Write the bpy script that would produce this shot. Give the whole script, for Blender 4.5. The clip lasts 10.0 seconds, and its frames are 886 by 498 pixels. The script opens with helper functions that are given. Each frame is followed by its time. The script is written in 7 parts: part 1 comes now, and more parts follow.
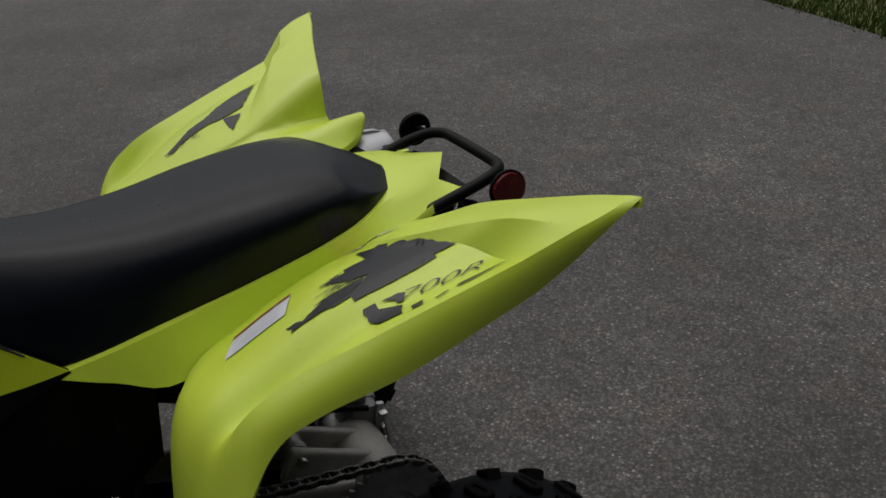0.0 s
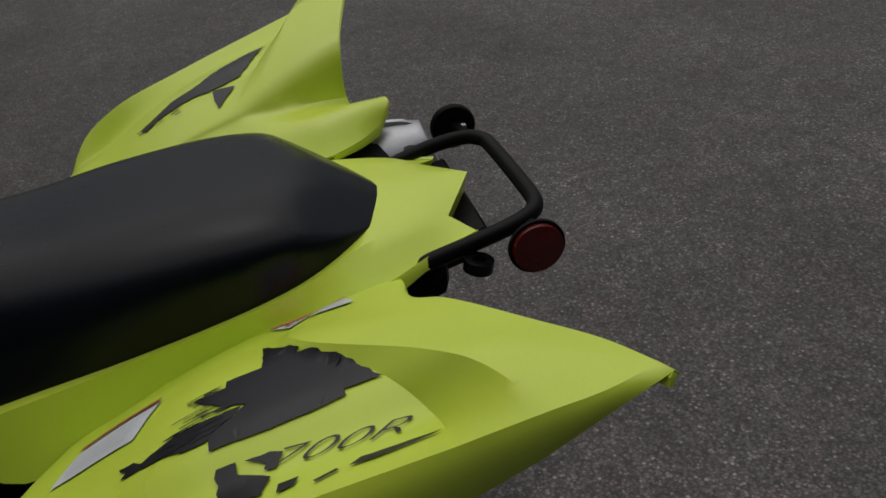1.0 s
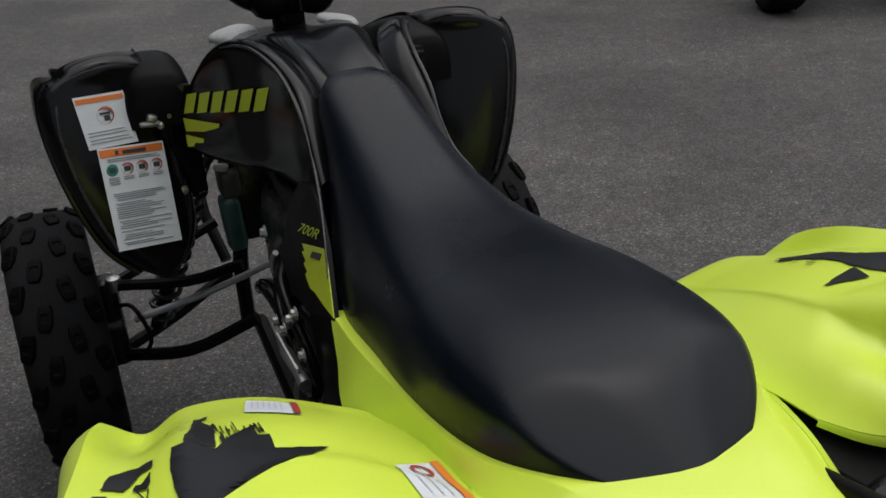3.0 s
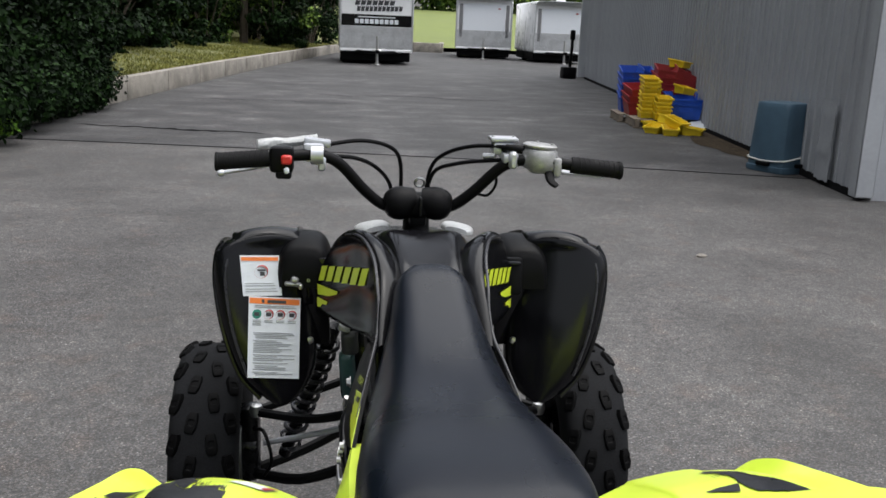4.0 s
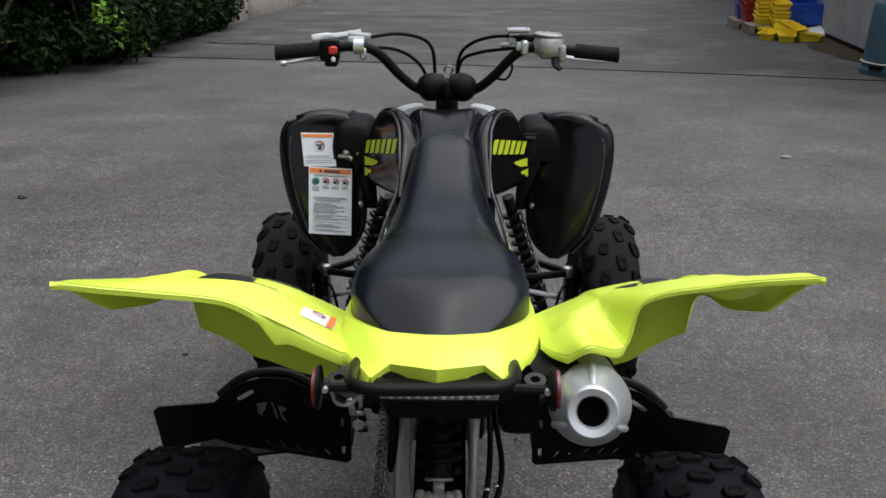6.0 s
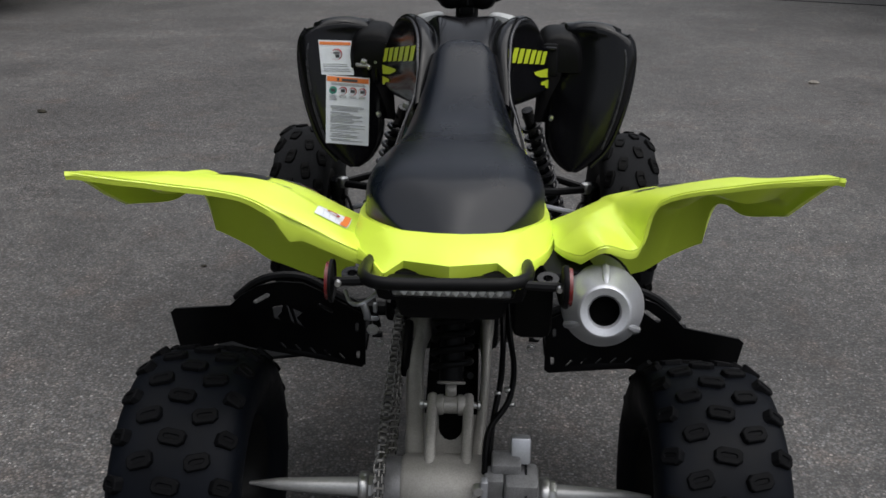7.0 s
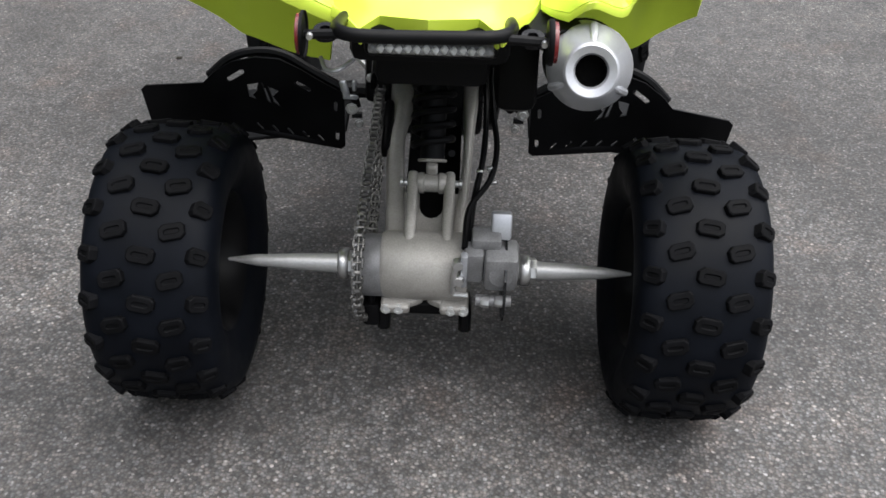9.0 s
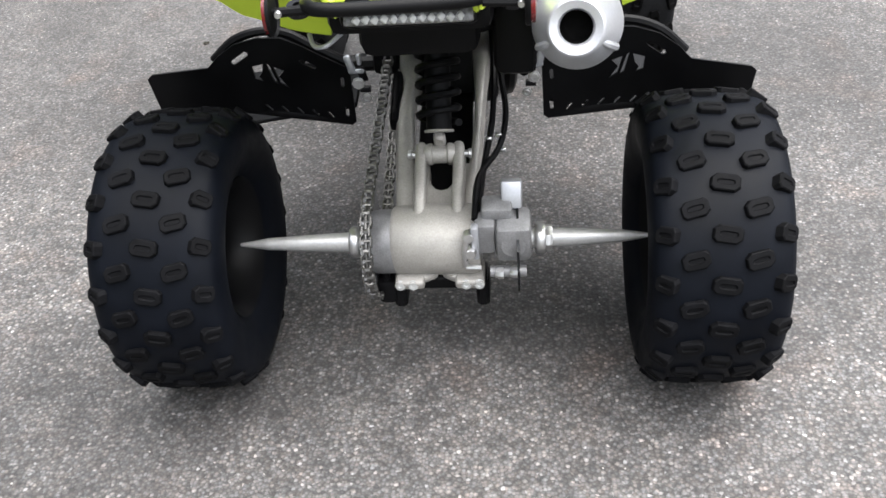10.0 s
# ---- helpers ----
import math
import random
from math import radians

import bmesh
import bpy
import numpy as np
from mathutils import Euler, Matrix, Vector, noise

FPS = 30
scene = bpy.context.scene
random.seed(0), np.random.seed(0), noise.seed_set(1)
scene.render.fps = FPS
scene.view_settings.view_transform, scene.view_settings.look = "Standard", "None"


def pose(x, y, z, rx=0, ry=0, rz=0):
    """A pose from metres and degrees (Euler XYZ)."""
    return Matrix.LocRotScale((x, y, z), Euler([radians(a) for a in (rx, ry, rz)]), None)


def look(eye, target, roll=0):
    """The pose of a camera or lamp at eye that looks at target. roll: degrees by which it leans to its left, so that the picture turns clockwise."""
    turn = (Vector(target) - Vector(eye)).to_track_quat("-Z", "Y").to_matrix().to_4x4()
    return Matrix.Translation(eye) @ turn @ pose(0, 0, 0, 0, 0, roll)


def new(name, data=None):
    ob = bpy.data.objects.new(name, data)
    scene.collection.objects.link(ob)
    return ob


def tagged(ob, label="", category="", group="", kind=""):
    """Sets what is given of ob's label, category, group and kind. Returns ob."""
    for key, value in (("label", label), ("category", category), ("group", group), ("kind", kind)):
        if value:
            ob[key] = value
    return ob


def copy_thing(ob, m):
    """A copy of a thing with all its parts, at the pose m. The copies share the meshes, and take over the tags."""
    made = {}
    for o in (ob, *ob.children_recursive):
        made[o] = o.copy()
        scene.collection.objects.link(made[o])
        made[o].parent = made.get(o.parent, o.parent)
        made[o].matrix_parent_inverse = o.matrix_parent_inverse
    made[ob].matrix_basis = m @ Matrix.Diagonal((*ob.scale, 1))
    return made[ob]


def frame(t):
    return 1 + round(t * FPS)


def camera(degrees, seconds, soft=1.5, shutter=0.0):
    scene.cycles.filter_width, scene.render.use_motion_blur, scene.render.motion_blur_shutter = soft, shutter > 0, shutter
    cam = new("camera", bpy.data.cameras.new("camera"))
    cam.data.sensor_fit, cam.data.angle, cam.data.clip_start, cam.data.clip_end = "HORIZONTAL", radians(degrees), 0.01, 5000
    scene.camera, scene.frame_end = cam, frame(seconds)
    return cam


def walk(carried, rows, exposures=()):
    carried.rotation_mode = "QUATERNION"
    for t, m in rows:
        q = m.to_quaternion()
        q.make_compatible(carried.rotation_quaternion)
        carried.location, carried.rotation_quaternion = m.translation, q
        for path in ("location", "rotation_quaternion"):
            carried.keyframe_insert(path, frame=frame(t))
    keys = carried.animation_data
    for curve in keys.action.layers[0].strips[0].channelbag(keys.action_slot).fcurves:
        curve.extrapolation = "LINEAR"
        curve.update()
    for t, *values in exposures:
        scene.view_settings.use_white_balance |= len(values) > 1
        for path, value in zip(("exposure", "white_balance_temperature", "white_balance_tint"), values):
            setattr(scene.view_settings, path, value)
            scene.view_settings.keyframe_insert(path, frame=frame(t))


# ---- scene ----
cam = camera(51.1, 10.0, soft=1.6)
PATH = [
    (0, (-1.189, 0.329, 1.297), (0.428, -0.383, 0.359), -6.7),
    (0.5, (-1.08, 0.146, 1.259), (0.595, -0.28, 0.253), -8.7),
    (1, (-0.87, -0.003, 1.227), (0.799, -0.333, 0.177), -7.1),
    (1.5, (-0.723, -0.142, 1.206), (0.842, 0.131, -0.009), -9.6),
    (2, (-0.569, -0.255, 1.162), (0.689, 0.728, -0.042), -6.6),
    (2.5, (-0.485, -0.409, 1.15), (0.547, 0.938, 0.092), -6.1),
    (3, (-0.397, -0.553, 1.25), (0.312, 1.093, 0.362), -2.6),
    (3.2, (-0.315, -0.613, 1.255), (0.209, 1.154, 0.479), -0.4),
    (4.3, (-0.173, -1.047, 1.34), (0.006, 0.896, 0.904), 1.3),
    (4.5, (-0.168, -1.121, 1.347), (-0.054, 0.818, 0.87), 0.2),
    (5, (-0.083, -1.215, 1.339), (-0.038, 0.715, 0.815), -0.8),
    (5.2, (-0.044, -1.236, 1.334), (-0.003, 0.678, 0.756), -0.6),
    (6.3, (0.025, -1.326, 1.297), (-0.02, 0.556, 0.624), 0.3),
    (6.5, (0.026, -1.326, 1.288), (-0.024, 0.539, 0.569), 0.2),
    (7, (0.03, -1.325, 1.267), (-0.034, 0.514, 0.485), 0.8),
    (7.5, (0.03, -1.324, 1.246), (-0.04, 0.486, 0.399), 1.1),
    (8, (0.034, -1.327, 1.222), (-0.026, 0.444, 0.293), 1.4),
    (8.5, (0.034, -1.329, 1.199), (-0.007, 0.391, 0.179), 1.9),
    (9, (0.044, -1.319, 1.177), (0.018, 0.337, 0.057), 1.7),
    (9.5, (0.067, -1.303, 1.157), (-0.016, 0.308, -0.025), -0.9),
    (10, (0.142, -1.275, 1.163), (-0.037, 0.331, -0.015), -5.1),
]
walk(cam, [(t, look(eye, target, roll)) for t, eye, target, roll in PATH],
     [(0.0, -0.48, 6650, 10), (1.0, -0.74, 6650, 10), (2.0, -0.66, 6650, 10), (2.5, -0.25, 6550, 10), (3.2, 0.38, 6500, 10), (4.3, 1.45, 6350, 10), (5.2, 1.42, 6300, 10), (6.3, 0.86, 6400, 10), (7.0, 0.72, 6400, 10), (7.5, 0.52, 6400, 10), (8.0, 0.56, 6400, 10), (8.5, 0.96, 6400, 10), (9.0, 1.66, 6400, 10), (9.5, 2.08, 6450, 10), (10.0, 2.52, 6450, 10)])

# ---------------------------------------------------------------- world and light
SUN_EL, SUN_AZ = radians(75), radians(100)
world = bpy.data.worlds.new("overcast_sky")
scene.world = world
world.use_nodes = True
wn = world.node_tree
wn.nodes.clear()
sky = wn.nodes.new("ShaderNodeTexSky")
sky.sky_type, sky.sun_disc = "NISHITA", False
sky.sun_elevation, sky.sun_rotation = SUN_EL, SUN_AZ
sky.air_density, sky.dust_density, sky.ozone_density = 1.0, 4.0, 1.0
grey = wn.nodes.new("ShaderNodeHueSaturation")
grey.inputs["Saturation"].default_value = 0.30
backg = wn.nodes.new("ShaderNodeBackground")
backg.inputs["Strength"].default_value = 0.095
wout = wn.nodes.new("ShaderNodeOutputWorld")
wn.links.new(sky.outputs[0], grey.inputs["Color"])
wn.links.new(grey.outputs[0], backg.inputs["Color"])
wn.links.new(backg.outputs[0], wout.inputs["Surface"])
sun = new("sun", bpy.data.lights.new("sun", "SUN"))
sun.data.energy, sun.data.angle, sun.data.color = 1.6, radians(95), (1.0, 0.98, 0.95)
sun.matrix_world = look((0, 0, 20), (-20 * math.cos(SUN_EL) * math.sin(SUN_AZ), -20 * math.cos(SUN_EL) * math.cos(SUN_AZ), 20 - 20 * math.sin(SUN_EL)))

# ---------------------------------------------------------------- materials
def ramp(nt, fac, stops):
    r = nt.nodes.new("ShaderNodeValToRGB")
    el = r.color_ramp.elements
    while len(el) < len(stops):
        el.new(0.5)
    for e, (p, c) in zip(el, stops):
        e.position, e.color = p, (*c, 1.0) if len(c) == 3 else c
    nt.links.new(fac, r.inputs["Fac"])
    return r.outputs["Color"]


def noise_at(nt, vec, scale, detail=4.0, rough=0.55):
    n = nt.nodes.new("ShaderNodeTexNoise")
    n.inputs["Scale"].default_value, n.inputs["Detail"].default_value, n.inputs["Roughness"].default_value = scale, detail, rough
    nt.links.new(vec, n.inputs["Vector"])
    return n.outputs["Fac"]


def mixed(nt, kind, fac, a, b):
    m = nt.nodes.new("ShaderNodeMix")
    m.data_type, m.blend_type = "RGBA", kind
    for s, v in ((m.inputs["Factor"], fac), (m.inputs["A"], a), (m.inputs["B"], b)):
        if isinstance(v, (int, float)):
            s.default_value = v
        elif isinstance(v, tuple):
            s.default_value = (*v, 1.0)
        else:
            nt.links.new(v, s)
    return m.outputs["Result"]


def math_node(nt, op, a, b):
    m = nt.nodes.new("ShaderNodeMath")
    m.operation = op
    for s, v in ((m.inputs[0], a), (m.inputs[1], b)):
        if isinstance(v, (int, float)):
            s.default_value = v
        else:
            nt.links.new(v, s)
    return m.outputs[0]


def surface(name, color, rough=0.5, metal=0.0, grain=300.0, grain_amt=0.12, wear=6.0, wear_amt=0.15, bump=0.0003, coat=0.0, spec=0.5, rough_var=0.1, random_amt=0.0, island=0.0):
    """A plain painted, moulded or cast surface with grain and wear at two scales."""
    mt = bpy.data.materials.new(name)
    mt.use_nodes = True
    nt = mt.node_tree
    bs = nt.nodes["Principled BSDF"]
    pos = nt.nodes.new("ShaderNodeTexCoord").outputs["Object"]
    fine, broad = noise_at(nt, pos, grain, 3.0), noise_at(nt, pos, wear, 5.0, 0.6)
    k1 = ramp(nt, fine, [(0.3, (1 - grain_amt,) * 3), (0.7, (1 + grain_amt,) * 3)])
    k2 = ramp(nt, broad, [(0.3, (1 - wear_amt,) * 3), (0.7, (1 + wear_amt * 0.6,) * 3)])
    col = mixed(nt, "MULTIPLY", 1.0, mixed(nt, "MULTIPLY", 1.0, color, k1), k2)
    if random_amt or island:
        src = nt.nodes.new("ShaderNodeObjectInfo").outputs["Random"] if random_amt else nt.nodes.new("ShaderNodeNewGeometry").outputs["Random Per Island"]
        amt = random_amt or island
        col = mixed(nt, "MULTIPLY", 1.0, col, ramp(nt, src, [(0.0, (1 - amt,) * 3), (1.0, (1 + amt,) * 3)]))
    nt.links.new(col, bs.inputs["Base Color"])
    bs.inputs["Metallic"].default_value = metal
    bs.inputs["Specular IOR Level"].default_value = spec
    bs.inputs["Coat Weight"].default_value = coat
    bs.inputs["Coat Roughness"].default_value = 0.12
    rr = ramp(nt, broad, [(0.3, (max(rough - rough_var, 0.03),) * 3), (0.7, (min(rough + rough_var, 1.0),) * 3)])
    nt.links.new(rr, bs.inputs["Roughness"])
    if bump:
        bp = nt.nodes.new("ShaderNodeBump")
        bp.inputs["Distance"].default_value, bp.inputs["Strength"].default_value = bump, 0.6
        nt.links.new(fine, bp.inputs["Height"])
        nt.links.new(bp.outputs["Normal"], bs.inputs["Normal"])
    return mt


def asphalt(name, tone, speck, stain, stone=165.0, streak=0.0, gloss=0.5):
    """Worn asphalt: a dark binder with pale stones of a few millimetres, stained in broad patches."""
    mt = bpy.data.materials.new(name)
    mt.use_nodes = True
    nt = mt.node_tree
    bs = nt.nodes["Principled BSDF"]
    pos = nt.nodes.new("ShaderNodeTexCoord").outputs["Object"]
    vo = nt.nodes.new("ShaderNodeTexVoronoi")
    vo.inputs["Scale"].default_value = stone
    nt.links.new(pos, vo.inputs["Vector"])
    sep = nt.nodes.new("ShaderNodeSeparateColor")
    nt.links.new(vo.outputs["Color"], sep.inputs[0])
    pick = ramp(nt, sep.outputs[0], [(0.0, (0.42,) * 3), (0.50, (0.80,) * 3), (0.82, (1.12,) * 3), (0.93, (1.42,) * 3), (0.978, (1.85,) * 3), (1.0, (2.8,) * 3)])
    hue = ramp(nt, sep.outputs[1], [(0.0, (1.06, 0.98, 0.94)), (0.5, (1.0, 1.0, 1.0)), (1.0, (0.96, 1.0, 1.05))])
    gap = ramp(nt, vo.outputs["Distance"], [(0.25, (1.0,) * 3), (0.75, (0.46,) * 3)])
    grit = ramp(nt, noise_at(nt, pos, 420.0, 2.0), [(0.3, (0.75,) * 3), (0.7, (1.25,) * 3)])
    blot = ramp(nt, noise_at(nt, pos, 1.3, 6.0, 0.62), [(0.3, (1 - stain,) * 3), (0.52, (1.0,) * 3), (0.75, (1 + stain * 0.6,) * 3)])
    mid = ramp(nt, noise_at(nt, pos, 16.0, 4.0, 0.6), [(0.32, (0.76,) * 3), (0.5, (1.0,) * 3), (0.68, (1.26, 1.24, 1.21))])
    rust = ramp(nt, noise_at(nt, pos, 5.5, 3.0, 0.5), [(0.56, (1.0, 1.0, 1.0)), (0.72, (1.13, 1.0, 0.93))])
    big = ramp(nt, noise_at(nt, pos, 0.22, 4.0, 0.5), [(0.3, (1 - stain * 0.8,) * 3), (0.7, (1 + stain * 0.5,) * 3)])
    col = mixed(nt, "MULTIPLY", speck, tone, pick)
    for k in (hue, gap, grit, blot, mid, rust, big):
        col = mixed(nt, "MULTIPLY", 1.0 if k in (blot, big, mid, rust) else min(1.0, speck), col, k)
    if streak:
        mp = nt.nodes.new("ShaderNodeMapping")
        mp.inputs["Scale"].default_value = (0.8, 1.2, 1.0)
        nt.links.new(pos, mp.inputs["Vector"])
        pale = ramp(nt, noise_at(nt, mp.outputs[0], 1.3, 9.0, 0.72), [(0.40, (1 - streak * 0.40,) * 3), (0.52, (1.0,) * 3), (0.60, (1 + streak * 0.7, 1 + streak * 0.69, 1 + streak * 0.66)), (0.70, (1 + streak * 2.0, 1 + streak * 1.95, 1 + streak * 1.8))])
        col = mixed(nt, "MULTIPLY", 1.0, col, pale)
    nt.links.new(col, bs.inputs["Base Color"])
    bs.inputs["Roughness"].default_value = 0.70
    bs.inputs["Specular IOR Level"].default_value = gloss
    hgt = math_node(nt, "ADD", math_node(nt, "MULTIPLY", vo.outputs["Distance"], -1.0), math_node(nt, "MULTIPLY", noise_at(nt, pos, 60.0, 3.0), 0.6))
    bp = nt.nodes.new("ShaderNodeBump")
    bp.inputs["Distance"].default_value, bp.inputs["Strength"].default_value = 0.0016, 0.6
    nt.links.new(hgt, bp.inputs["Height"])
    nt.links.new(bp.outputs["Normal"], bs.inputs["Normal"])
    return mt


def foliage(name, dark, light, trans=0.25):
    """Leaf green that varies from leaf to leaf."""
    mt = bpy.data.materials.new(name)
    mt.use_nodes = True
    nt = mt.node_tree
    bs = nt.nodes["Principled BSDF"]
    rnd = nt.nodes.new("ShaderNodeNewGeometry").outputs["Random Per Island"]
    pos = nt.nodes.new("ShaderNodeTexCoord").outputs["Object"]
    col = ramp(nt, rnd, [(0.0, dark), (0.7, tuple((a + b) / 2 for a, b in zip(dark, light))), (1.0, light)])
    col = mixed(nt, "MULTIPLY", 1.0, col, ramp(nt, noise_at(nt, pos, 1.1), [(0.3, (0.6,) * 3), (0.7, (1.3,) * 3)]))
    nt.links.new(col, bs.inputs["Base Color"])
    bs.inputs["Roughness"].default_value = 0.6
    bs.inputs["Specular IOR Level"].default_value = 0.08
    bs.inputs["Transmission Weight"].default_value = 0.0
    return mt


LIME = surface("lime_plastic", (0.61, 0.765, 0.070), 0.36, grain=900, grain_amt=0.02, wear=5, wear_amt=0.06, bump=0.00008, coat=0.25)
BLACKGLOSS = surface("gloss_black_plastic", (0.004, 0.004, 0.005), 0.17, spec=0.24, grain=700, grain_amt=0.1, wear=8, wear_amt=0.3, bump=0.00006)
# lighter grey that paints sky highlights onto black edges and front springs
GREYGLINT = surface("grey_highlight", (0.022, 0.022, 0.026), 0.3, grain=300, grain_amt=0.2, wear=30, wear_amt=0.3, bump=0.0002)
BLACK = surface("satin_black_plastic", (0.004, 0.004, 0.0045), 0.45, spec=0.08, grain=600, grain_amt=0.2, wear=9, wear_amt=0.3, bump=0.0002)
POWDER = surface("black_powder_coat", (0.004, 0.004, 0.0045), 0.40, spec=0.11, grain=900, grain_amt=0.2, wear=12, wear_amt=0.3, bump=0.0002)
VINYL = surface("black_vinyl", (0.0030, 0.0045, 0.0085), 0.29, spec=0.23, grain=1600, grain_amt=0.2, wear=7, wear_amt=0.2, bump=0.00012, rough_var=0.06)
# the bluish base colour holds the sky's sheen on the smooth carcass
RUBBER = surface("tyre_rubber", (0.0026, 0.0034, 0.0056), 0.50, spec=0.075, grain=500, grain_amt=0.3, wear=14, wear_amt=0.35, bump=0.0005)
DUSTY = surface("dusty_tyre_rubber", (0.009, 0.0094, 0.0105), 0.80, spec=0.10, grain=300, grain_amt=0.35, wear=9, wear_amt=0.4, bump=0.0005)
TREAD_NEW = surface("new_tread_rubber", (0.0022, 0.0022, 0.0024), 0.6, spec=0.06, grain=420, grain_amt=0.3, wear=40, wear_amt=0.35, bump=0.0005, random_amt=0.2)
TREAD = surface("scuffed_tread_rubber", (0.0034, 0.0035, 0.0042), 0.66, spec=0.062, grain=420, grain_amt=0.35, wear=40, wear_amt=0.45, bump=0.0006, random_amt=0.2)
GRIP = surface("grip_rubber", (0.005, 0.005, 0.0055), 0.7, spec=0.14, grain=400, grain_amt=0.3, wear=30, wear_amt=0.2, bump=0.0006)
CAST = surface("cast_aluminium", (0.325, 0.312, 0.290), 0.52, metal=0.35, grain=350, grain_amt=0.12, wear=18, wear_amt=0.22, bump=0.0004)
CASTDARK = surface("grey_cast_metal", (0.21, 0.21, 0.215), 0.5, metal=0.4, grain=400, grain_amt=0.15, wear=25, wear_amt=0.3, bump=0.0004)
SILVER = surface("brushed_silver", (0.43, 0.44, 0.47), 0.38, metal=0.55, grain=300, grain_amt=0.05, wear=14, wear_amt=0.1, bump=0.0001)
HOUSING = surface("grey_cast_housing", (0.30, 0.30, 0.30), 0.40, metal=0.5, grain=350, grain_amt=0.1, wear=60, wear_amt=0.25, bump=0.0003)
STEEL = surface("bright_steel", (0.50, 0.50, 0.50), 0.36, metal=0.9, grain=260, grain_amt=0.06, wear=30, wear_amt=0.12, bump=0.0)
AXLESTEEL = surface("turned_axle_steel", (0.42, 0.42, 0.42), 0.46, metal=0.55, grain=200, grain_amt=0.05, wear=25, wear_amt=0.15, bump=0.0)
CHAINSTEEL = surface("oily_chain_steel", (0.13, 0.127, 0.122), 0.40, metal=0.9, grain=300, grain_amt=0.2, wear=60, wear_amt=0.4, bump=0.0002, random_amt=0.25)
ENGINE = surface("dark_engine_metal", (0.006, 0.0065, 0.008), 0.26, metal=0.1, spec=0.4, grain=300, grain_amt=0.25, wear=20, wear_amt=0.4, bump=0.0005)
DECAL = surface("charcoal_decal", (0.0095, 0.010, 0.0125), 0.34, grain=500, grain_amt=0.2, wear=30, wear_amt=0.3, bump=0.0)
LIMEINK = surface("lime_print", (0.52, 0.62, 0.03), 0.4, grain=500, grain_amt=0.05, bump=0.0)
LABEL = surface("white_label", (0.66, 0.69, 0.73), 0.4, grain=400, grain_amt=0.03, wear=30, wear_amt=0.06, bump=0.0)
ORANGE = surface("orange_print", (0.75, 0.20, 0.04), 0.4, grain=400, grain_amt=0.03, bump=0.0)
INK = surface("black_print", (0.04, 0.04, 0.045), 0.5, grain=400, grain_amt=0.1, bump=0.0)
PALEINK = surface("pale_grey_print", (0.58, 0.60, 0.63), 0.5, grain=400, grain_amt=0.1, bump=0.0)
TEXTINK = surface("grey_small_print", (0.24, 0.25, 0.27), 0.5, grain=400, grain_amt=0.1, bump=0.0)
REDINK = surface("red_print", (0.35, 0.04, 0.04), 0.5, grain=400, grain_amt=0.1, bump=0.0)
GREENINK = surface("green_print", (0.03, 0.22, 0.16), 0.5, grain=400, grain_amt=0.1, bump=0.0)
REDLENS = surface("red_reflector", (0.11, 0.003, 0.004), 0.22, grain=900, grain_amt=0.3, wear=40, wear_amt=0.2, bump=0.0006, coat=0.2)
REDPLASTIC = surface("red_switch", (0.46, 0.02, 0.016), 0.4, grain=500, grain_amt=0.05, bump=0.0001)
LENS = surface("clear_lens", (0.12, 0.12, 0.125), 0.15, grain=220, grain_amt=0.5, wear=80, wear_amt=0.3, bump=0.002, coat=0.6)
FROST = surface("frosted_clear_plastic", (0.40, 0.41, 0.41), 0.35, grain=200, grain_amt=0.2, wear=20, wear_amt=0.15, bump=0.0004)
COOLANT = surface("coolant_bottle", (0.035, 0.085, 0.085), 0.35, grain=200, grain_amt=0.1, wear=12, wear_amt=0.4, bump=0.0003)
BOTTLE = surface("clouded_bottle_plastic", (0.055, 0.058, 0.058), 0.4, grain=200, grain_amt=0.1, wear=12, wear_amt=0.4, bump=0.0003)
DARKBORE = surface("sooty_bore", (0.004, 0.004, 0.004), 0.95, spec=0.02, grain=300, grain_amt=0.3, bump=0.0)
ASPHALT = asphalt("asphalt_grey", (0.098, 0.0945, 0.0925), 1.0, 0.42, streak=0.28)
ASPHALT_OLD = asphalt("asphalt_dark", (0.066, 0.0652, 0.0665), 0.8, 0.50, streak=0.8, gloss=0.45)
SEAL = surface("joint_sealer", (0.010, 0.010, 0.011), 0.95, spec=0.05, grain=60, grain_amt=0.4, wear=3, wear_amt=0.4, bump=0.002)
CONCRETE = surface("kerb_concrete", (0.25, 0.23, 0.20), 0.9, grain=60, grain_amt=0.3, wear=2.2, wear_amt=0.45, bump=0.003)
LAWN = surface("lawn_soil", (0.105, 0.110, 0.034), 0.95, grain=40, grain_amt=0.5, wear=0.6, wear_amt=0.35, bump=0.02)
SOIL = surface("dark_soil", (0.030, 0.026, 0.018), 0.95, grain=40, grain_amt=0.5, wear=1.0, wear_amt=0.4, bump=0.02)
SIDING = surface("grey_metal_siding", (0.315, 0.328, 0.350), 0.5, metal=0.1, grain=30, grain_amt=0.04, wear=1.2, wear_amt=0.16, bump=0.0005, random_amt=0.05)
WHITEPAINT = surface("white_trailer_paint", (0.78, 0.79, 0.80), 0.3, grain=60, grain_amt=0.03, wear=2.0, wear_amt=0.06, bump=0.0)
DIAMOND = surface("aluminium_tread_plate", (0.50, 0.51, 0.52), 0.42, metal=0.7, grain=60, grain_amt=0.3, wear=3.0, wear_amt=0.2, bump=0.002)
BINBLUE = surface("blue_bin_plastic", (0.015, 0.085, 0.50), 0.42, grain=80, grain_amt=0.05, wear=6, wear_amt=0.15, bump=0.0003, random_amt=0.12)
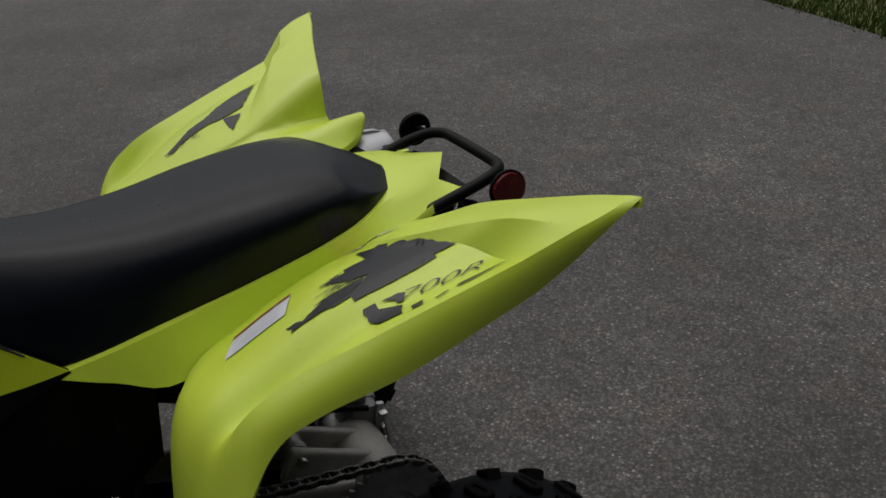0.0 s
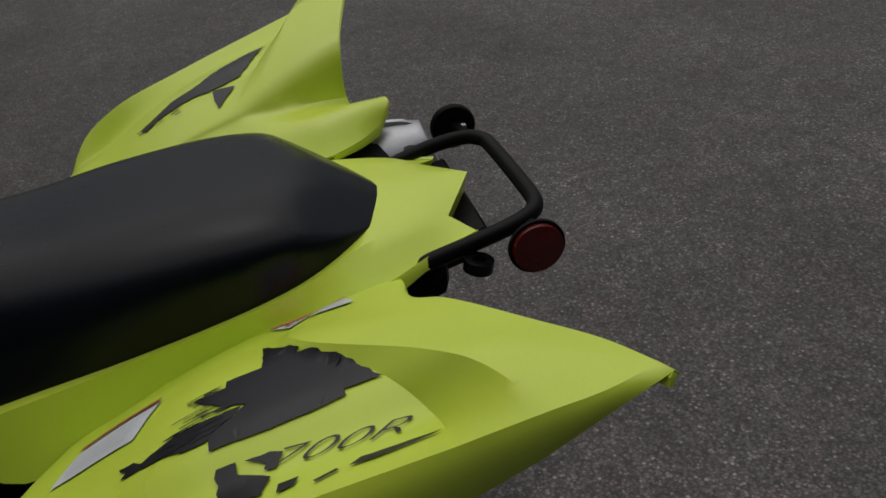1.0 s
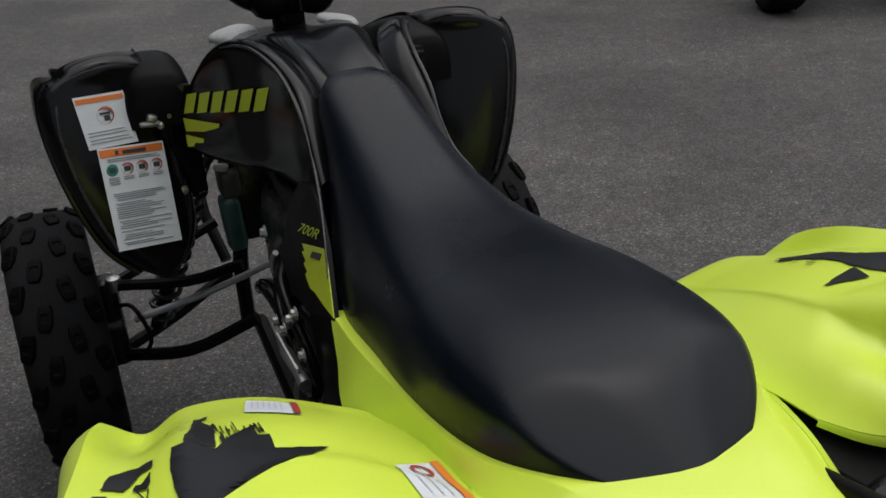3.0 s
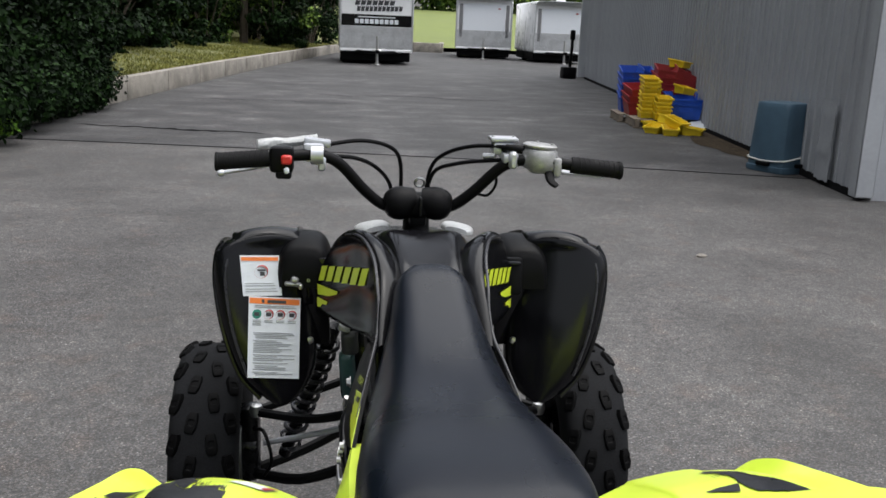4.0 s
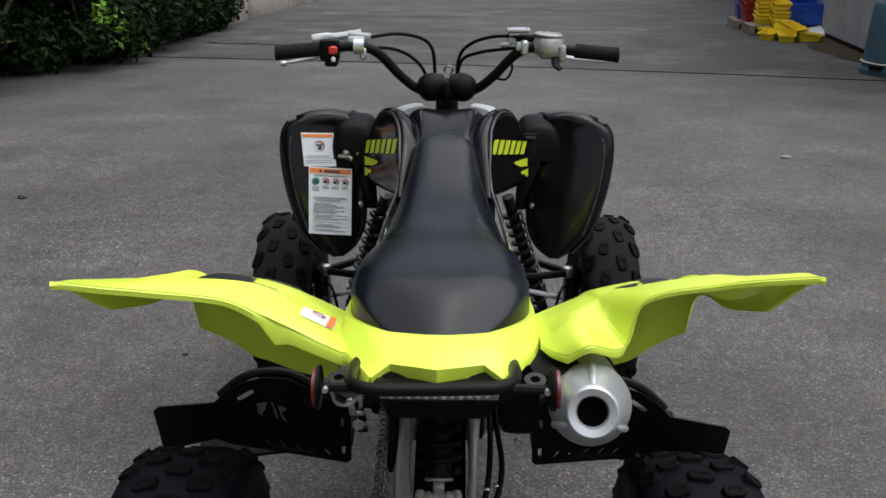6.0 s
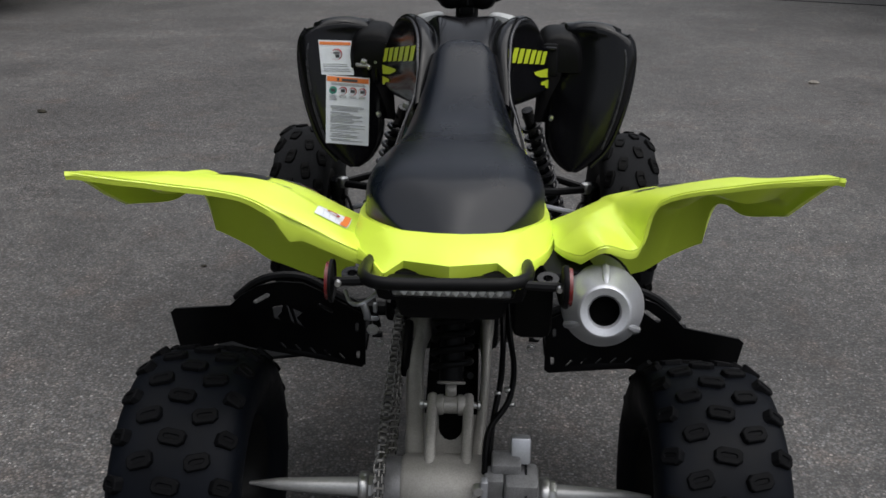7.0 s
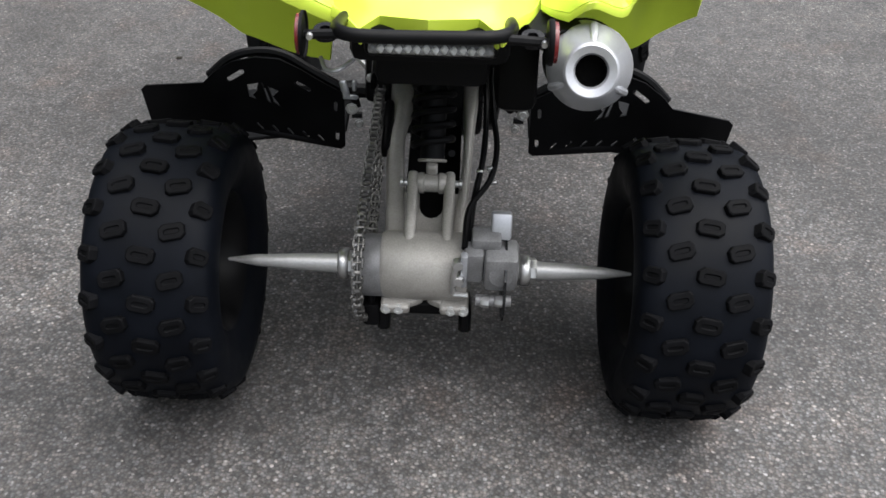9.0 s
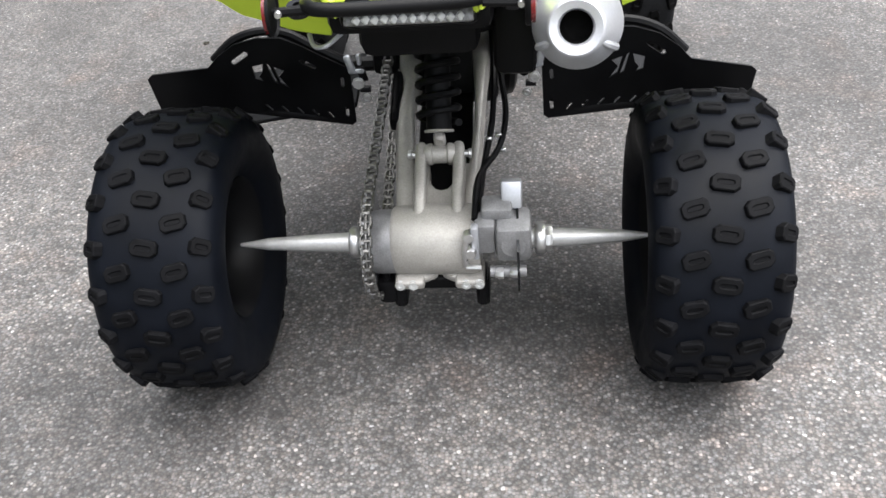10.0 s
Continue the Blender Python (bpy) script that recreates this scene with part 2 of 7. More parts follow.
BINYELLOW = surface("yellow_bin_plastic", (0.80, 0.58, 0.02), 0.42, grain=80, grain_amt=0.05, wear=6, wear_amt=0.12, bump=0.0003, random_amt=0.10)
BINRED = surface("red_bin_plastic", (0.33, 0.025, 0.03), 0.42, grain=80, grain_amt=0.05, wear=6, wear_amt=0.2, bump=0.0003, random_amt=0.12)
CANBLUE = surface("grey_blue_can_plastic", (0.055, 0.102, 0.145), 0.5, grain=80, grain_amt=0.08, wear=3, wear_amt=0.25, bump=0.0006)
ROPE = surface("pale_rope", (0.55, 0.55, 0.52), 0.8, grain=200, grain_amt=0.2, bump=0.001)
PALLETWOOD = surface("weathered_pallet_wood", (0.22, 0.18, 0.14), 0.85, grain=50, grain_amt=0.3, wear=5, wear_amt=0.3, bump=0.002, random_amt=0.2)
BARK = surface("bark", (0.07, 0.055, 0.04), 0.9, grain=50, grain_amt=0.4, wear=5, wear_amt=0.3, bump=0.01)
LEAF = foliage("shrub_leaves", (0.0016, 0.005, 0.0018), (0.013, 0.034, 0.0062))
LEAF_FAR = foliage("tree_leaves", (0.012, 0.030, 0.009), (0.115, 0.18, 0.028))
LEAF_BRIGHT = foliage("young_leaves", (0.08, 0.17, 0.02), (0.16, 0.30, 0.04))
GRASS = foliage("grass_blades", (0.040, 0.070, 0.014), (0.085, 0.125, 0.030))
GRASS_DRY = foliage("dry_grass_blades", (0.12, 0.13, 0.032), (0.23, 0.22, 0.065))

# ---------------------------------------------------------------- geometry helpers
def cat(P, n=4, axis=0):
    """A smooth curve through the control points P along an axis, n steps from point to point."""
    P = np.moveaxis(np.asarray(P, float), axis, 0)
    Q = np.concatenate([2 * P[:1] - P[1:2], P, 2 * P[-1:] - P[-2:-1]])
    out = []
    for i in range(len(P) - 1):
        a, b, c, d = Q[i : i + 4]
        for s in range(n):
            t = s / n
            out.append(0.5 * (2 * b + (c - a) * t + (2 * a - 5 * b + 4 * c - d) * t * t + (3 * b - a - 3 * c + d) * t ** 3))
    out.append(P[-1])
    return np.moveaxis(np.array(out), 0, axis)


def join(*some):
    V, F, n = [], [], 0
    for v, f in some:
        V.append(np.asarray(v, float))
        F += [tuple(i + n for i in face) for face in f]
        n += len(v)
    return np.concatenate(V), F


def moved(vf, x=0, y=0, z=0, rx=0, ry=0, rz=0, s=1.0):
    m = np.array(pose(x, y, z, rx, ry, rz))
    return np.asarray(vf[0], float) * s @ m[:3, :3].T + m[:3, 3], vf[1]


def mirrored(vf):
    return np.asarray(vf[0]) * (-1, 1, 1), [tuple(reversed(f)) for f in vf[1]]


def box(sx, sy, sz, b=0.003, seg=1):
    """A box with rounded edges about the origin."""
    bm = bmesh.new()
    bmesh.ops.create_cube(bm, size=1.0)
    bmesh.ops.scale(bm, vec=(sx, sy, sz), verts=bm.verts)
    if b:
        bmesh.ops.bevel(bm, geom=bm.edges[:], offset=b, segments=seg, affect="EDGES", profile=0.5)
    bm.verts.index_update()
    out = np.array([v.co[:] for v in bm.verts]), [tuple(v.index for v in f.verts) for f in bm.faces]
    bm.free()
    return out


def lathe(profile, n=24, axis="x", close=False):
    """Turns (radius, along) pairs round an axis; close joins the last pair to the first."""
    P = np.asarray(profile, float)
    a = np.linspace(0, 2 * np.pi, n, endpoint=False)
    r, h = P[:, :1], P[:, 1:]
    ring = [np.broadcast_to(h, (len(P), n)), r * np.cos(a), r * np.sin(a)]
    order = {"x": (0, 1, 2), "y": (2, 0, 1), "z": (1, 2, 0)}[axis]
    V = np.stack([ring[i] for i in order], -1).reshape(-1, 3)
    k, F = len(P), []
    for i in range(k if close else k - 1):
        j = (i + 1) % k
        F += [(i * n + s, i * n + (s + 1) % n, j * n + (s + 1) % n, j * n + s) for s in range(n)]
    if not close:
        F += [tuple(range(n)), tuple(reversed(range((k - 1) * n, k * n)))]
    return V, F


def tube(points, r, n=8, smooth=4, flat=1.0):
    """A round bar along smoothed points; r: one radius or one for each point."""
    P = cat(points, smooth) if smooth > 1 else np.asarray(points, float)
    rr = np.broadcast_to(r, (len(points),)) if np.ndim(r) else np.full(len(points), r)
    rr = np.interp(np.linspace(0, 1, len(P)), np.linspace(0, 1, len(points)), rr)
    T = np.gradient(P, axis=0)
    T /= np.linalg.norm(T, axis=1)[:, None] + 1e-9
    up = np.array((0, 0, 1.0)) if abs(T[0][2]) < 0.9 else np.array((1.0, 0, 0))
    V = []
    a = np.linspace(0, 2 * np.pi, n, endpoint=False)
    for p, t, q in zip(P, T, rr):
        u = np.cross(t, up)
        u /= np.linalg.norm(u) + 1e-9
        w = np.cross(u, t)
        up = w
        V.append(p + q * (np.cos(a)[:, None] * u + flat * np.sin(a)[:, None] * w))
    k = len(P)
    F = [(i * n + s, i * n + (s + 1) % n, (i + 1) * n + (s + 1) % n, (i + 1) * n + s) for i in range(k - 1) for s in range(n)]
    return np.concatenate(V), F + [tuple(reversed(range(n))), tuple(range((k - 1) * n, k * n))]


def sheet(P):
    """A single-sided sheet over a grid of places."""
    P = np.asarray(P, float)
    a, b = P.shape[:2]
    return P.reshape(-1, 3), [(i * b + j, i * b + j + 1, (i + 1) * b + j + 1, (i + 1) * b + j) for i in range(a - 1) for j in range(b - 1)]


def normals(P):
    n = np.cross(np.gradient(P, axis=0), np.gradient(P, axis=1))
    return n / (np.linalg.norm(n, axis=2, keepdims=True) + 1e-12)


def shell(P, th):
    """A grid of places as a skin of thickness th, closed at its rim; the second skin lies against the normal."""
    P = np.asarray(P, float)
    a, b = P.shape[:2]
    V, F = sheet(P)
    W = (P - th * normals(P)).reshape(-1, 3)
    n = a * b
    F = F + [tuple(n + i for i in reversed(f)) for f in F]
    rim = [i * b for i in range(a)] + [(a - 1) * b + j for j in range(1, b)] + [i * b + b - 1 for i in range(a - 2, -1, -1)] + [j for j in range(b - 2, 0, -1)]
    F += [(rim[i], rim[(i + 1) % len(rim)], n + rim[(i + 1) % len(rim)], n + rim[i]) for i in range(len(rim))]
    return np.concatenate([V, W]), F


def plate(outline, th, holes=()):
    """A flat plate in x and z, of thickness th along y, with through holes."""
    bm = bmesh.new()
    edges = []
    for loop in (outline, *holes):
        vs = [bm.verts.new((p[0], 0, p[1])) for p in loop]
        edges += [bm.edges.new((vs[i], vs[(i + 1) % len(vs)])) for i in range(len(vs))]
    bmesh.ops.triangle_fill(bm, use_beauty=True, use_dissolve=False, edges=edges)
    out = bmesh.ops.extrude_face_region(bm, geom=bm.faces[:])
    bmesh.ops.translate(bm, vec=(0, th, 0), verts=[g for g in out["geom"] if isinstance(g, bmesh.types.BMVert)])
    bm.verts.index_update()
    vf = np.array([v.co[:] for v in bm.verts]), [tuple(v.index for v in f.verts) for f in bm.faces]
    bm.free()
    return vf


def slot(x, z, length, width, turn=0.0, n=4):
    """The outline of a rounded slot."""
    pts = []
    for side in (1, -1):
        for i in range(n + 1):
            a = -np.pi / 2 + np.pi * i / n
            pts.append((side * (length / 2 - width / 2) + side * width / 2 * np.cos(a), side * width / 2 * np.sin(a)))
    c, s = math.cos(radians(turn)), math.sin(radians(turn))
    return [(x + c * p - s * q, z + s * p + c * q) for p, q in pts]


def part(name, vf, material, parent=None, label="", fix=True, sharp=38, data=None):
    """One mesh object, under a thing or a part if a parent is given."""
    if data is None:
        data = bpy.data.meshes.new(name)
        data.from_pydata([tuple(map(float, v)) for v in vf[0]], [], vf[1])
        if fix:
            bm = bmesh.new()
            bm.from_mesh(data)
            bmesh.ops.recalc_face_normals(bm, faces=bm.faces)
            bm.to_mesh(data)
            bm.free()
        data.polygons.foreach_set("use_smooth", [True] * len(data.polygons))
        data.set_sharp_from_angle(angle=radians(sharp))
        data.materials.append(material)
        data.update()
    ob = new(name, data)
    if parent:
        ob.parent = parent
    if label:
        ob["label"] = label
    return ob


def thing(name, label, category, at=None, group="", kind=""):
    ob = new(name)
    ob.empty_display_size = 0.1
    if at is not None:
        ob.matrix_basis = at
    return tagged(ob, label, category, group, kind)


def bolt(r=0.006, h=0.006, axis="y"):
    return lathe([(r * 1.5, 0), (r * 1.5, h * 0.25), (r, h * 0.3), (r, h), (r * 0.55, h), (r * 0.5, h * 0.6)], 6 if r < 0.004 else 8, axis)

# ---------------------------------------------------------------- the yard
def flat_grid(x0, x1, y0, y1, nx, ny, z, bumpy=0.0, edge=None):
    """A level grid; bumpy: its unevenness; edge: shifts the near rim by a function of x."""
    P = np.zeros((ny, nx, 3))
    for i, v in enumerate(np.linspace(0, 1, ny)):
        for j, x in enumerate(np.linspace(x0, x1, nx)):
            lo = edge(x) if edge else y0
            y = lo + (y1 - lo) * v
            P[i, j] = (x, y, z + bumpy * noise.noise((x * 0.35, y * 0.35, 1.7)))
    return P


def lawn_edge(x):
    return -2.91 - 0.140 * x + 0.03 * noise.noise((x * 2.3, 0, 0)) + 0.012 * noise.noise((x * 11.0, 5, 0))


def seam(x):
    return 8.78 - 0.185 * x - 0.012 * x * x + 0.02 * noise.noise((x * 1.5, 2, 0))


def wall_x(y):
    return 4.80 + 0.145 * (y - 9.43)


def kerb_x(y):
    return -3.62 + 0.09 * (y - 12.0) + 0.0009 * (y - 12.0) ** 2


ground = part("ground", sheet(flat_grid(-900, 900, -900, 900, 25, 25, -0.05)), LAWN, label="grassy ground that reaches the horizon", fix=False)
tagged(ground, category="ground", kind="structure")
P = flat_grid(-14, 16, 0, 0, 120, 60, 0.0, 0.0, lawn_edge)
for j in range(P.shape[1]):
    x = P[0, j, 0]
    P[:, j, 1] = lawn_edge(x) + (seam(x) - lawn_edge(x)) * np.linspace(0, 1, P.shape[0])
pavement = part("pavement", shell(P[:, ::-1], 0.045), ASPHALT, label="worn grey asphalt with pale stones in it", fix=False)
tagged(pavement, category="pavement", kind="structure")
P = np.zeros((50, 40, 3))
for i, v in enumerate(np.linspace(0, 1, 50)):
    for j, u in enumerate(np.linspace(0, 1, 40)):
        x = -6 + 22 * u
        P[i, j] = (x, seam(x) + 0.006 + (56 - seam(x)) * v ** 1.5, 0.0)
drive = part("drive", shell(P[:, ::-1], 0.04), ASPHALT_OLD, label="older dark stained asphalt drive between kerb and shed", fix=False)
tagged(drive, category="road", kind="structure")
xs = np.linspace(-4.2, 4.7, 60)
P = np.array([[(x, seam(x) + d + 0.008 * noise.noise((x * 9, d * 50, 0)), h) for d, h in ((-0.030, 0.0015), (0.0, 0.005), (0.040, 0.0015))] for x in xs])
tagged(part("joint", sheet(P), SEAL, label="black tar joint between the two asphalt fields", fix=False), category="joint", kind="structure")
CRACKS = [(-3.3, 10.9, -0.9, 10.2, 0.035, 0.25), (-0.6, 17.0, 3.2, 16.6, 0.022, 0.5), (-2.4, 15.2, 0.2, 14.8, 0.012, 0.5)]
for n, (x0, y0, x1, y1, w, amp) in enumerate(CRACKS):
    ts = np.linspace(0, 1, 60)
    px = x0 + (x1 - x0) * ts + (amp * 0.3 * np.array([noise.noise((t * 4, n, 3)) for t in ts]))
    py = y0 + (y1 - y0) * ts + (amp * np.array([noise.noise((t * 3, n, 7)) + 0.3 * noise.noise((t * 17, n, 2)) for t in ts]))
    wd = 2.6 * w * (0.35 + 0.9 * np.abs(np.array([noise.noise((t * 9, n, 5)) for t in ts]))) * np.clip(np.minimum(ts, 1 - ts) * 12, 0.05, 1)
    P = np.array([[(x, y + d * k, 0.0035) for k in (-1, 1)] for x, y, d in zip(px, py, wd)])
    tagged(part("crack", sheet(P), SEAL, label="dark crack across the old asphalt", fix=False), category="crack", kind="structure")

# kerb and raised bed along the drive
KERB_H = 0.36
n = 0
y = 9.6
kerb = thing("kerb", "weathered concrete kerb along the raised bed", "kerb", kind="structure")
while y < 47:
    y2 = y + 2.4
    a, b = kerb_x(y), kerb_x(y2 - 0.015)
    d = math.atan2(b - a, 2.4)
    vf = moved(box(0.18, 2.385, KERB_H + 0.05, 0.02, 2), (a + b) / 2 - 0.09, (y + y2) / 2, KERB_H / 2 - 0.025, 0, 0, -math.degrees(d))
    part("kerb_stone", vf, CONCRETE, kerb)
    y = y2
P = np.zeros((40, 16, 3))
for i, yy in enumerate(np.linspace(6, 60, 40)):
    for j, u in enumerate(np.linspace(0, 1, 16)):
        x = kerb_x(yy) - 0.17 - 14 * u
        P[i, j] = (x, yy, KERB_H - 0.04 + 0.75 * u ** 0.8 + 0.08 * noise.noise((x, yy * 0.5, 3)))
bank = part("bank", sheet(P), LAWN, label="grass bank behind the kerb", fix=False)
tagged(bank, category="bank", kind="structure")

# grey shed with ribbed metal siding
wall = thing("wall_shed", "grey ribbed metal wall of a shed", "wall", kind="structure")
LONG = math.hypot(1.0, 0.145)
TURN_W = -math.degrees(math.atan(0.145))
pw, H_W = 0.91, 5.6
prof = []
for r in range(5):
    c = r * pw / 5
    prof += [(c, 0.0), (c + 0.125, 0.0), (c + 0.135, 0.018), (c + 0.170, 0.018)]
prof.append((pw, 0.0))
PR = np.array([[(-d, s, z) for s, d in prof] for z in (0.04, H_W)])
panel_me = None
Y0 = 6.6
count = 22
for i in range(count):
    yy = Y0 + i * pw / LONG
    ob = part("panel", shell(PR, 0.004) if panel_me is None else None, SIDING, wall, data=panel_me, sharp=20)
    panel_me = ob.data
    ob.matrix_basis = pose(wall_x(yy), yy, 0, 0, 0, TURN_W)
yend = Y0 + count * pw / LONG
L = count * pw
part("wall_core", moved(box(0.2, L, H_W + 0.1, 0.0), wall_x((Y0 + yend) / 2) + 0.13, (Y0 + yend) / 2, H_W / 2, 0, 0, TURN_W), SIDING, wall)
part("gable_wall", moved(box(9.0, 0.2, H_W + 0.1, 0.0), wall_x(yend) + 4.55, yend + 0.62, H_W / 2, 0, 0, TURN_W), SIDING, wall)
part("near_wall", moved(box(9.0, 0.2, H_W + 0.1, 0.0), wall_x(Y0) + 4.55, Y0 - 0.62, H_W / 2, 0, 0, TURN_W), SIDING, wall)
part("corner_trim", moved(box(0.16, 0.16, H_W, 0.01), wall_x(Y0) - 0.01, Y0 - 0.06, H_W / 2 + 0.03, 0, 0, TURN_W), SIDING, wall, "pale metal corner trim")
part("base_strip", moved(box(0.05, L, 0.07, 0.0), wall_x((Y0 + yend) / 2) - 0.0, (Y0 + yend) / 2, 0.03, 0, 0, TURN_W), SEAL, wall, "dark base strip")
SHEETV = np.array([[(0.02 * noise.noise((u * 5, v * 7, 1)) - 0.015, 0.34 * u - 0.17 + 0.02 * noise.noise((v * 6, 3, 1)), 0.05 + 0.75 * v + 0.02 * noise.noise((u * 6, 8, 2))) for u in np.linspace(0, 1, 8)] for v in np.linspace(0, 1, 14)])
SHEETV[:, :, 0] -= 0.05 * np.abs(noise.noise((1.0, 2.0, 3.0))) + 0.03
bent_sheet = part("bent_flashing", shell(SHEETV, 0.003), SIDING, wall, "dented pale metal flashing at the wall's corner")
bent_sheet.matrix_basis = pose(wall_x(7.35) - 0.01, 7.35, 0, 0, 0, TURN_W)
part("roof", moved(box(9.6, L + 0.8, 0.15, 0.02), wall_x((Y0 + yend) / 2) + 4.5, (Y0 + yend) / 2 + 0.6, H_W + 0.12, 0, 0, TURN_W), SIDING, wall)

# dirt and leaf litter swept against the foot of the shed
ts = np.linspace(0, 1, 70)
P = np.array([[(wall_x(y) - 0.02 - k * (0.12 + 0.30 * abs(noise.noise((y * 1.3, 4, 1))) + 0.35 * math.exp(-((y - 10.6) / 1.1) ** 2)), y, 0.006 + 0.010 * (1 - k)) for k in (0.0, 0.5, 1.0)] for y in 8.6 + 9.0 * ts])
tagged(part("litter", sheet(P), surface("leaf_litter", (0.045, 0.034, 0.022), 0.95, grain=25, grain_amt=0.6, wear=3.0, wear_amt=0.4, bump=0.01, spec=0.1), label="brown leaf litter along the foot of the shed", fix=False), category="litter", kind="structure")

# ---------------------------------------------------------------- the quad bike
atv = thing("quad_bike", "lime green and black sport quad bike parked on asphalt", "quad bike")

# rear fender: lines that run from the foot of the front edge to the rear tip
SEAT_LINE = [(-0.200, 0.300, 0.500), (-0.176, 0.252, 0.645), (-0.158, 0.160, 0.690), (-0.152, 0.060, 0.724), (-0.150, -0.022, 0.738), (-0.146, -0.050, 0.744), (-0.126, -0.102, 0.738), (-0.236, -0.094, 0.785)]
INNER_LINE = [(-0.270, 0.318, 0.505), (-0.262, 0.278, 0.668), (-0.256, 0.190, 0.725), (-0.255, 0.090, 0.770), (-0.258, 0.020, 0.788), (-0.264, 0.008, 0.799), (-0.281, -0.056, 0.814), (-0.300, -0.112, 0.826)]
CROWN_LINE = [(-0.335, 0.318, 0.530), (-0.335, 0.275, 0.684), (-0.340, 0.188, 0.741), (-0.350, 0.082, 0.792), (-0.360, -0.044, 0.822), (-0.376, -0.075, 0.844), (-0.382, -0.112, 0.850), (-0.392, -0.155, 0.855)]
VALLEY_LINE = [(-0.362, 0.314, 0.542), (-0.374, 0.266, 0.676), (-0.388, 0.196, 0.716), (-0.398, 0.084, 0.780), (-0.414, -0.074, 0.816), (-0.422, -0.108, 0.855), (-0.434, -0.144, 0.863), (-0.445, -0.180, 0.870)]
CREASE_LINE = [(-0.392, 0.305, 0.570), (-0.408, 0.248, 0.706), (-0.423, 0.184, 0.760), (-0.441, 0.080, 0.792), (-0.468, -0.074, 0.836), (-0.485, -0.130, 0.861), (-0.492, -0.162, 0.872), (-0.492, -0.195, 0.882)]
LIP_LINE = [(-0.452, 0.270, 0.620), (-0.450, 0.212, 0.705), (-0.457, 0.158, 0.734), (-0.463, 0.060, 0.750), (-0.473, -0.085, 0.796), (-0.485, -0.125, 0.825), (-0.494, -0.155, 0.851), (-0.5025, -0.199, 0.883)]
FENDER = np.stack([np.array(a) for a in (SEAT_LINE, INNER_LINE, CROWN_LINE, VALLEY_LINE, CREASE_LINE, LIP_LINE)], 1)
def fender_grid(net):
    """Smooth along the front part, a straight slope up to the wing's ridge, then the flat wing."""
    slope = np.stack([net[4] * (1 - k / 6) + net[5] * k / 6 for k in range(1, 6)])
    net = np.concatenate([cat(net[:5], 6, 0), slope, cat(net[5:], 6, 0)])
    top = cat(net[:, :-1], 6, 1)
    lip = net[:, -2:]
    lip = np.stack([lip[:, 0] * (1 - s) + lip[:, 1] * s + np.array((-0.006, 0, 0.005)) * 4 * s * (1 - s) * (1 - np.linspace(0, 1, len(lip)) ** 3)[:, None] for s in np.linspace(0, 1, 7)], 1)
    return np.concatenate([top[:, :-1], lip], 1)


FGRID = fender_grid(FENDER)
# the right fender has a dome over the muffler between the tail and the wing: petal edge, dome, foot of the wing's inner wall, then the wing
seat_r, inner_r = FENDER[:4, 0], FENDER[:4, 1]
DOME = np.array([
    [(-0.150, -0.040, 0.745), (-0.190, -0.020, 0.768), (-0.236, 0.004, 0.782), (-0.258, 0.018, 0.792), (-0.360, -0.044, 0.828), (-0.414, -0.074, 0.824), (-0.456, -0.084, 0.838), FENDER[4, 5] + (0, 0, 0.008)],
    [(-0.148, -0.086, 0.751), (-0.188, -0.074, 0.780), (-0.238, -0.052, 0.781), (-0.264, -0.020, 0.808), (-0.376, -0.075, 0.855), (-0.422, -0.108, 0.867), (-0.478, -0.130, 0.879), (-0.480, -0.125, 0.838)],
    [(-0.160, -0.122, 0.757), (-0.197, -0.125, 0.788), (-0.248, -0.094, 0.775), (-0.273, -0.076, 0.826), (-0.380, -0.115, 0.865), (-0.436, -0.146, 0.881), (-0.486, -0.160, 0.891), (-0.489, -0.155, 0.866)],
    [(-0.180, -0.151, 0.763), (-0.208, -0.168, 0.787), (-0.260, -0.127, 0.767), (-0.284, -0.129, 0.839), (-0.381, -0.158, 0.874), (-0.446, -0.182, 0.891), (-0.490, -0.194, 0.899), (-0.497, -0.198, 0.899)],
])
front_r = np.concatenate([seat_r[:, None], (seat_r * 0.6 + inner_r * 0.4)[:, None], (seat_r * 0.2 + inner_r * 0.8)[:, None], FENDER[:4, 1:]], 1)
RGRID = fender_grid(np.concatenate([front_r, DOME]))
fender_left = part("rear_fender", shell(FGRID[:, ::-1], 0.006), LIME, atv, "lime plastic rear fender with dark graphics", sharp=24)
fender_right = part("rear_fender", mirrored(shell(RGRID[:, ::-1], 0.006)), LIME, atv, "lime plastic rear fender domed over the muffler", sharp=24)


def fold(G, first, places, deep):
    """The rim that folds down along the rear edge, from the tail's corner round the tooth to the tip."""
    edge = np.concatenate([G[first:42, 0], G[-1]])
    h = np.interp(np.arange(len(edge)), places, deep)[:, None]
    return np.stack([edge + (0, 0.0015, -0.001), edge + (0, 0.001, -0.25) * h + (0, -0.0015, 0), edge + (0, 0.05, -1.0) * h], 1)


part("rear_lip", shell(fold(FGRID, 36, (0, 3, 5, 6, 8, 12, 42), (0.021, 0.024, 0.026, 0.038, 0.016, 0.011, 0.012)), 0.004), LIME, fender_left, sharp=60)
part("rear_lip", mirrored(shell(fold(RGRID, 30, (0, 12, 18, 24, 30, 60), (0.008, 0.013, 0.012, 0.014, 0.009, 0.012)), 0.004)), LIME, fender_right, sharp=60)

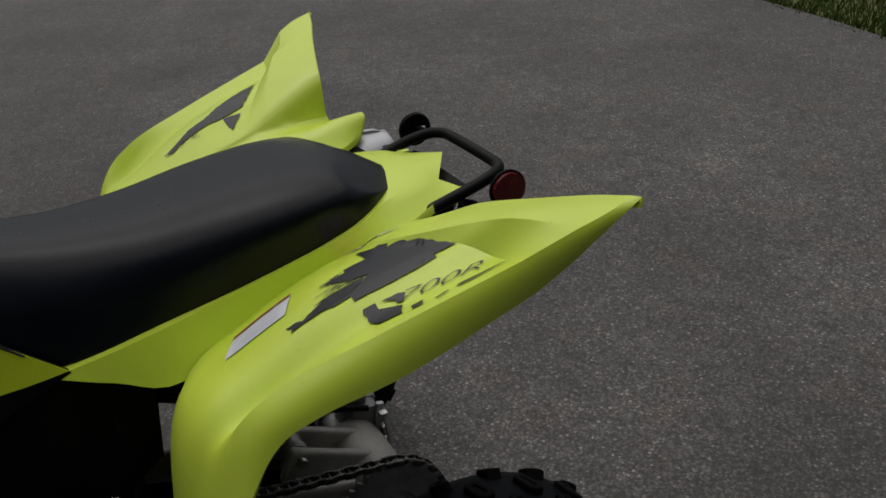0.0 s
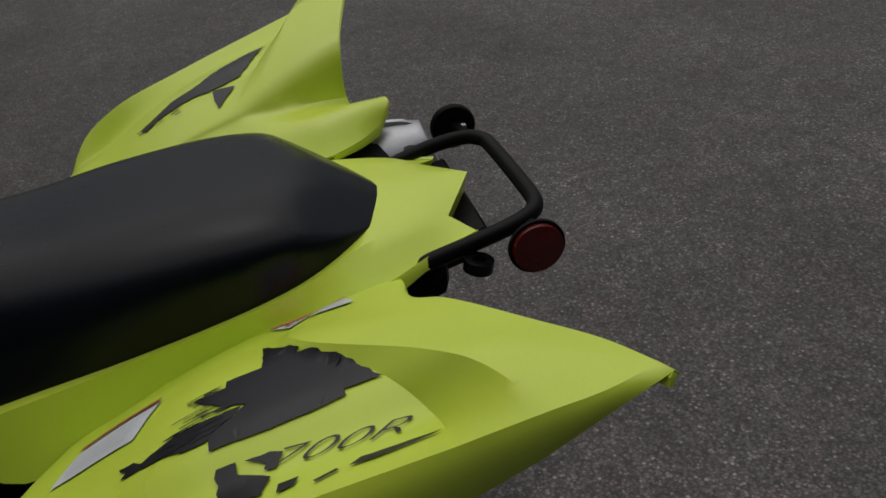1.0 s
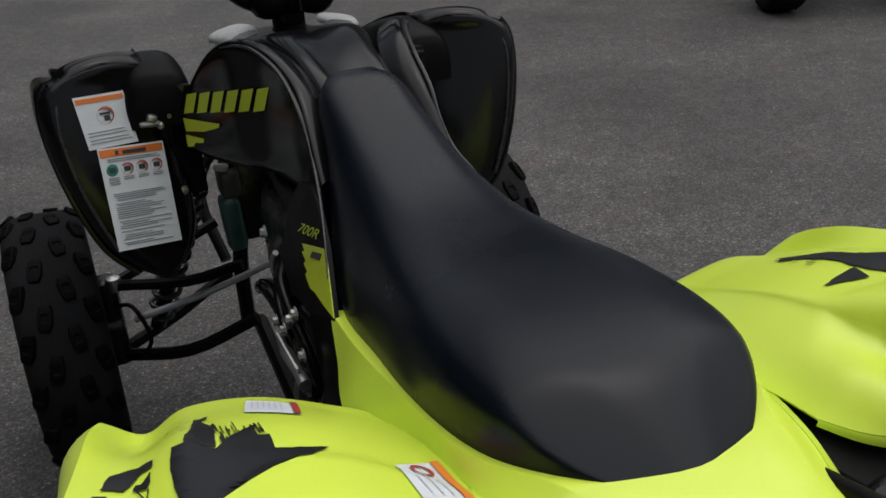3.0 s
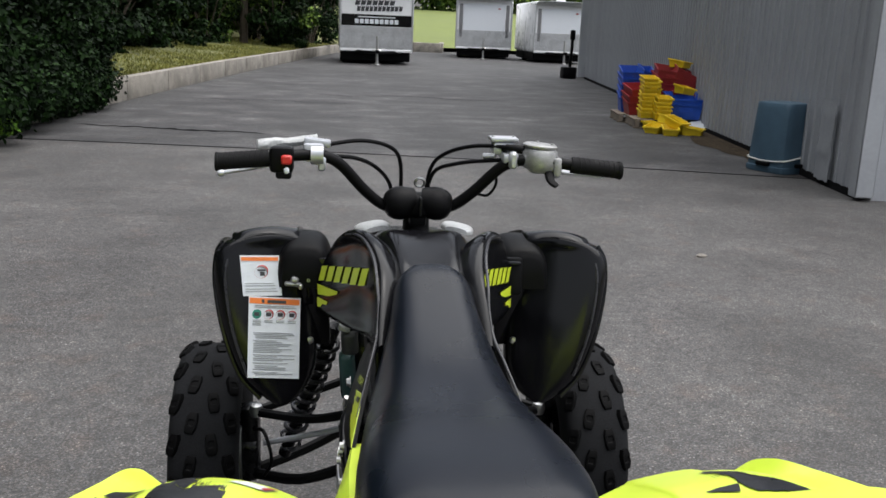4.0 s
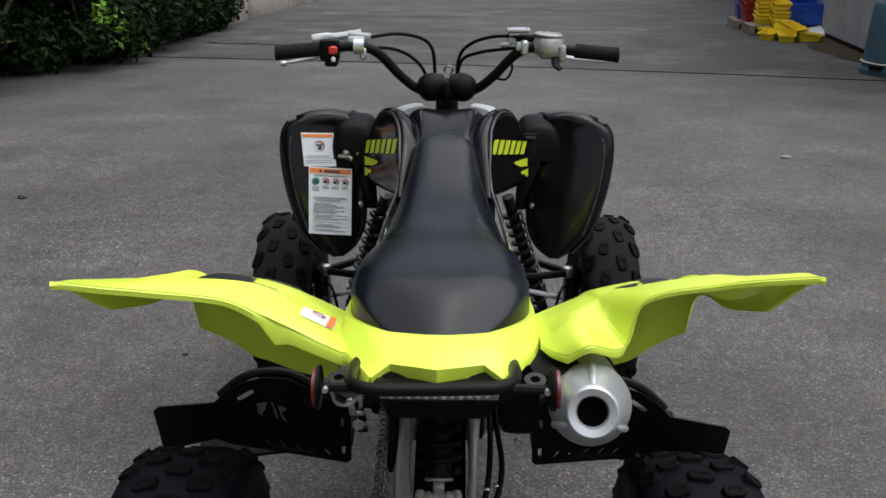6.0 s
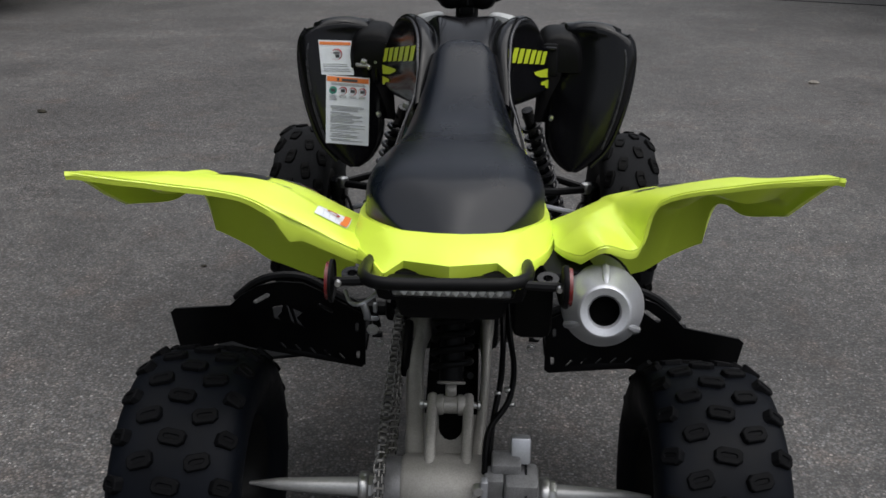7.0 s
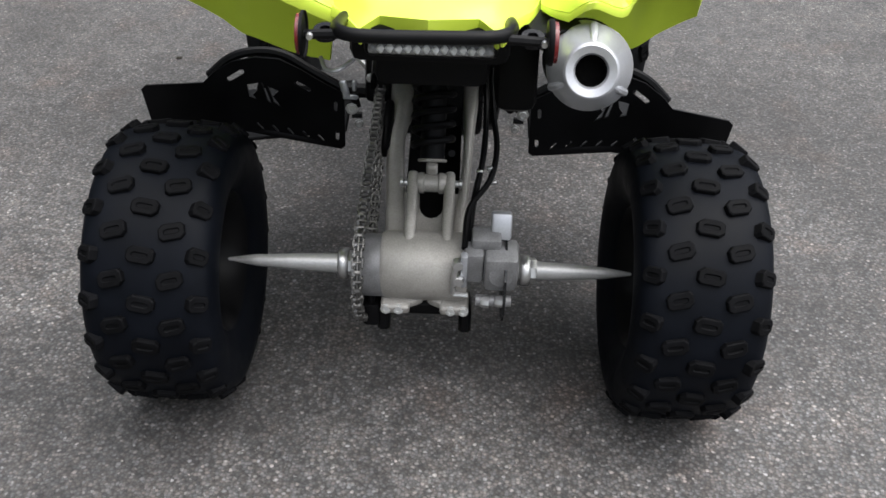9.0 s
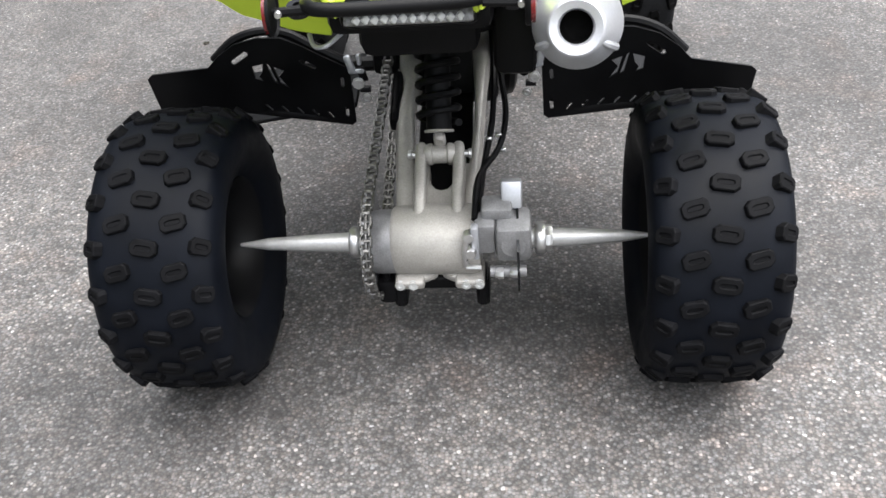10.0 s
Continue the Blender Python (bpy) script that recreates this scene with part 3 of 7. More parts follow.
# tail cover under and behind the seat: half breadths and heights from the front point to the rear edge
TAIL = [(0.395, 0.141, 0.688, 0.139, 0.690, 0.68), (0.33, 0.156, 0.664, 0.144, 0.698, 0.69), (0.25, 0.174, 0.645, 0.148, 0.712, 0.71), (0.10, 0.156, 0.708, 0.149, 0.740, 0.73), (0.0, 0.152, 0.736, 0.143, 0.758, 0.75), (-0.08, 0.138, 0.740, 0.100, 0.768, 0.772), (-0.14, 0.112, 0.746, 0.080, 0.766, 0.775)]
rows = [[(-o, y, zo), (-e, y, ze), (0, y, zc), (e, y, ze), (o, y, zo)] for y, o, zo, e, ze, zc in TAIL]
rows.append([(-0.088, -0.194, 0.748), (-0.064, -0.172, 0.758), (0, -0.212, 0.769), (0.064, -0.172, 0.758), (0.088, -0.194, 0.748)])
tg = cat(np.array(rows), 5, 0)
tg = np.concatenate([tg[:, i : i + 1] * (1 - s) + tg[:, i + 1 : i + 2] * s for i in range(4) for s in (0, 1 / 3, 2 / 3)] + [tg[:, 4:]], 1)
low = tg[-1].copy() + (0, 0.006, -0.024)
tg = np.concatenate([tg, low[None]], 0)
tail = part("tail_cover", shell(tg, 0.004), LIME, atv, "lime plastic tail cover with a notched rear edge", sharp=35)
for col in (0, -1):
    edge = tg[21:-1, col]
    h = np.interp(np.linspace(0, 1, len(edge)), (0, 0.35, 0.6, 0.85, 1), (0.010, 0.014, 0.008, 0.016, 0.018))[:, None]
    side = np.array((1.0 if col else -1.0, 0, 0))
    rim = np.stack([edge + (0, 0, 0.0005), edge + side * 0.003 - (0, 0, 0.3) * h, edge + side * 0.004 - (0, 0, 1.0) * h], 1)
    part("tail_lip", shell(rim if col == 0 else rim[::-1], 0.004), LIME, tail, sharp=60)

# seat: stations from the rear end to the nose
SEAT = [(-0.130, 0.012, 0.764, 0.800), (-0.122, 0.030, 0.763, 0.806), (-0.105, 0.054, 0.760, 0.812), (-0.075, 0.088, 0.757, 0.817), (-0.040, 0.116, 0.753, 0.823), (0.0, 0.134, 0.748, 0.829), (0.06, 0.141, 0.738, 0.832), (0.15, 0.139, 0.722, 0.828), (0.25, 0.124, 0.704, 0.820), (0.35, 0.104, 0.692, 0.824), (0.45, 0.088, 0.710, 0.845), (0.55, 0.074, 0.780, 0.878), (0.62, 0.062, 0.850, 0.904), (0.655, 0.040, 0.885, 0.908)]
rings = []
for y, w, zb, zt in SEAT:
    h = zt - zb
    a = np.linspace(0, np.pi, 27)
    px = w * np.sign(np.cos(a)) * np.abs(np.cos(a)) ** 0.42 * (1 - 0.17 * np.sin(a) ** 2)
    pz = zb + h * np.abs(np.sin(a)) ** 0.40
    flare = np.interp(y, (0.0, 0.15, 0.25, 0.35, 0.45, 0.55), (0.0, 0.03, 0.10, 0.26, 0.30, 0.12))
    px *= 1 + flare * (1 - np.abs(np.sin(a))) ** 3
    rings.append(np.stack([px, np.full(27, y), pz], 1))
sg = cat(np.array(rings), 5, 0)
# two sloping faces that meet in the middle close the seat's rear below a soft crease
fall = 0.812 + 0.85 * (0.909 * (sg[:, :, 1] + 0.069) - 0.416 * np.sqrt(sg[:, :, 0] ** 2 + 0.00006))
soft = 0.5 * (sg[:, :, 2] + fall - np.sqrt((sg[:, :, 2] - fall) ** 2 + 0.000045))
sg[:, :, 2] = np.where(sg[:, :, 1] < 0.06, np.maximum(soft, np.minimum(sg[:, :, 2], 0.7645)), sg[:, :, 2])
seat_v, seat_f = sheet(sg)
k = sg.shape[1]
seat_f = seat_f + [tuple(range(k)), tuple(reversed(range((len(sg) - 1) * k, len(sg) * k)))]
seat_f += [(i * k, (i + 1) * k, (i + 1) * k + k - 1, i * k + k - 1) for i in range(len(sg) - 1)]
seat = part("seat", (seat_v, seat_f), VINYL, atv, "long black vinyl seat with a raised nose", sharp=60)


# wheels
def tyre_mesh(R, W, rim, flat):
    """The carcass of a low-pressure tyre; flat: where its foot is pressed in."""
    h = W / 2
    prof = [(rim, -h * 0.70), (rim + 0.02, -h * 0.86), (R * 0.72, -h), (R * 0.86, -h * 0.97), (R * 0.925, -h * 0.84), (R * 0.953, -h * 0.55), (R * 0.96, 0)]
    prof = prof + [(r, -x) for r, x in reversed(prof[:-1])]
    P = cat(np.array(prof), 3)
    V, F = lathe(P, 56, "x", close=False)
    V = np.array(V)
    V[:, 2] = np.maximum(V[:, 2], -flat)
    return V, F[:-2]


def tread_block(R, W, x, lean, wide, knob):
    """One raised tread block with a shallow slot, at the top of the wheel."""
    h = W / 2
    along, across, tall = knob
    r0 = np.interp(abs(x), [0, h * 0.55, h * 0.84, h * 0.97], [R * 0.96, R * 0.953, R * 0.925, R * 0.86])
    b, a = wide * across / 2, along / 2
    rim8 = [(-b, -a * 0.45), (-b * 0.62, -a), (b * 0.75, -a), (b, -a * 0.6), (b, a * 0.45), (b * 0.62, a), (-b * 0.75, a), (-b, a * 0.6)]
    vs = []
    c, q = math.cos(radians(lean)), math.sin(radians(lean))
    for s, v, hgt in ((1.0, 1.0, -0.006), (0.93, 0.92, tall * 0.8), (0.85, 0.80, tall), (0.58, 0.32, tall), (0.52, 0.20, tall - 0.0022)):
        for du, dv in rim8:
            uu, vv = du * s, dv * v
            vs.append((x + c * uu - q * vv, q * uu + c * vv, r0 + hgt))
    vs = np.array(vs)
    slope = np.sign(x) * np.interp(abs(x), [0, h * 0.5, h * 0.84, h * 0.97], [0, 0.15, 0.7, 1.2])
    dz = vs[:, 2] - r0
    z = r0 + dz * math.cos(slope) - (vs[:, 0] - x) * math.sin(slope)
    xx = x + (vs[:, 0] - x) * math.cos(slope) + dz * math.sin(slope)
    ang = vs[:, 1] / r0
    V = np.stack([xx, -z * np.sin(ang), z * np.cos(ang)], 1)
    F = [(l * 8 + j, l * 8 + (j + 1) % 8, l * 8 + 8 + (j + 1) % 8, l * 8 + 8 + j) for l in range(4) for j in range(8)] + [tuple(range(32, 40))]
    return V, F


BLOCKS = {}


def wheel(name, x, y, z, R, W, rim, rows, count, knob, label):
    side = 1 if x > 0 else -1
    h = W / 2
    prof = [(rim + 0.006, -h * 0.78), (rim + 0.010, -h * 0.70), (rim - 0.004, -h * 0.62), (rim - 0.014, -h * 0.2), (rim - 0.014, h * 0.2), (rim - 0.004, h * 0.62), (rim + 0.010, h * 0.70), (rim + 0.006, h * 0.78), (rim - 0.012, h * 0.60), (rim - 0.022, h * 0.18), (rim - 0.022, -h * 0.2), (rim - 0.012, -h * 0.6)]
    base = part(name, lathe(prof, 40, "x", close=True), POWDER, atv, label)
    base.location = (x, y, z)
    part("tyre", tyre_mesh(R, W, rim, z - 0.001), DUSTY if name == "front_wheel" else RUBBER, base, "black knobbly tyre")
    for n, (bx, lean, wide) in enumerate(rows):
        for i in range(count):
            a = 360 * (i + 0.5 * (n % 2)) / count
            if abs(a - 180) < 8:
                continue
            key = (name, n, side)
            ob = part("tread_block", tread_block(R, W, bx, lean, wide, knob) if key not in BLOCKS else None, TREAD_NEW if name == "front_wheel" else TREAD, base, data=BLOCKS.get(key), sharp=25)
            BLOCKS[key] = ob.data
            ob.matrix_basis = pose(0, 0, 0, a)
    part("rim_disc", lathe([(0.03, side * 0.018), (0.05, side * 0.02), (rim * 0.72, side * 0.035), (rim - 0.018, side * 0.01), (rim - 0.018, side * 0.002), (rim * 0.7, side * 0.026), (0.05, side * 0.01), (0.03, side * 0.008)], 32, "x", close=True), BLACK, base)
    part("hub", lathe([(0.0, -0.02), (0.032, -0.02), (0.034, 0.02), (0.022, side * 0.045), (0.0, side * 0.05)], 20, "x"), CASTDARK, base)
    return base


REAR_ROWS = [(-0.083, 12, 0.72), (-0.044, -13, 0.90), (0.0, 9, 0.95), (0.044, -13, 0.90), (0.083, 12, 0.72)]
FRONT_ROWS = [(-0.062, 14, 0.85), (-0.023, 10, 0.80), (0.023, -10, 0.80), (0.062, -14, 0.85)]
for s in (-1, 1):
    wheel("rear_wheel", s * 0.426, 0.0, 0.243, 0.2445, 0.208, 0.116, REAR_ROWS, 20, (0.027, 0.047, 0.0078), "wide rear wheel with a knobbly tyre")
    wheel("front_wheel", s * 0.462, 1.28, 0.266, 0.272, 0.158, 0.130, FRONT_ROWS, 17, (0.052, 0.034, 0.0065), "narrow front wheel with a knobbly tyre")

# ---------------------------------------------------------------- the quad bike: tank, side panels, front fenders
def ring_loft(stations, n=15, p1=0.6, p2=0.7):
    """A closed bar of arched sections: y, half breadth, foot, top, and how far the crown is dished."""
    R = []
    for y, w, zb, zt, dish in stations:
        a = np.linspace(0, np.pi, n)
        px = w * np.sign(np.cos(a)) * np.abs(np.cos(a)) ** p1
        pz = zb + (zt - zb) * np.abs(np.sin(a)) ** p2 - dish * np.exp(-(px / (0.45 * w)) ** 2)
        R.append(np.stack([px, np.full(n, y), pz], 1))
    G = cat(np.array(R), 4, 0)
    V, F = sheet(G)
    k, m = G.shape[1], len(G)
    F = F + [tuple(range(k)), tuple(reversed(range((m - 1) * k, m * k)))] + [(i * k, (i + 1) * k, (i + 1) * k + k - 1, i * k + k - 1) for i in range(m - 1)]
    return V, F


TANK = [(0.56, 0.066, 0.74, 0.862, 0.012), (0.64, 0.074, 0.72, 0.900, 0.022), (0.71, 0.082, 0.70, 0.922, 0.026), (0.77, 0.090, 0.70, 0.934, 0.024), (0.83, 0.104, 0.72, 0.936, 0.014), (0.90, 0.112, 0.74, 0.920, 0.004), (0.96, 0.108, 0.76, 0.905, 0.0), (1.04, 0.100, 0.76, 0.885, 0.0)]
tank = part("tank_cover", ring_loft(TANK, 21, 0.42, 0.45), BLACKGLOSS, atv, "gloss black tank cover", sharp=60)
# tank shrouds: tall side faces that spread towards the front: x, y, top and foot
SHROUD = [(-0.100, 0.530, 0.800, 0.735), (-0.093, 0.612, 0.884, 0.738), (-0.097, 0.672, 0.916, 0.748), (-0.113, 0.735, 0.936, 0.750), (-0.140, 0.794, 0.938, 0.745), (-0.165, 0.850, 0.912, 0.740), (-0.185, 0.894, 0.868, 0.738), (-0.203, 0.934, 0.818, 0.742)]
SG = []
for x, y, zt, zb in SHROUD:
    line = [(x + 0.040, y + 0.016, zt - 0.016), (x + 0.022, y + 0.009, zt - 0.003), (x + 0.008, y + 0.003, zt), (x, y, zt - 0.008)]
    line += [(x, y, zt + (zb - zt) * u) for u in (0.25, 0.5, 0.75, 1.0)] + [(x + 0.020, y + 0.010, zb - 0.010)]
    SG.append(line)
SG = cat(cat(np.array(SG), 3, 0), 3, 1)


def on_shroud(loops, s, lift=0.0025):
    """Printed shapes on the shroud's side face, each a loop of (x, z)."""
    V, F = [], []
    for loop in loops:
        n = len(V)
        V += [(-s * (x - lift * 0.9), 0.705 - (x + 0.10) * 2.222 - lift * 0.4, z) for x, z in loop]
        F.append(tuple(range(n, n + len(loop))))
    return np.array(V), F


RIDGE = [(-0.146, 0.815, 0.924), (-0.128, 0.775, 0.933), (-0.112, 0.738, 0.930), (-0.0975, 0.672, 0.912), (-0.0935, 0.612, 0.880), (-0.092, 0.580, 0.842), (-0.096, 0.545, 0.808), (-0.106, 0.500, 0.785), (-0.118, 0.455, 0.757), (-0.130, 0.415, 0.725)]
BAR = [(0.0, 0.0), (0.90, 0.05), (1.04, 1.0), (0.10, 0.95)]
for s in (-1, 1):
    shroud = part("tank_shroud", shell(SG, 0.004) if s < 0 else mirrored(shell(SG, 0.004)), BLACKGLOSS, atv, "gloss black tank shroud with lime print", sharp=60)
    # thin grey bar: the highlight along the gloss black ridge, put in as colour
    part("tank_ridge", tube([(-s * (x - 0.003), y, z) for x, y, z in RIDGE], [0.001, 0.0022, 0.003, 0.0032, 0.003, 0.0028, 0.0028, 0.0025, 0.002, 0.0015], 8), GREYGLINT, shroud, "grey highlight painted along the shroud's edge")
    for i in range(6):
        marks = []
        for u, v in BAR:
            k = (i + u * 0.80 + 0.40 * (v - 0.3)) / 6.3
            if s > 0:
                k = 1 - k
            marks.append((-0.197 + 0.095 * k, 0.803 + 0.046 * k + v * (0.033 + 0.003 * k)))
        part("print_mark", on_shroud([marks], s), LIMEINK, shroud)
    part("print_flash", on_shroud([[(-0.201, 0.794), (-0.160, 0.803), (-0.162, 0.796), (-0.178, 0.782), (-0.200, 0.772)], [(-0.201, 0.766), (-0.180, 0.769), (-0.182, 0.761), (-0.191, 0.757), (-0.194, 0.749), (-0.201, 0.745)]], s), LIMEINK, shroud)

# side panels below the seat nose
PANEL = [(0.372, 0.690), (0.445, 0.752), (0.505, 0.786), (0.545, 0.795), (0.59, 0.785), (0.62, 0.740), (0.61, 0.670), (0.54, 0.650), (0.46, 0.660)]


def panel_x(y, z):
    return -0.142 + 0.017 * (y - 0.486) + 0.293 * (z - 0.685)


def on_panel(loop, s, off, th):
    vf = plate([(y, z) for y, z in loop], th)
    V = np.array([(s * -(panel_x(v[0], v[2]) - off - v[1]), v[0], v[2]) for v in vf[0]])
    return V, vf[1]


COVER = [(0.300, 0.520), (0.285, 0.620), (0.345, 0.676), (0.375, 0.690), (0.460, 0.664), (0.535, 0.655), (0.520, 0.590), (0.495, 0.520), (0.440, 0.480), (0.360, 0.480)]
for s in (-1, 1):
    side = part("side_panel", on_panel(PANEL, s, -0.006, 0.006), BLACK, atv, "black side panel with a torn lime graphic")
    part("side_cover", join((np.array([(s * (0.134 - 0.004 * k), y, z) for k in (0, 1) for y, z in COVER]), [tuple(range(10)), tuple(range(10, 20))] + [(i, (i + 1) % 10, 10 + (i + 1) % 10, 10 + i) for i in range(10)])), BLACK, atv, "black plastic cover below the side panel")
    rip = [(0.374, 0.693), (0.443, 0.750), (0.531, 0.722), (0.516, 0.718), (0.527, 0.713), (0.505, 0.709), (0.512, 0.703), (0.492, 0.700), (0.498, 0.694), (0.484, 0.690), (0.470, 0.687), (0.452, 0.690), (0.430, 0.690), (0.400, 0.691)]
    part("print_flash", on_panel(rip, s, 0.0003, 0.001), LIMEINK, side)
    part("print_label", on_panel([(0.452, 0.741), (0.486, 0.730), (0.490, 0.721), (0.456, 0.731)], s, 0.0016, 0.0008), INK, side)
    txt = bpy.data.curves.new("700R", "FONT")
    txt.body, txt.size, txt.shear = "700R", 1.0, 0.35
    ob = new("lettering", txt)
    me = bpy.data.meshes.new_from_object(ob)
    bpy.data.objects.remove(ob)
    co = np.array([v.co[:] for v in me.vertices])
    lo, hi = co.min(0), co.max(0)
    V = []
    for c in co:
        u, v = (c[0] - lo[0]) / (hi[0] - lo[0]), (c[1] - lo[1]) / (hi[1] - lo[1])
        if s > 0:
            u = 1 - u
        y, z = 0.556 - 0.078 * u - 0.004 * v, 0.729 + 0.020 * u + 0.014 * v
        V.append((s * -(panel_x(y, z) - 0.0018), y, z))
    part("lettering", (V, [tuple(p.vertices) for p in me.polygons]), LIMEINK, side, "lime model lettering", fix=False)


# front fenders: a near-flat rear face that turns forward over the wheel
def face_y(x, z):
    return 0.936 + 0.30 * (x + 0.3) + 0.24 * (z - 0.72)


FACE = [(0.876, -0.250, -0.366), (0.862, -0.238, -0.390), (0.838, -0.230, -0.400), (0.790, -0.224, -0.400), (0.700, -0.216, -0.384), (0.610, -0.214, -0.352), (0.560, -0.235, -0.312), (0.540, -0.262, -0.285)]


def front_fender_grid():
    rows = []
    for n, (z, xi, xo) in enumerate(FACE):
        line = [(xi + 0.004, face_y(xi, z) + 0.05, z)]
        for u in (0.0, 0.33, 0.66, 0.92):
            x = xi + (xo - xi) * u
            hump = 0.010 * math.sin(math.pi * u) if n == 0 else 0.0
            line.append((x, face_y(x, z) + 0.012 * (u - 0.5) ** 2 * 4, z + hump))
        low = (0.010, 0.004)[n] if n < 2 else 0.0
        line += [(xo - 0.004, face_y(xo, z) + 0.020, z - low * 0.5), (xo - 0.014, face_y(xo, z) + 0.05, z - low), (xo - 0.014, face_y(xo, z) + 0.14, z - low * 3)]
        rows.append(line)
    G = np.array(rows)
    first = G[:1] + (0.0, 0.035, 0.006)
    over = G[:1] + (0.01, 0.16, -0.030)
    far = G[:1] + (0.02, 0.34, -0.100)
    return cat(cat(np.concatenate([far, over, first, G]), 3, 0), 3, 1)


FFG = front_fender_grid()
for s in (-1, 1):
    vf = shell(FFG, 0.004) if s < 0 else mirrored(shell(FFG, 0.004))
    ff = part("front_fender", vf, BLACKGLOSS, atv, "gloss black front fender", sharp=50)
    rim = [(s * 0.394, 0.972, 0.870), (s * 0.410, 0.965, 0.840), (s * 0.411, 0.950, 0.780), (s * 0.394, 0.930, 0.690), (s * 0.362, 0.915, 0.602), (s * 0.318, 0.905, 0.552)]
    part("edge_trim", tube(rim, 0.0055, 8), BLACKGLOSS, ff)
    # second, greyer bar paints the highlight along the black rim
    rim2 = [(s * 0.372, 0.968, 0.874), (s * 0.386, 0.944, 0.835), (s * 0.388, 0.930, 0.780), (s * 0.372, 0.912, 0.690), (s * 0.342, 0.897, 0.602)]
    part("edge_trim", tube(rim2, 0.003, 8), GREYGLINT, ff, "grey highlight painted along the fender's edge")
    hump = ring_loft([(0.945, 0.044, 0.78, 0.846, 0), (0.965, 0.056, 0.78, 0.868, 0), (1.05, 0.060, 0.78, 0.880, 0), (1.16, 0.050, 0.78, 0.850, 0)])
    part("inner_cowl", moved(hump, s * 0.232), BLACK, atv)
    part("cowl_plate", moved(box(0.060, 0.006, 0.20, 0.004, 2), s * 0.208, 0.965, 0.745, 8, 0, s * 14), BLACKGLOSS, atv)
    part("bolt", moved(lathe([(0.0, -0.006), (0.007, -0.005), (0.009, 0.0), (0.009, 0.006)], 12, "y"), s * 0.2195, 0.955, 0.662), STEEL, atv, "bright fender bolt")
part("cowl_clip", join(moved(box(0.034, 0.010, 0.010, 0.004, 2), -0.254, 0.944, 0.788, 0, 4, 0), moved(box(0.016, 0.012, 0.014, 0.004, 2), -0.250, 0.942, 0.797, 0, 20, 0), moved(box(0.010, 0.010, 0.012, 0.003), -0.238, 0.944, 0.783)), STEEL, atv, "bright metal clip")
part("bolt", moved(bolt(0.0035, 0.006), -0.222, 0.950, 0.796, 0, 0, 180), STEEL, atv)
part("cowl_socket", moved(lathe([(0, 0.10), (0.024, 0.10), (0.026, 0.02), (0.024, 0.006), (0.016, 0.0), (0, -0.001)], 20, "z"), -0.222, 0.985, 0.735), BLACKGLOSS, atv, "gloss black socket under the cowl")
latch = part("cowl_latch", moved(box(0.038, 0.020, 0.080, 0.008, 2), 0.206, 0.935, 0.812, -8), BLACK, atv, "black latch on the cowl")
part("latch_bar", moved(box(0.028, 0.010, 0.010, 0.004, 2), 0.206, 0.922, 0.842, -8), BLACKGLOSS, latch)

# labels on the rear face of the left front fender
LABELS = [((-0.361, 0.848), (-0.283, 0.843), (-0.276, 0.762), (-0.353, 0.767)), ((-0.342, 0.766), (-0.238, 0.753), (-0.240, 0.590), (-0.343, 0.604))]


def label_quad(c, u0, u1, v0, v1, off, th=0.0008):
    """A printed patch on a label, from shares of its breadth and height (v from the top)."""
    c = np.array(c, float)
    V = []
    for o in (off, off + th):
        for u, v in ((u0, v0), (u1, v0), (u1, v1), (u0, v1)):
            p = (c[0] * (1 - u) + c[1] * u) * (1 - v) + (c[3] * (1 - u) + c[2] * u) * v
            V.append((p[0], face_y(*p) - 0.004 - o, p[1]))
    return np.array(V), [(0, 1, 2, 3), (4, 5, 6, 7), (0, 1, 5, 4), (1, 2, 6, 5), (2, 3, 7, 6), (3, 0, 4, 7)]


def label_disc(c, u, v, r, off, n=16, ring=0.0):
    c = np.array(c, float)
    p = (c[0] * (1 - u) + c[1] * u) * (1 - v) + (c[3] * (1 - u) + c[2] * u) * v
    a = np.linspace(0, 2 * np.pi, n, endpoint=False)
    out = [(p[0] + r * math.cos(t), p[1] + r * math.sin(t)) for t in a]
    if ring:
        V = [(x, face_y(x, z) - 0.004 - off, z) for x, z in out] + [(p[0] + (r - ring) * math.cos(t), face_y(p[0], p[1]) - 0.004 - off, p[1] + (r - ring) * math.sin(t)) for t in a]
        return np.array(V), [(i, (i + 1) % n, n + (i + 1) % n, n + i) for i in range(n)]
    return np.array([(x, face_y(x, z) - 0.004 - off, z) for x, z in out]), [tuple(range(n))]


rnd = random.Random(5)
small, large = LABELS
lab = part("warning_label", label_quad(small, 0, 1, 0, 1, 0.0, 0.0012), LABEL, atv, "small white warning label with an orange header")
part("label_header", label_quad(small, 0.03, 0.97, 0.04, 0.13, 0.0014), ORANGE, lab)
part("label_symbol", label_disc(small, 0.52, 0.40, 0.0135, 0.0016, ring=0.002), REDINK, lab)
part("label_symbol", join(label_quad(small, 0.42, 0.62, 0.34, 0.38, 0.0016), label_quad(small, 0.48, 0.60, 0.40, 0.50, 0.0016)), INK, lab)
part("label_text", join(*[label_quad(small, 0.08, 0.08 + rnd.uniform(0.55, 0.84), v, v + 0.014, 0.0016) for v in (0.68, 0.74, 0.82, 0.88)]), TEXTINK, lab)
lab = part("warning_label", label_quad(large, 0, 1, 0, 1, 0.0, 0.0012), LABEL, atv, "large white warning label with orange header and small print")
part("label_header", label_quad(large, 0.02, 0.98, 0.015, 0.085, 0.0014), ORANGE, lab)
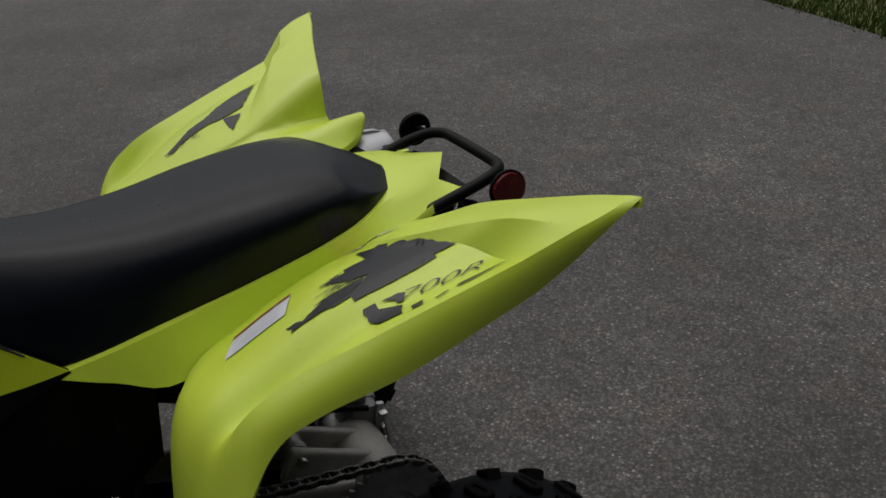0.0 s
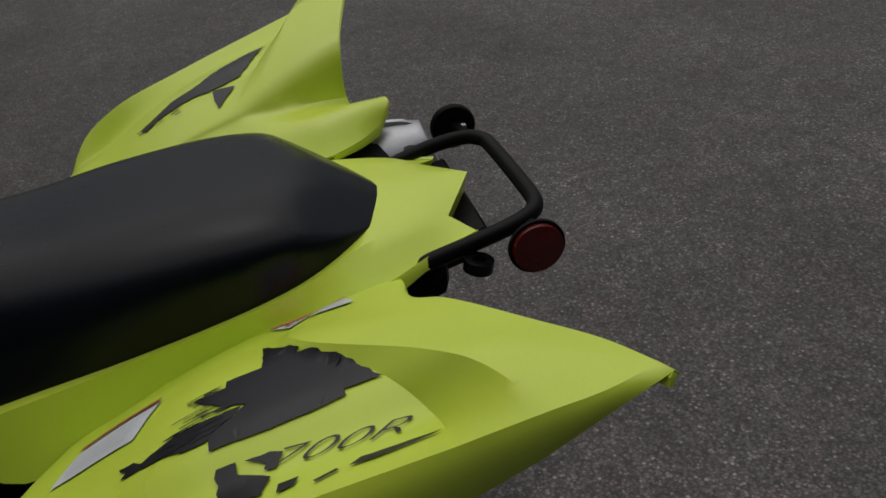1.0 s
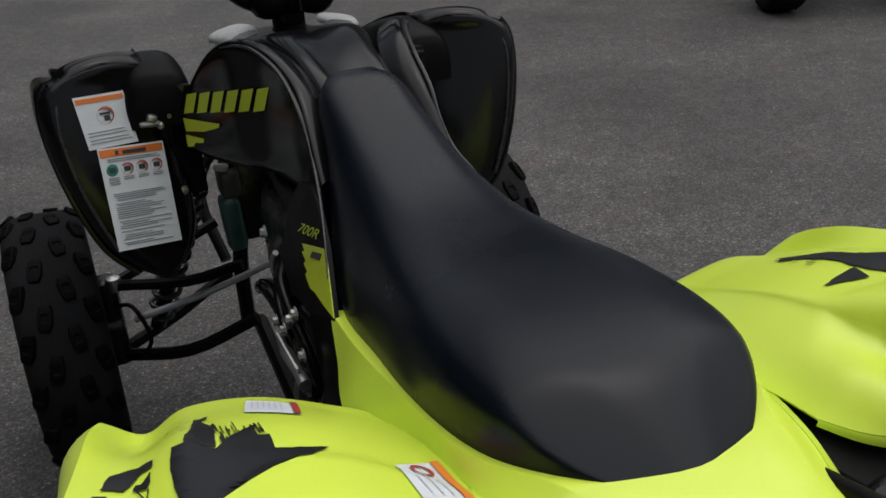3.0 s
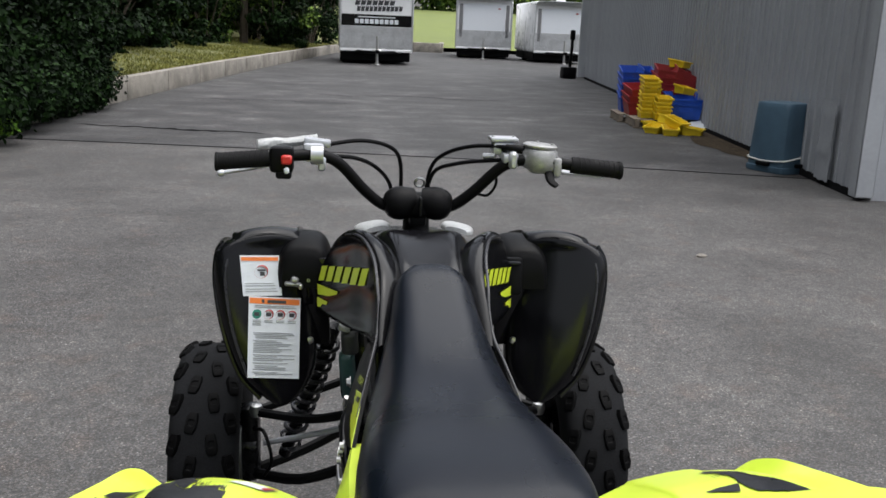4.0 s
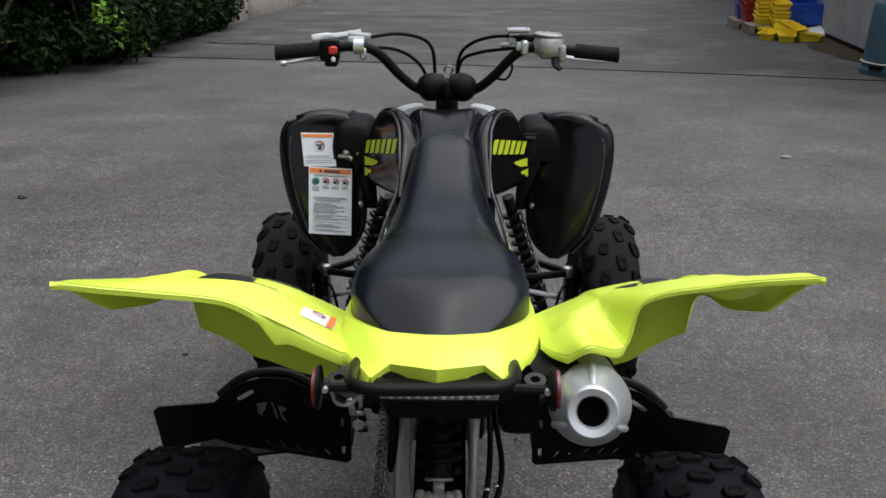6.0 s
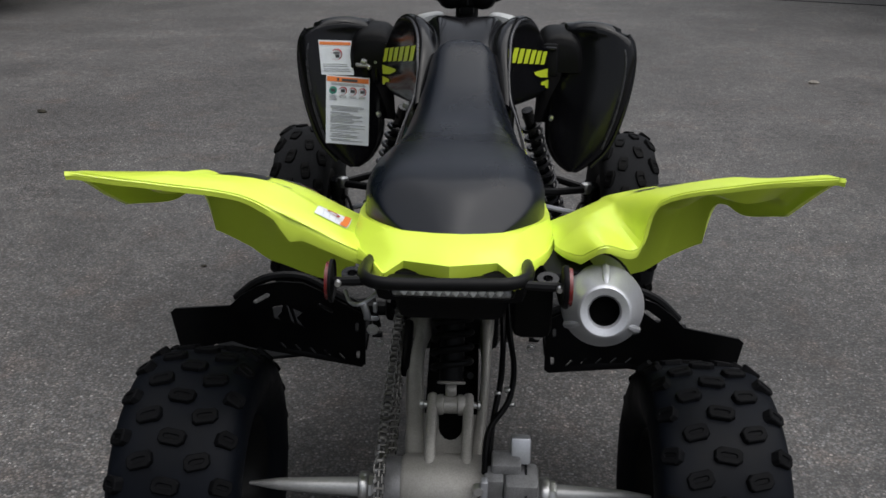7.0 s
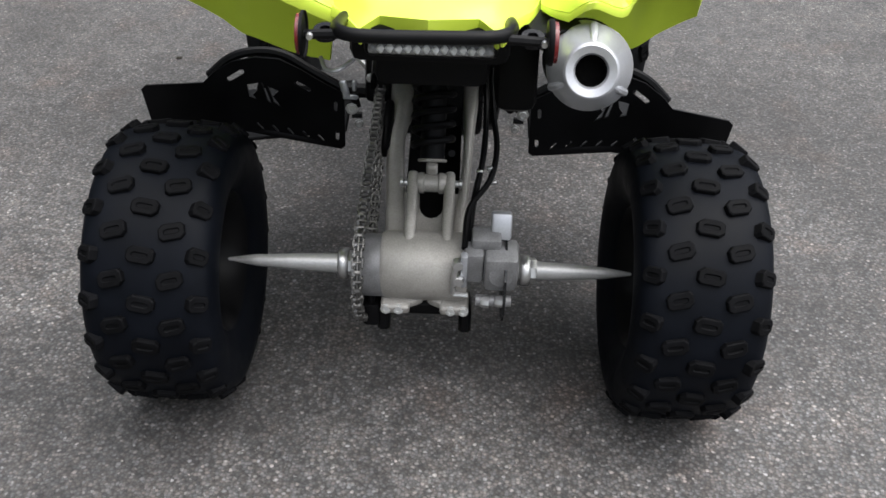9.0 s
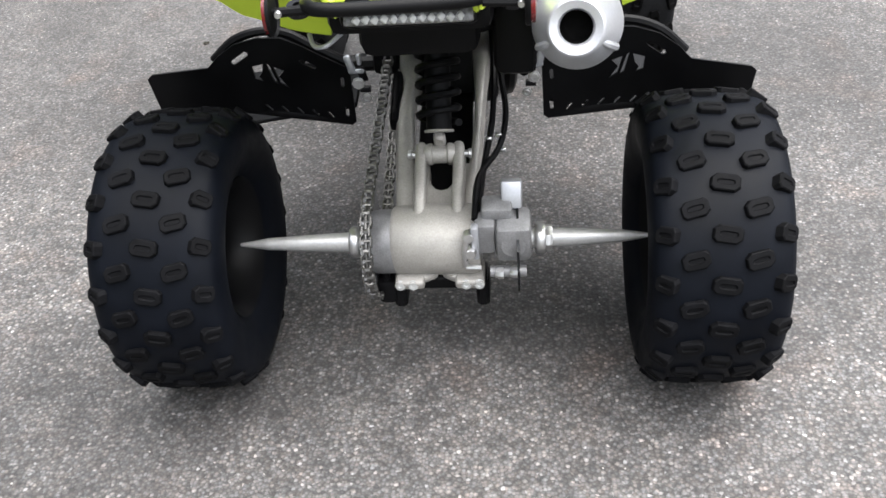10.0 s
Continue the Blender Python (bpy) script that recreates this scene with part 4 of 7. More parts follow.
part("label_text", join(label_quad(large, 0.36, 0.72, 0.035, 0.070, 0.0024), label_quad(large, 0.25, 0.30, 0.03, 0.07, 0.0024)), INK, lab)
part("label_text", join(*[label_quad(large, 0.12, rnd.uniform(0.75, 0.93), v, v + 0.007, 0.0016) for v in (0.105, 0.125)]), TEXTINK, lab)
for i, m in enumerate((GREENINK, REDINK, REDINK, REDINK)):
    u = 0.16 + i * 0.225
    part("label_symbol", label_disc(large, u, 0.215, 0.0095, 0.0016) if i == 0 else label_disc(large, u, 0.215, 0.0100, 0.0016, ring=0.0022), m, lab)
    part("label_symbol", label_quad(large, u - 0.05, u + 0.05, 0.190, 0.235, 0.0020), INK, lab)
    part("label_text", join(*[label_quad(large, u - 0.08, u + 0.08, v, v + 0.007, 0.0016) for v in (0.285, 0.305, 0.325, 0.345)[: 4 if i == 0 else 2]]), TEXTINK, lab)
lines = []
v = 0.44
while v < 0.95:
    lines.append(label_quad(large, 0.10 + rnd.choice((0, 0.04)), rnd.uniform(0.55, 0.93), v, v + 0.007, 0.0016))
    v += rnd.choice((0.020, 0.022, 0.034))
part("label_text", join(*lines), TEXTINK, lab)

# ---------------------------------------------------------------- handlebar
def bent(s):
    return [(s * 0.389, 0.855, 1.053), (s * 0.300, 0.866, 1.060), (s * 0.215, 0.882, 1.066), (s * 0.165, 0.900, 1.050), (s * 0.110, 0.930, 0.990), (s * 0.065, 0.948, 0.955), (0, 0.955, 0.945)]


bar = part("handlebar", tube(bent(-1) + list(reversed(bent(1)))[1:], 0.0115, 12, 5), POWDER, atv, "black tubular handlebar")
for s in (-1, 1):
    g = [(s * 0.392, 0.8545, 1.053), (s * 0.345, 0.8600, 1.0565), (s * 0.296, 0.8665, 1.0603)]
    part("grip", tube(g, 0.0165, 14, 2), GRIP, bar, "ribbed black rubber grip")
    for i in range(9):
        p = np.array(g[0]) + (np.array(g[2]) - np.array(g[0])) * (0.06 + 0.1 * i)
        part("grip_rib", moved(lathe([(0.0165, -0.0016), (0.0173, -0.0008), (0.0173, 0.0008), (0.0165, 0.0016)], 14, "x"), *p, 0, 0, s * 7), GRIP, bar)
    part("bar_end", moved(lathe([(0, 0), (0.018, 0.0), (0.0185, 0.003), (0.0175, 0.006), (0, 0.006)], 14, "x"), s * 0.392 - 0.003, 0.8545, 1.053), GRIP, bar)
lever = part("clutch_lever", tube([(-0.230, 0.918, 1.058), (-0.275, 0.925, 1.046), (-0.330, 0.938, 1.030), (-0.392, 0.940, 1.018)], [0.006, 0.005, 0.0045, 0.004], 8), SILVER, bar, "silver clutch lever with a ball end")
part("lever_ball", moved(lathe([(0, -0.008), (0.006, -0.006), (0.008, 0), (0.006, 0.006), (0, 0.008)], 10, "x"), -0.395, 0.941, 1.017), SILVER, lever)
part("brake_lever", tube([(0.235, 0.918, 1.048), (0.290, 0.935, 1.036), (0.340, 0.945, 1.030), (0.385, 0.945, 1.027)], [0.006, 0.005, 0.0045, 0.005], 8), SILVER, bar, "silver brake lever")
wrap = tube([(-0.322, 0.928, 1.076), (-0.300, 0.931, 1.078), (-0.270, 0.934, 1.082), (-0.240, 0.936, 1.085), (-0.205, 0.937, 1.090)], [0.011, 0.013, 0.010, 0.009, 0.011], 10, 4)
wrap = (wrap[0] + 0.0022 * np.array([[noise.noise(Vector(v) * 70), noise.noise(Vector(v) * 65 + Vector((3, 1, 0))), noise.noise(Vector(v) * 75 + Vector((0, 5, 2)))] for v in wrap[0]]), wrap[1])
part("parking_lever", wrap, FROST, bar, "parking brake lever in crumpled clear film")
part("lever_perch", join(moved(box(0.040, 0.034, 0.036, 0.006, 2), -0.212, 0.893, 1.070), moved(box(0.052, 0.030, 0.014, 0.004, 2), -0.205, 0.905, 1.088, 0, 6, 0), moved(box(0.016, 0.014, 0.030, 0.004), -0.196, 0.882, 1.050), moved(lathe([(0.012, -0.012), (0.019, -0.012), (0.0195, 0.0), (0.019, 0.012), (0.012, 0.012)], 18, "x", close=True), -0.205, 0.884, 1.066)), SILVER, bar, "silver lever perch")
sw = part("switch_housing", join(moved(box(0.046, 0.036, 0.050, 0.008, 2), -0.272, 0.868, 1.058), moved(box(0.030, 0.03, 0.016, 0.004), -0.268, 0.866, 1.030)), BLACK, bar, "black switch housing")
part("kill_switch", moved(box(0.020, 0.012, 0.018, 0.003), -0.262, 0.847, 1.060), REDPLASTIC, sw, "red engine stop switch")
part("switch_button", moved(box(0.010, 0.010, 0.012, 0.003), -0.262, 0.849, 1.039), LABEL, sw, "pale starter button")
mc = part("throttle_housing", join(moved(box(0.056, 0.048, 0.040, 0.012, 3), 0.240, 0.885, 1.060), moved(lathe([(0.0, -0.020), (0.032, -0.020), (0.036, -0.012), (0.036, 0.012), (0.030, 0.020), (0.0, 0.021)], 26, "z"), 0.236, 0.890, 1.070), moved(box(0.018, 0.042, 0.040, 0.007, 2), 0.268, 0.878, 1.054)), HOUSING, bar, "silver throttle housing")
part("housing_lid", moved(lathe([(0.0, 0.0), (0.034, 0.0), (0.0345, 0.004), (0.030, 0.007), (0.0, 0.0075)], 26, "z"), 0.236, 0.890, 1.091, 0, 4, 0), HOUSING, mc, "oval silver lid")
for dx, dy in ((-0.024, -0.010), (0.022, -0.014), (0.0, 0.026)):
    part("screw", moved(lathe([(0.0, 0.0), (0.004, 0.0), (0.0036, 0.0025), (0.0, 0.0025)], 8, "z"), 0.236 + dx, 0.890 + dy, 1.0975), STEEL, mc)
part("cable_boot", tube([(0.205, 0.893, 1.084), (0.186, 0.897, 1.086), (0.168, 0.902, 1.088)], [0.009, 0.0085, 0.006], 10, 2), BLACK, mc, "black rubber cable boot")
part("thumb_throttle", tube([(0.252, 0.868, 1.045), (0.252, 0.845, 1.030), (0.262, 0.835, 1.022)], [0.010, 0.009, 0.007], 8, flat=0.6), BLACK, bar, "black thumb throttle")
res = part("reservoir", join(moved(box(0.046, 0.034, 0.028, 0.006, 2), 0.168, 0.930, 1.083), moved(box(0.020, 0.05, 0.020, 0.005, 2), 0.172, 0.910, 1.066)), SILVER, bar, "silver brake fluid reservoir")
part("reservoir_lid", moved(box(0.056, 0.042, 0.009, 0.003, 2), 0.168, 0.930, 1.101), SILVER, res, "flat reservoir lid")
for dx in (-0.021, 0.021):
    part("screw", moved(lathe([(0.0, 0.0), (0.003, 0.0), (0.003, 0.002), (0.0, 0.002)], 8, "z"), 0.168 + dx, 0.930, 1.1055), STEEL, res)
part("sight_glass", moved(lathe([(0.0, 0.0), (0.007, 0.0), (0.007, 0.002), (0.0, 0.002)], 12, "y"), 0.168, 0.911, 1.082, 0, 0, 180), BLACK, res)
part("bar_clamp", moved(box(0.018, 0.034, 0.034, 0.005), 0.182, 0.892, 1.064), SILVER, bar)
CABLES = [
    [(-0.195, 0.905, 1.082), (-0.120, 0.940, 1.089), (-0.060, 0.975, 1.074), (-0.035, 1.00, 1.040), (-0.030, 1.02, 0.960)],
    [(-0.200, 0.900, 1.062), (-0.130, 0.930, 1.055), (-0.085, 0.955, 1.032), (-0.055, 0.990, 0.990), (-0.050, 1.02, 0.930)],
    [(0.205, 0.895, 1.085), (0.120, 0.930, 1.086), (0.060, 0.965, 1.066), (0.030, 0.995, 1.030), (0.022, 1.02, 0.96)],
    [(0.205, 0.890, 1.066), (0.130, 0.925, 1.056), (0.075, 0.955, 1.044), (0.035, 0.990, 1.020), (0.020, 1.02, 0.95)],
    [(0.150, 0.900, 1.040), (0.155, 0.915, 1.010), (0.142, 0.930, 0.985), (0.120, 0.940, 0.985)],
]
for c in CABLES:
    part("cable", tube(c, 0.0042 if len(c) > 4 else 0.003, 8, 5), BLACK, bar)
part("cable_end", tube([(0.150, 0.914, 1.068), (0.128, 0.925, 1.066)], 0.0058, 8, 1), SILVER, bar)
BULGE = [(0.0, -0.037), (0.014, -0.036), (0.024, -0.031), (0.031, -0.021), (0.0345, -0.008), (0.034, 0.006), (0.030, 0.018), (0.026, 0.030), (0.0, 0.031)]
cover = part("bar_cover", join(moved(box(0.050, 0.060, 0.050, 0.016, 3), 0, 0.950, 0.958), moved(box(0.036, 0.050, 0.030, 0.008, 2), 0, 0.955, 0.930)), BLACK, bar, "black handlebar clamp cover")
for s in (-1, 1):
    part("cover_end", moved(lathe([(r, -s * x) for r, x in BULGE], 24, "x"), s * 0.034, 0.945, 0.963, 0, s * 9, s * -6), BLACK, cover)
part("clamp_rib", moved(box(0.006, 0.02, 0.040, 0.002), 0.002, 0.910, 0.962), BLACKGLOSS, bar)
part("key_ring", moved(lathe([(0.010, -0.002), (0.013, 0), (0.010, 0.002), (0.007, 0)], 14, "y", close=True), 0.004, 0.960, 1.003, 20), STEEL, bar, "small steel ring")
part("stem", moved(lathe([(0.0, -0.06), (0.042, -0.06), (0.038, -0.02), (0.028, 0.0), (0.026, 0.05), (0, 0.05)], 18, "z"), 0, 0.975, 0.905), BLACK, atv)
for s in (-1, 1):
    part("headlight_trim", moved(ring_loft([(0.0, 0.024, 0, 0.010, 0), (0.02, 0.034, 0, 0.014, 0), (0.07, 0.034, 0, 0.014, 0), (0.11, 0.02, -0.01, 0.006, 0)]), s * 0.082, 0.955, 0.900, -6, s * 10, s * -12), FROST, atv, "pale headlight trim")

# ---------------------------------------------------------------- graphics and labels on the rear fenders
from mathutils.bvhtree import BVHTree


def draper(ob):
    bm = bmesh.new()
    bm.from_mesh(ob.data)
    tree = BVHTree.FromBMesh(bm)
    bm.free()
    return tree


def drape(tree, loop, lift=0.0012, cuts=3, side=1, holes=()):
    """A thin skin cut out in plan and laid on the fender."""
    bm = bmesh.new()
    edges = []
    for lp in (loop, *holes):
        vs = [bm.verts.new((side * x, y, 0)) for x, y in lp]
        edges += [bm.edges.new((vs[i], vs[(i + 1) % len(vs)])) for i in range(len(vs))]
    bmesh.ops.triangle_fill(bm, use_beauty=True, use_dissolve=False, edges=edges)
    for _ in range(cuts):
        long = [e for e in bm.edges if e.calc_length() > 0.012]
        if long:
            bmesh.ops.subdivide_edges(bm, edges=long, cuts=1)
            bmesh.ops.triangulate(bm, faces=bm.faces)
    for v in bm.verts:
        hit = tree.ray_cast((v.co.x, v.co.y, 2.0), (0, 0, -1))
        if hit[0] is not None:
            v.co = hit[0] + Vector((0, 0, lift)) + hit[1] * (lift * 0.5 if hit[1].z > 0 else -lift * 0.5)
        else:
            v.co.z = 0.78
    bm.verts.index_update()
    vf = np.array([v.co[:] for v in bm.verts]), [tuple(v.index for v in f.verts) for f in bm.faces]
    bm.free()
    return vf


def torn(loop, amount, seed, step=0.006):
    """The outline with ragged, brushed edges."""
    rnd = random.Random(seed)
    out = []
    for (x0, y0), (x1, y1) in zip(loop, loop[1:] + loop[:1]):
        n = max(1, int(math.hypot(x1 - x0, y1 - y0) / step))
        for i in range(n):
            t = i / n
            k = amount if i else 0.0
            out.append((x0 + (x1 - x0) * t + rnd.uniform(-k, k) * 0.3, y0 + (y1 - y0) * t + rnd.uniform(-k, k)))
    return out


STAR = [(-0.252, 0.031), (-0.274, 0.014), (-0.291, 0.002), (-0.294, 0.005), (-0.304, -0.007), (-0.336, -0.029), (-0.358, -0.042), (-0.370, -0.049), (-0.367, -0.021), (-0.373, -0.022), (-0.374, 0.004), (-0.373, 0.034), (-0.367, 0.077), (-0.356, 0.077), (-0.350, 0.069), (-0.345, 0.057), (-0.337, 0.047), (-0.319, 0.071), (-0.298, 0.089), (-0.303, 0.062), (-0.292, 0.061), (-0.294, 0.033)]
BRUSH = [(-0.357, 0.080), (-0.355, 0.091), (-0.346, 0.116), (-0.341, 0.146), (-0.336, 0.141), (-0.328, 0.147), (-0.331, 0.135), (-0.338, 0.129), (-0.334, 0.115), (-0.330, 0.100), (-0.334, 0.068), (-0.336, 0.050), (-0.344, 0.058), (-0.349, 0.070)]
BLOCK = [(-0.382, 0.074), (-0.384, 0.060), (-0.393, 0.060), (-0.399, 0.050), (-0.408, 0.038), (-0.424, 0.046), (-0.416, 0.070), (-0.400, 0.076)]
SMALL = [(-0.420, 0.034), (-0.421, 0.020), (-0.429, 0.024), (-0.430, 0.036)]
BAR = [(-0.434, -0.012), (-0.429, -0.021), (-0.437, -0.074), (-0.439, -0.067), (-0.438, -0.030)]
FADE = [(-0.386, 0.054), (-0.388, 0.036), (-0.392, 0.027), (-0.402, 0.034), (-0.399, 0.042), (-0.395, 0.040)]
BAND = [(-0.314, 0.143), (-0.324, 0.118), (-0.335, 0.097), (-0.339, 0.065), (-0.358, 0.027), (-0.367, -0.009), (-0.367, -0.038), (-0.337, -0.013), (-0.316, 0.002), (-0.313, 0.025), (-0.313, 0.048), (-0.317, 0.063), (-0.317, 0.090), (-0.313, 0.119), (-0.304, 0.135)]
WEDGE = [(-0.311, 0.040), (-0.300, 0.011), (-0.268, 0.037), (-0.281, 0.039)]
STRIPE = [(-0.434, 0.012), (-0.431, -0.004), (-0.434, -0.006), (-0.437, 0.010)]
for s, fender in ((-1, fender_left), (1, fender_right)):
    tree = draper(fender)
    side = -s
    if s > 0:
        part("graphic", drape(tree, torn(BAND, 0.002, 2, 0.005), side=side), DECAL, fender, "charcoal brushed graphic with torn edges")
        part("graphic", drape(tree, torn(WEDGE, 0.001, 3), side=side), DECAL, fender)
        rnd = random.Random(9)
        for i in range(14):
            x, y = rnd.uniform(-0.318, -0.298), rnd.uniform(0.09, 0.16)
            l, w = rnd.uniform(0.006, 0.016), rnd.uniform(0.0008, 0.002)
            part("graphic_fleck", drape(tree, [(x, y), (x - 0.3 * w, y - l), (x - w, y - l * 0.9), (x - w, y)], side=side, cuts=1), DECAL, fender)
        continue
    part("graphic", drape(tree, torn(STAR, 0.0015, 2), side=side), DECAL, fender, "charcoal star-shaped graphic with torn edges")
    part("graphic", drape(tree, torn(BRUSH, 0.0025, 3, 0.005), side=side, lift=0.0010), DECAL, fender)
    part("graphic", drape(tree, torn(BLOCK, 0.002, 4), side=side), DECAL, fender)
    for lp in (SMALL, BAR, FADE, STRIPE):
        part("graphic", drape(tree, torn(lp, 0.0012, 6), side=side), DECAL, fender)
    rnd = random.Random(8)
    for i in range(54):
        x = rnd.uniform(-0.350, -0.292)
        y = rnd.uniform(0.055, 0.105) + 0.5 * max(0.0, -0.31 - x)
        l, w = rnd.uniform(0.008, 0.030), rnd.uniform(0.0006, 0.0022)
        part("graphic_fleck", drape(tree, [(x, y), (x - 0.3 * w, y - l), (x - w, y - l * 0.9), (x - w, y)], side=side, cuts=1), DECAL, fender)
    # lettering between four corners in plan
    txt = bpy.data.curves.new("700R", "FONT")
    txt.body, txt.size, txt.shear, txt.offset = "700R", 1.0, 0.3, -0.018
    tmp = new("lettering", txt)
    me = bpy.data.meshes.new_from_object(tmp)
    bpy.data.objects.remove(tmp)
    co = np.array([v.co[:] for v in me.vertices])
    lo, hi = co.min(0), co.max(0)
    tl, tr, br, bl = (np.array(p) for p in ((-0.389, 0.032), (-0.407, -0.062), (-0.418, -0.052), (-0.401, 0.040)))
    if s > 0:
        tl, tr, br, bl = br, bl, tl, tr
    faces = [tuple(p.vertices) for p in me.polygons]
    V = []
    for c in co:
        u, v = (c[0] - lo[0]) / (hi[0] - lo[0]), (c[1] - lo[1]) / (hi[1] - lo[1])
        x, y = (bl * (1 - u) + br * u) * (1 - v) + (tl * (1 - u) + tr * u) * v
        hit = tree.ray_cast((side * x, y, 2.0), (0, 0, -1))
        V.append(tuple(hit[0] + Vector((0, 0, 0.0018))) if hit[0] is not None else (side * x, y, 0.82))
    part("lettering", (V, faces), DECAL, fender, "dark model lettering", fix=False)
# labels on the left fender only
tree = draper(fender_left)
lb = part("warning_label", drape(tree, [(-0.284, 0.213), (-0.298, 0.138), (-0.252, 0.116), (-0.240, 0.190)], lift=0.0012), LABEL, fender_left, "pale grey label with a red edge")
part("label_band", drape(tree, [(-0.246, 0.193), (-0.258, 0.119), (-0.252, 0.116), (-0.240, 0.190)], lift=0.0022), REDINK, fender_left)
for i in range(6):
    a, b = 0.12 + 0.12 * i, 0.15 + 0.12 * i
    x0, x1 = -0.285 + 0.040 * a, -0.285 + 0.040 * b
    part("label_text", drape(tree, [(x0, 0.204 - 0.018 * a), (x0 - 0.010, 0.148 - 0.020 * a), (x1 - 0.010, 0.148 - 0.020 * b), (x1, 0.204 - 0.018 * b)], lift=0.0022), PALEINK, fender_left)
lb = part("warning_label", drape(tree, [(-0.207, 0.007), (-0.161, 0.027), (-0.159, -0.047), (-0.206, -0.051)], lift=0.0012), LABEL, fender_left, "white label with an orange band and a small symbol")
part("label_band", drape(tree, [(-0.171, 0.0225), (-0.162, 0.0265), (-0.160, -0.046), (-0.169, -0.047)], lift=0.0022), ORANGE, fender_left)
part("label_symbol", drape(tree, [(-0.186 + 0.010 * math.cos(t), 0.001 + 0.010 * math.sin(t)) for t in np.linspace(0, 6.2, 14)], lift=0.0022, holes=[[(-0.186 + 0.0065 * math.cos(t), 0.001 + 0.0065 * math.sin(t)) for t in np.linspace(0, 6.0, 10)]]), REDINK, fender_left)
for i in range(3):
    x = -0.178 - 0.009 * i
    part("label_text", drape(tree, [(x, -0.012), (x + 0.002, -0.042), (x + 0.0005, -0.043), (x - 0.0018, -0.012)], lift=0.0022), PALEINK, fender_left)

# ---------------------------------------------------------------- the quad bike: rear end
# the ends taper in place of the shade and dark reflection near the hubs
axle = part("rear_axle", lathe([(0.0, -0.352), (0.003, -0.350), (0.0105, -0.30), (0.0155, -0.20), (0.0175, -0.148), (0.0175, 0.155), (0.0155, 0.21), (0.0105, 0.30), (0.003, 0.350), (0.0, 0.352)], 20, "x"), AXLESTEEL, atv, "bright steel rear axle")
axle.location = (0, 0, 0.247)
for x, r in ((-0.148, 0.026), (-0.138, 0.022), (0.166, 0.026), (0.177, 0.021)):
    part("axle_nut", lathe([(0.0, -0.009), (r, -0.009), (r * 1.08, -0.006), (r * 1.08, 0.006), (r, 0.009), (0.0, 0.009)], 8, "x"), STEEL, axle).location = (x, 0, 0)
arm = part("swingarm", moved(lathe([(0.030, -0.082), (0.054, -0.082), (0.058, -0.076), (0.060, -0.02), (0.0605, -0.015), (0.060, -0.01), (0.060, 0.055), (0.056, 0.066), (0.030, 0.066)], 36, "x"), 0, 0, 0.250), CAST, atv, "cast aluminium swingarm with an axle housing", sharp=42)
part("clamp_lug", join(*[moved(box(0.050, 0.05, 0.020, 0.006, 3), x, -0.030, 0.196, 18) for x in (-0.056, 0.046)], moved(box(0.140, 0.020, 0.018, 0.005, 2), -0.005, -0.017, 0.200, 18), *[moved(box(0.030, 0.034, 0.018, 0.006, 2), x, -0.024, 0.1985, 18, 0, r) for x, r in ((-0.028, 32), (0.018, -32))]), CAST, arm)

def cast_beam(rows, deep):
    """A hollow-cast beam along y with rounded edges: y, its two sides, its top."""
    P = cat(np.array(rows), 4)
    rings = []
    for y, xa, xb, zt in P:
        c, w, h = (xa + xb) / 2, (xb - xa) / 2, deep / 2
        a = np.linspace(0, 2 * np.pi, 20, endpoint=False)
        rings.append(np.stack([c + w * np.sign(np.cos(a)) * np.abs(np.cos(a)) ** 0.45, np.full(20, y), zt - h + h * np.sign(np.sin(a)) * np.abs(np.sin(a)) ** 0.45], 1))
    V = np.concatenate(rings)
    F = [(i * 20 + k, i * 20 + (k + 1) % 20, i * 20 + 20 + (k + 1) % 20, i * 20 + 20 + k) for i in range(len(P) - 1) for k in range(20)]
    return V, F + [tuple(range(20)), tuple(range(len(V) - 20, len(V)))]


def arm_top(y):
    return 0.295 + 0.34 * (y - 0.03)


part("arm_beam", cast_beam([(y, a, b, arm_top(y)) for y, a, b in ((0.0, -0.078, -0.036), (0.07, -0.082, -0.044), (0.143, -0.086, -0.051), (0.208, -0.091, -0.057), (0.260, -0.088, -0.060), (0.305, -0.082, -0.060), (0.341, -0.081, -0.056), (0.366, -0.092, -0.045), (0.40, -0.096, -0.041), (0.50, -0.096, -0.041))], 0.062), CAST, arm, sharp=60)
part("arm_beam", cast_beam([(y, a, b, arm_top(y)) for y, a, b in ((0.0, 0.030, 0.054), (0.083, 0.040, 0.060), (0.145, 0.047, 0.064), (0.21, 0.052, 0.068), (0.292, 0.053, 0.072), (0.349, 0.049, 0.076), (0.40, 0.042, 0.080), (0.50, 0.042, 0.080))], 0.062), CAST, arm, sharp=60)
WEB = [(-0.052, 0.0), (-0.052, 0.13), (-0.024, 0.13), (-0.0235, 0.100), (-0.019, 0.084), (-0.011, 0.074), (-0.001, 0.071), (0.009, 0.074), (0.017, 0.084), (0.0215, 0.100), (0.022, 0.13), (0.048, 0.13), (0.048, 0.0)]
part("cross_web", moved(plate(WEB, 0.030), 0, 0.0, arm_top(0.0) - 0.004, -71.2), CAST, arm)
part("splash_plate", moved(box(0.10, 0.34, 0.006, 0.002), -0.002, 0.24, arm_top(0.24) - 0.054, 18.8), BLACK, arm, "black splash plate under the shock")
for x in (-0.035, 0.030):
    lug = moved(box(0.0195, 0.150, 0.062, 0.0085, 3), x, 0.066, 0.313, 27)
    part("shock_ear", lug, CAST, arm)
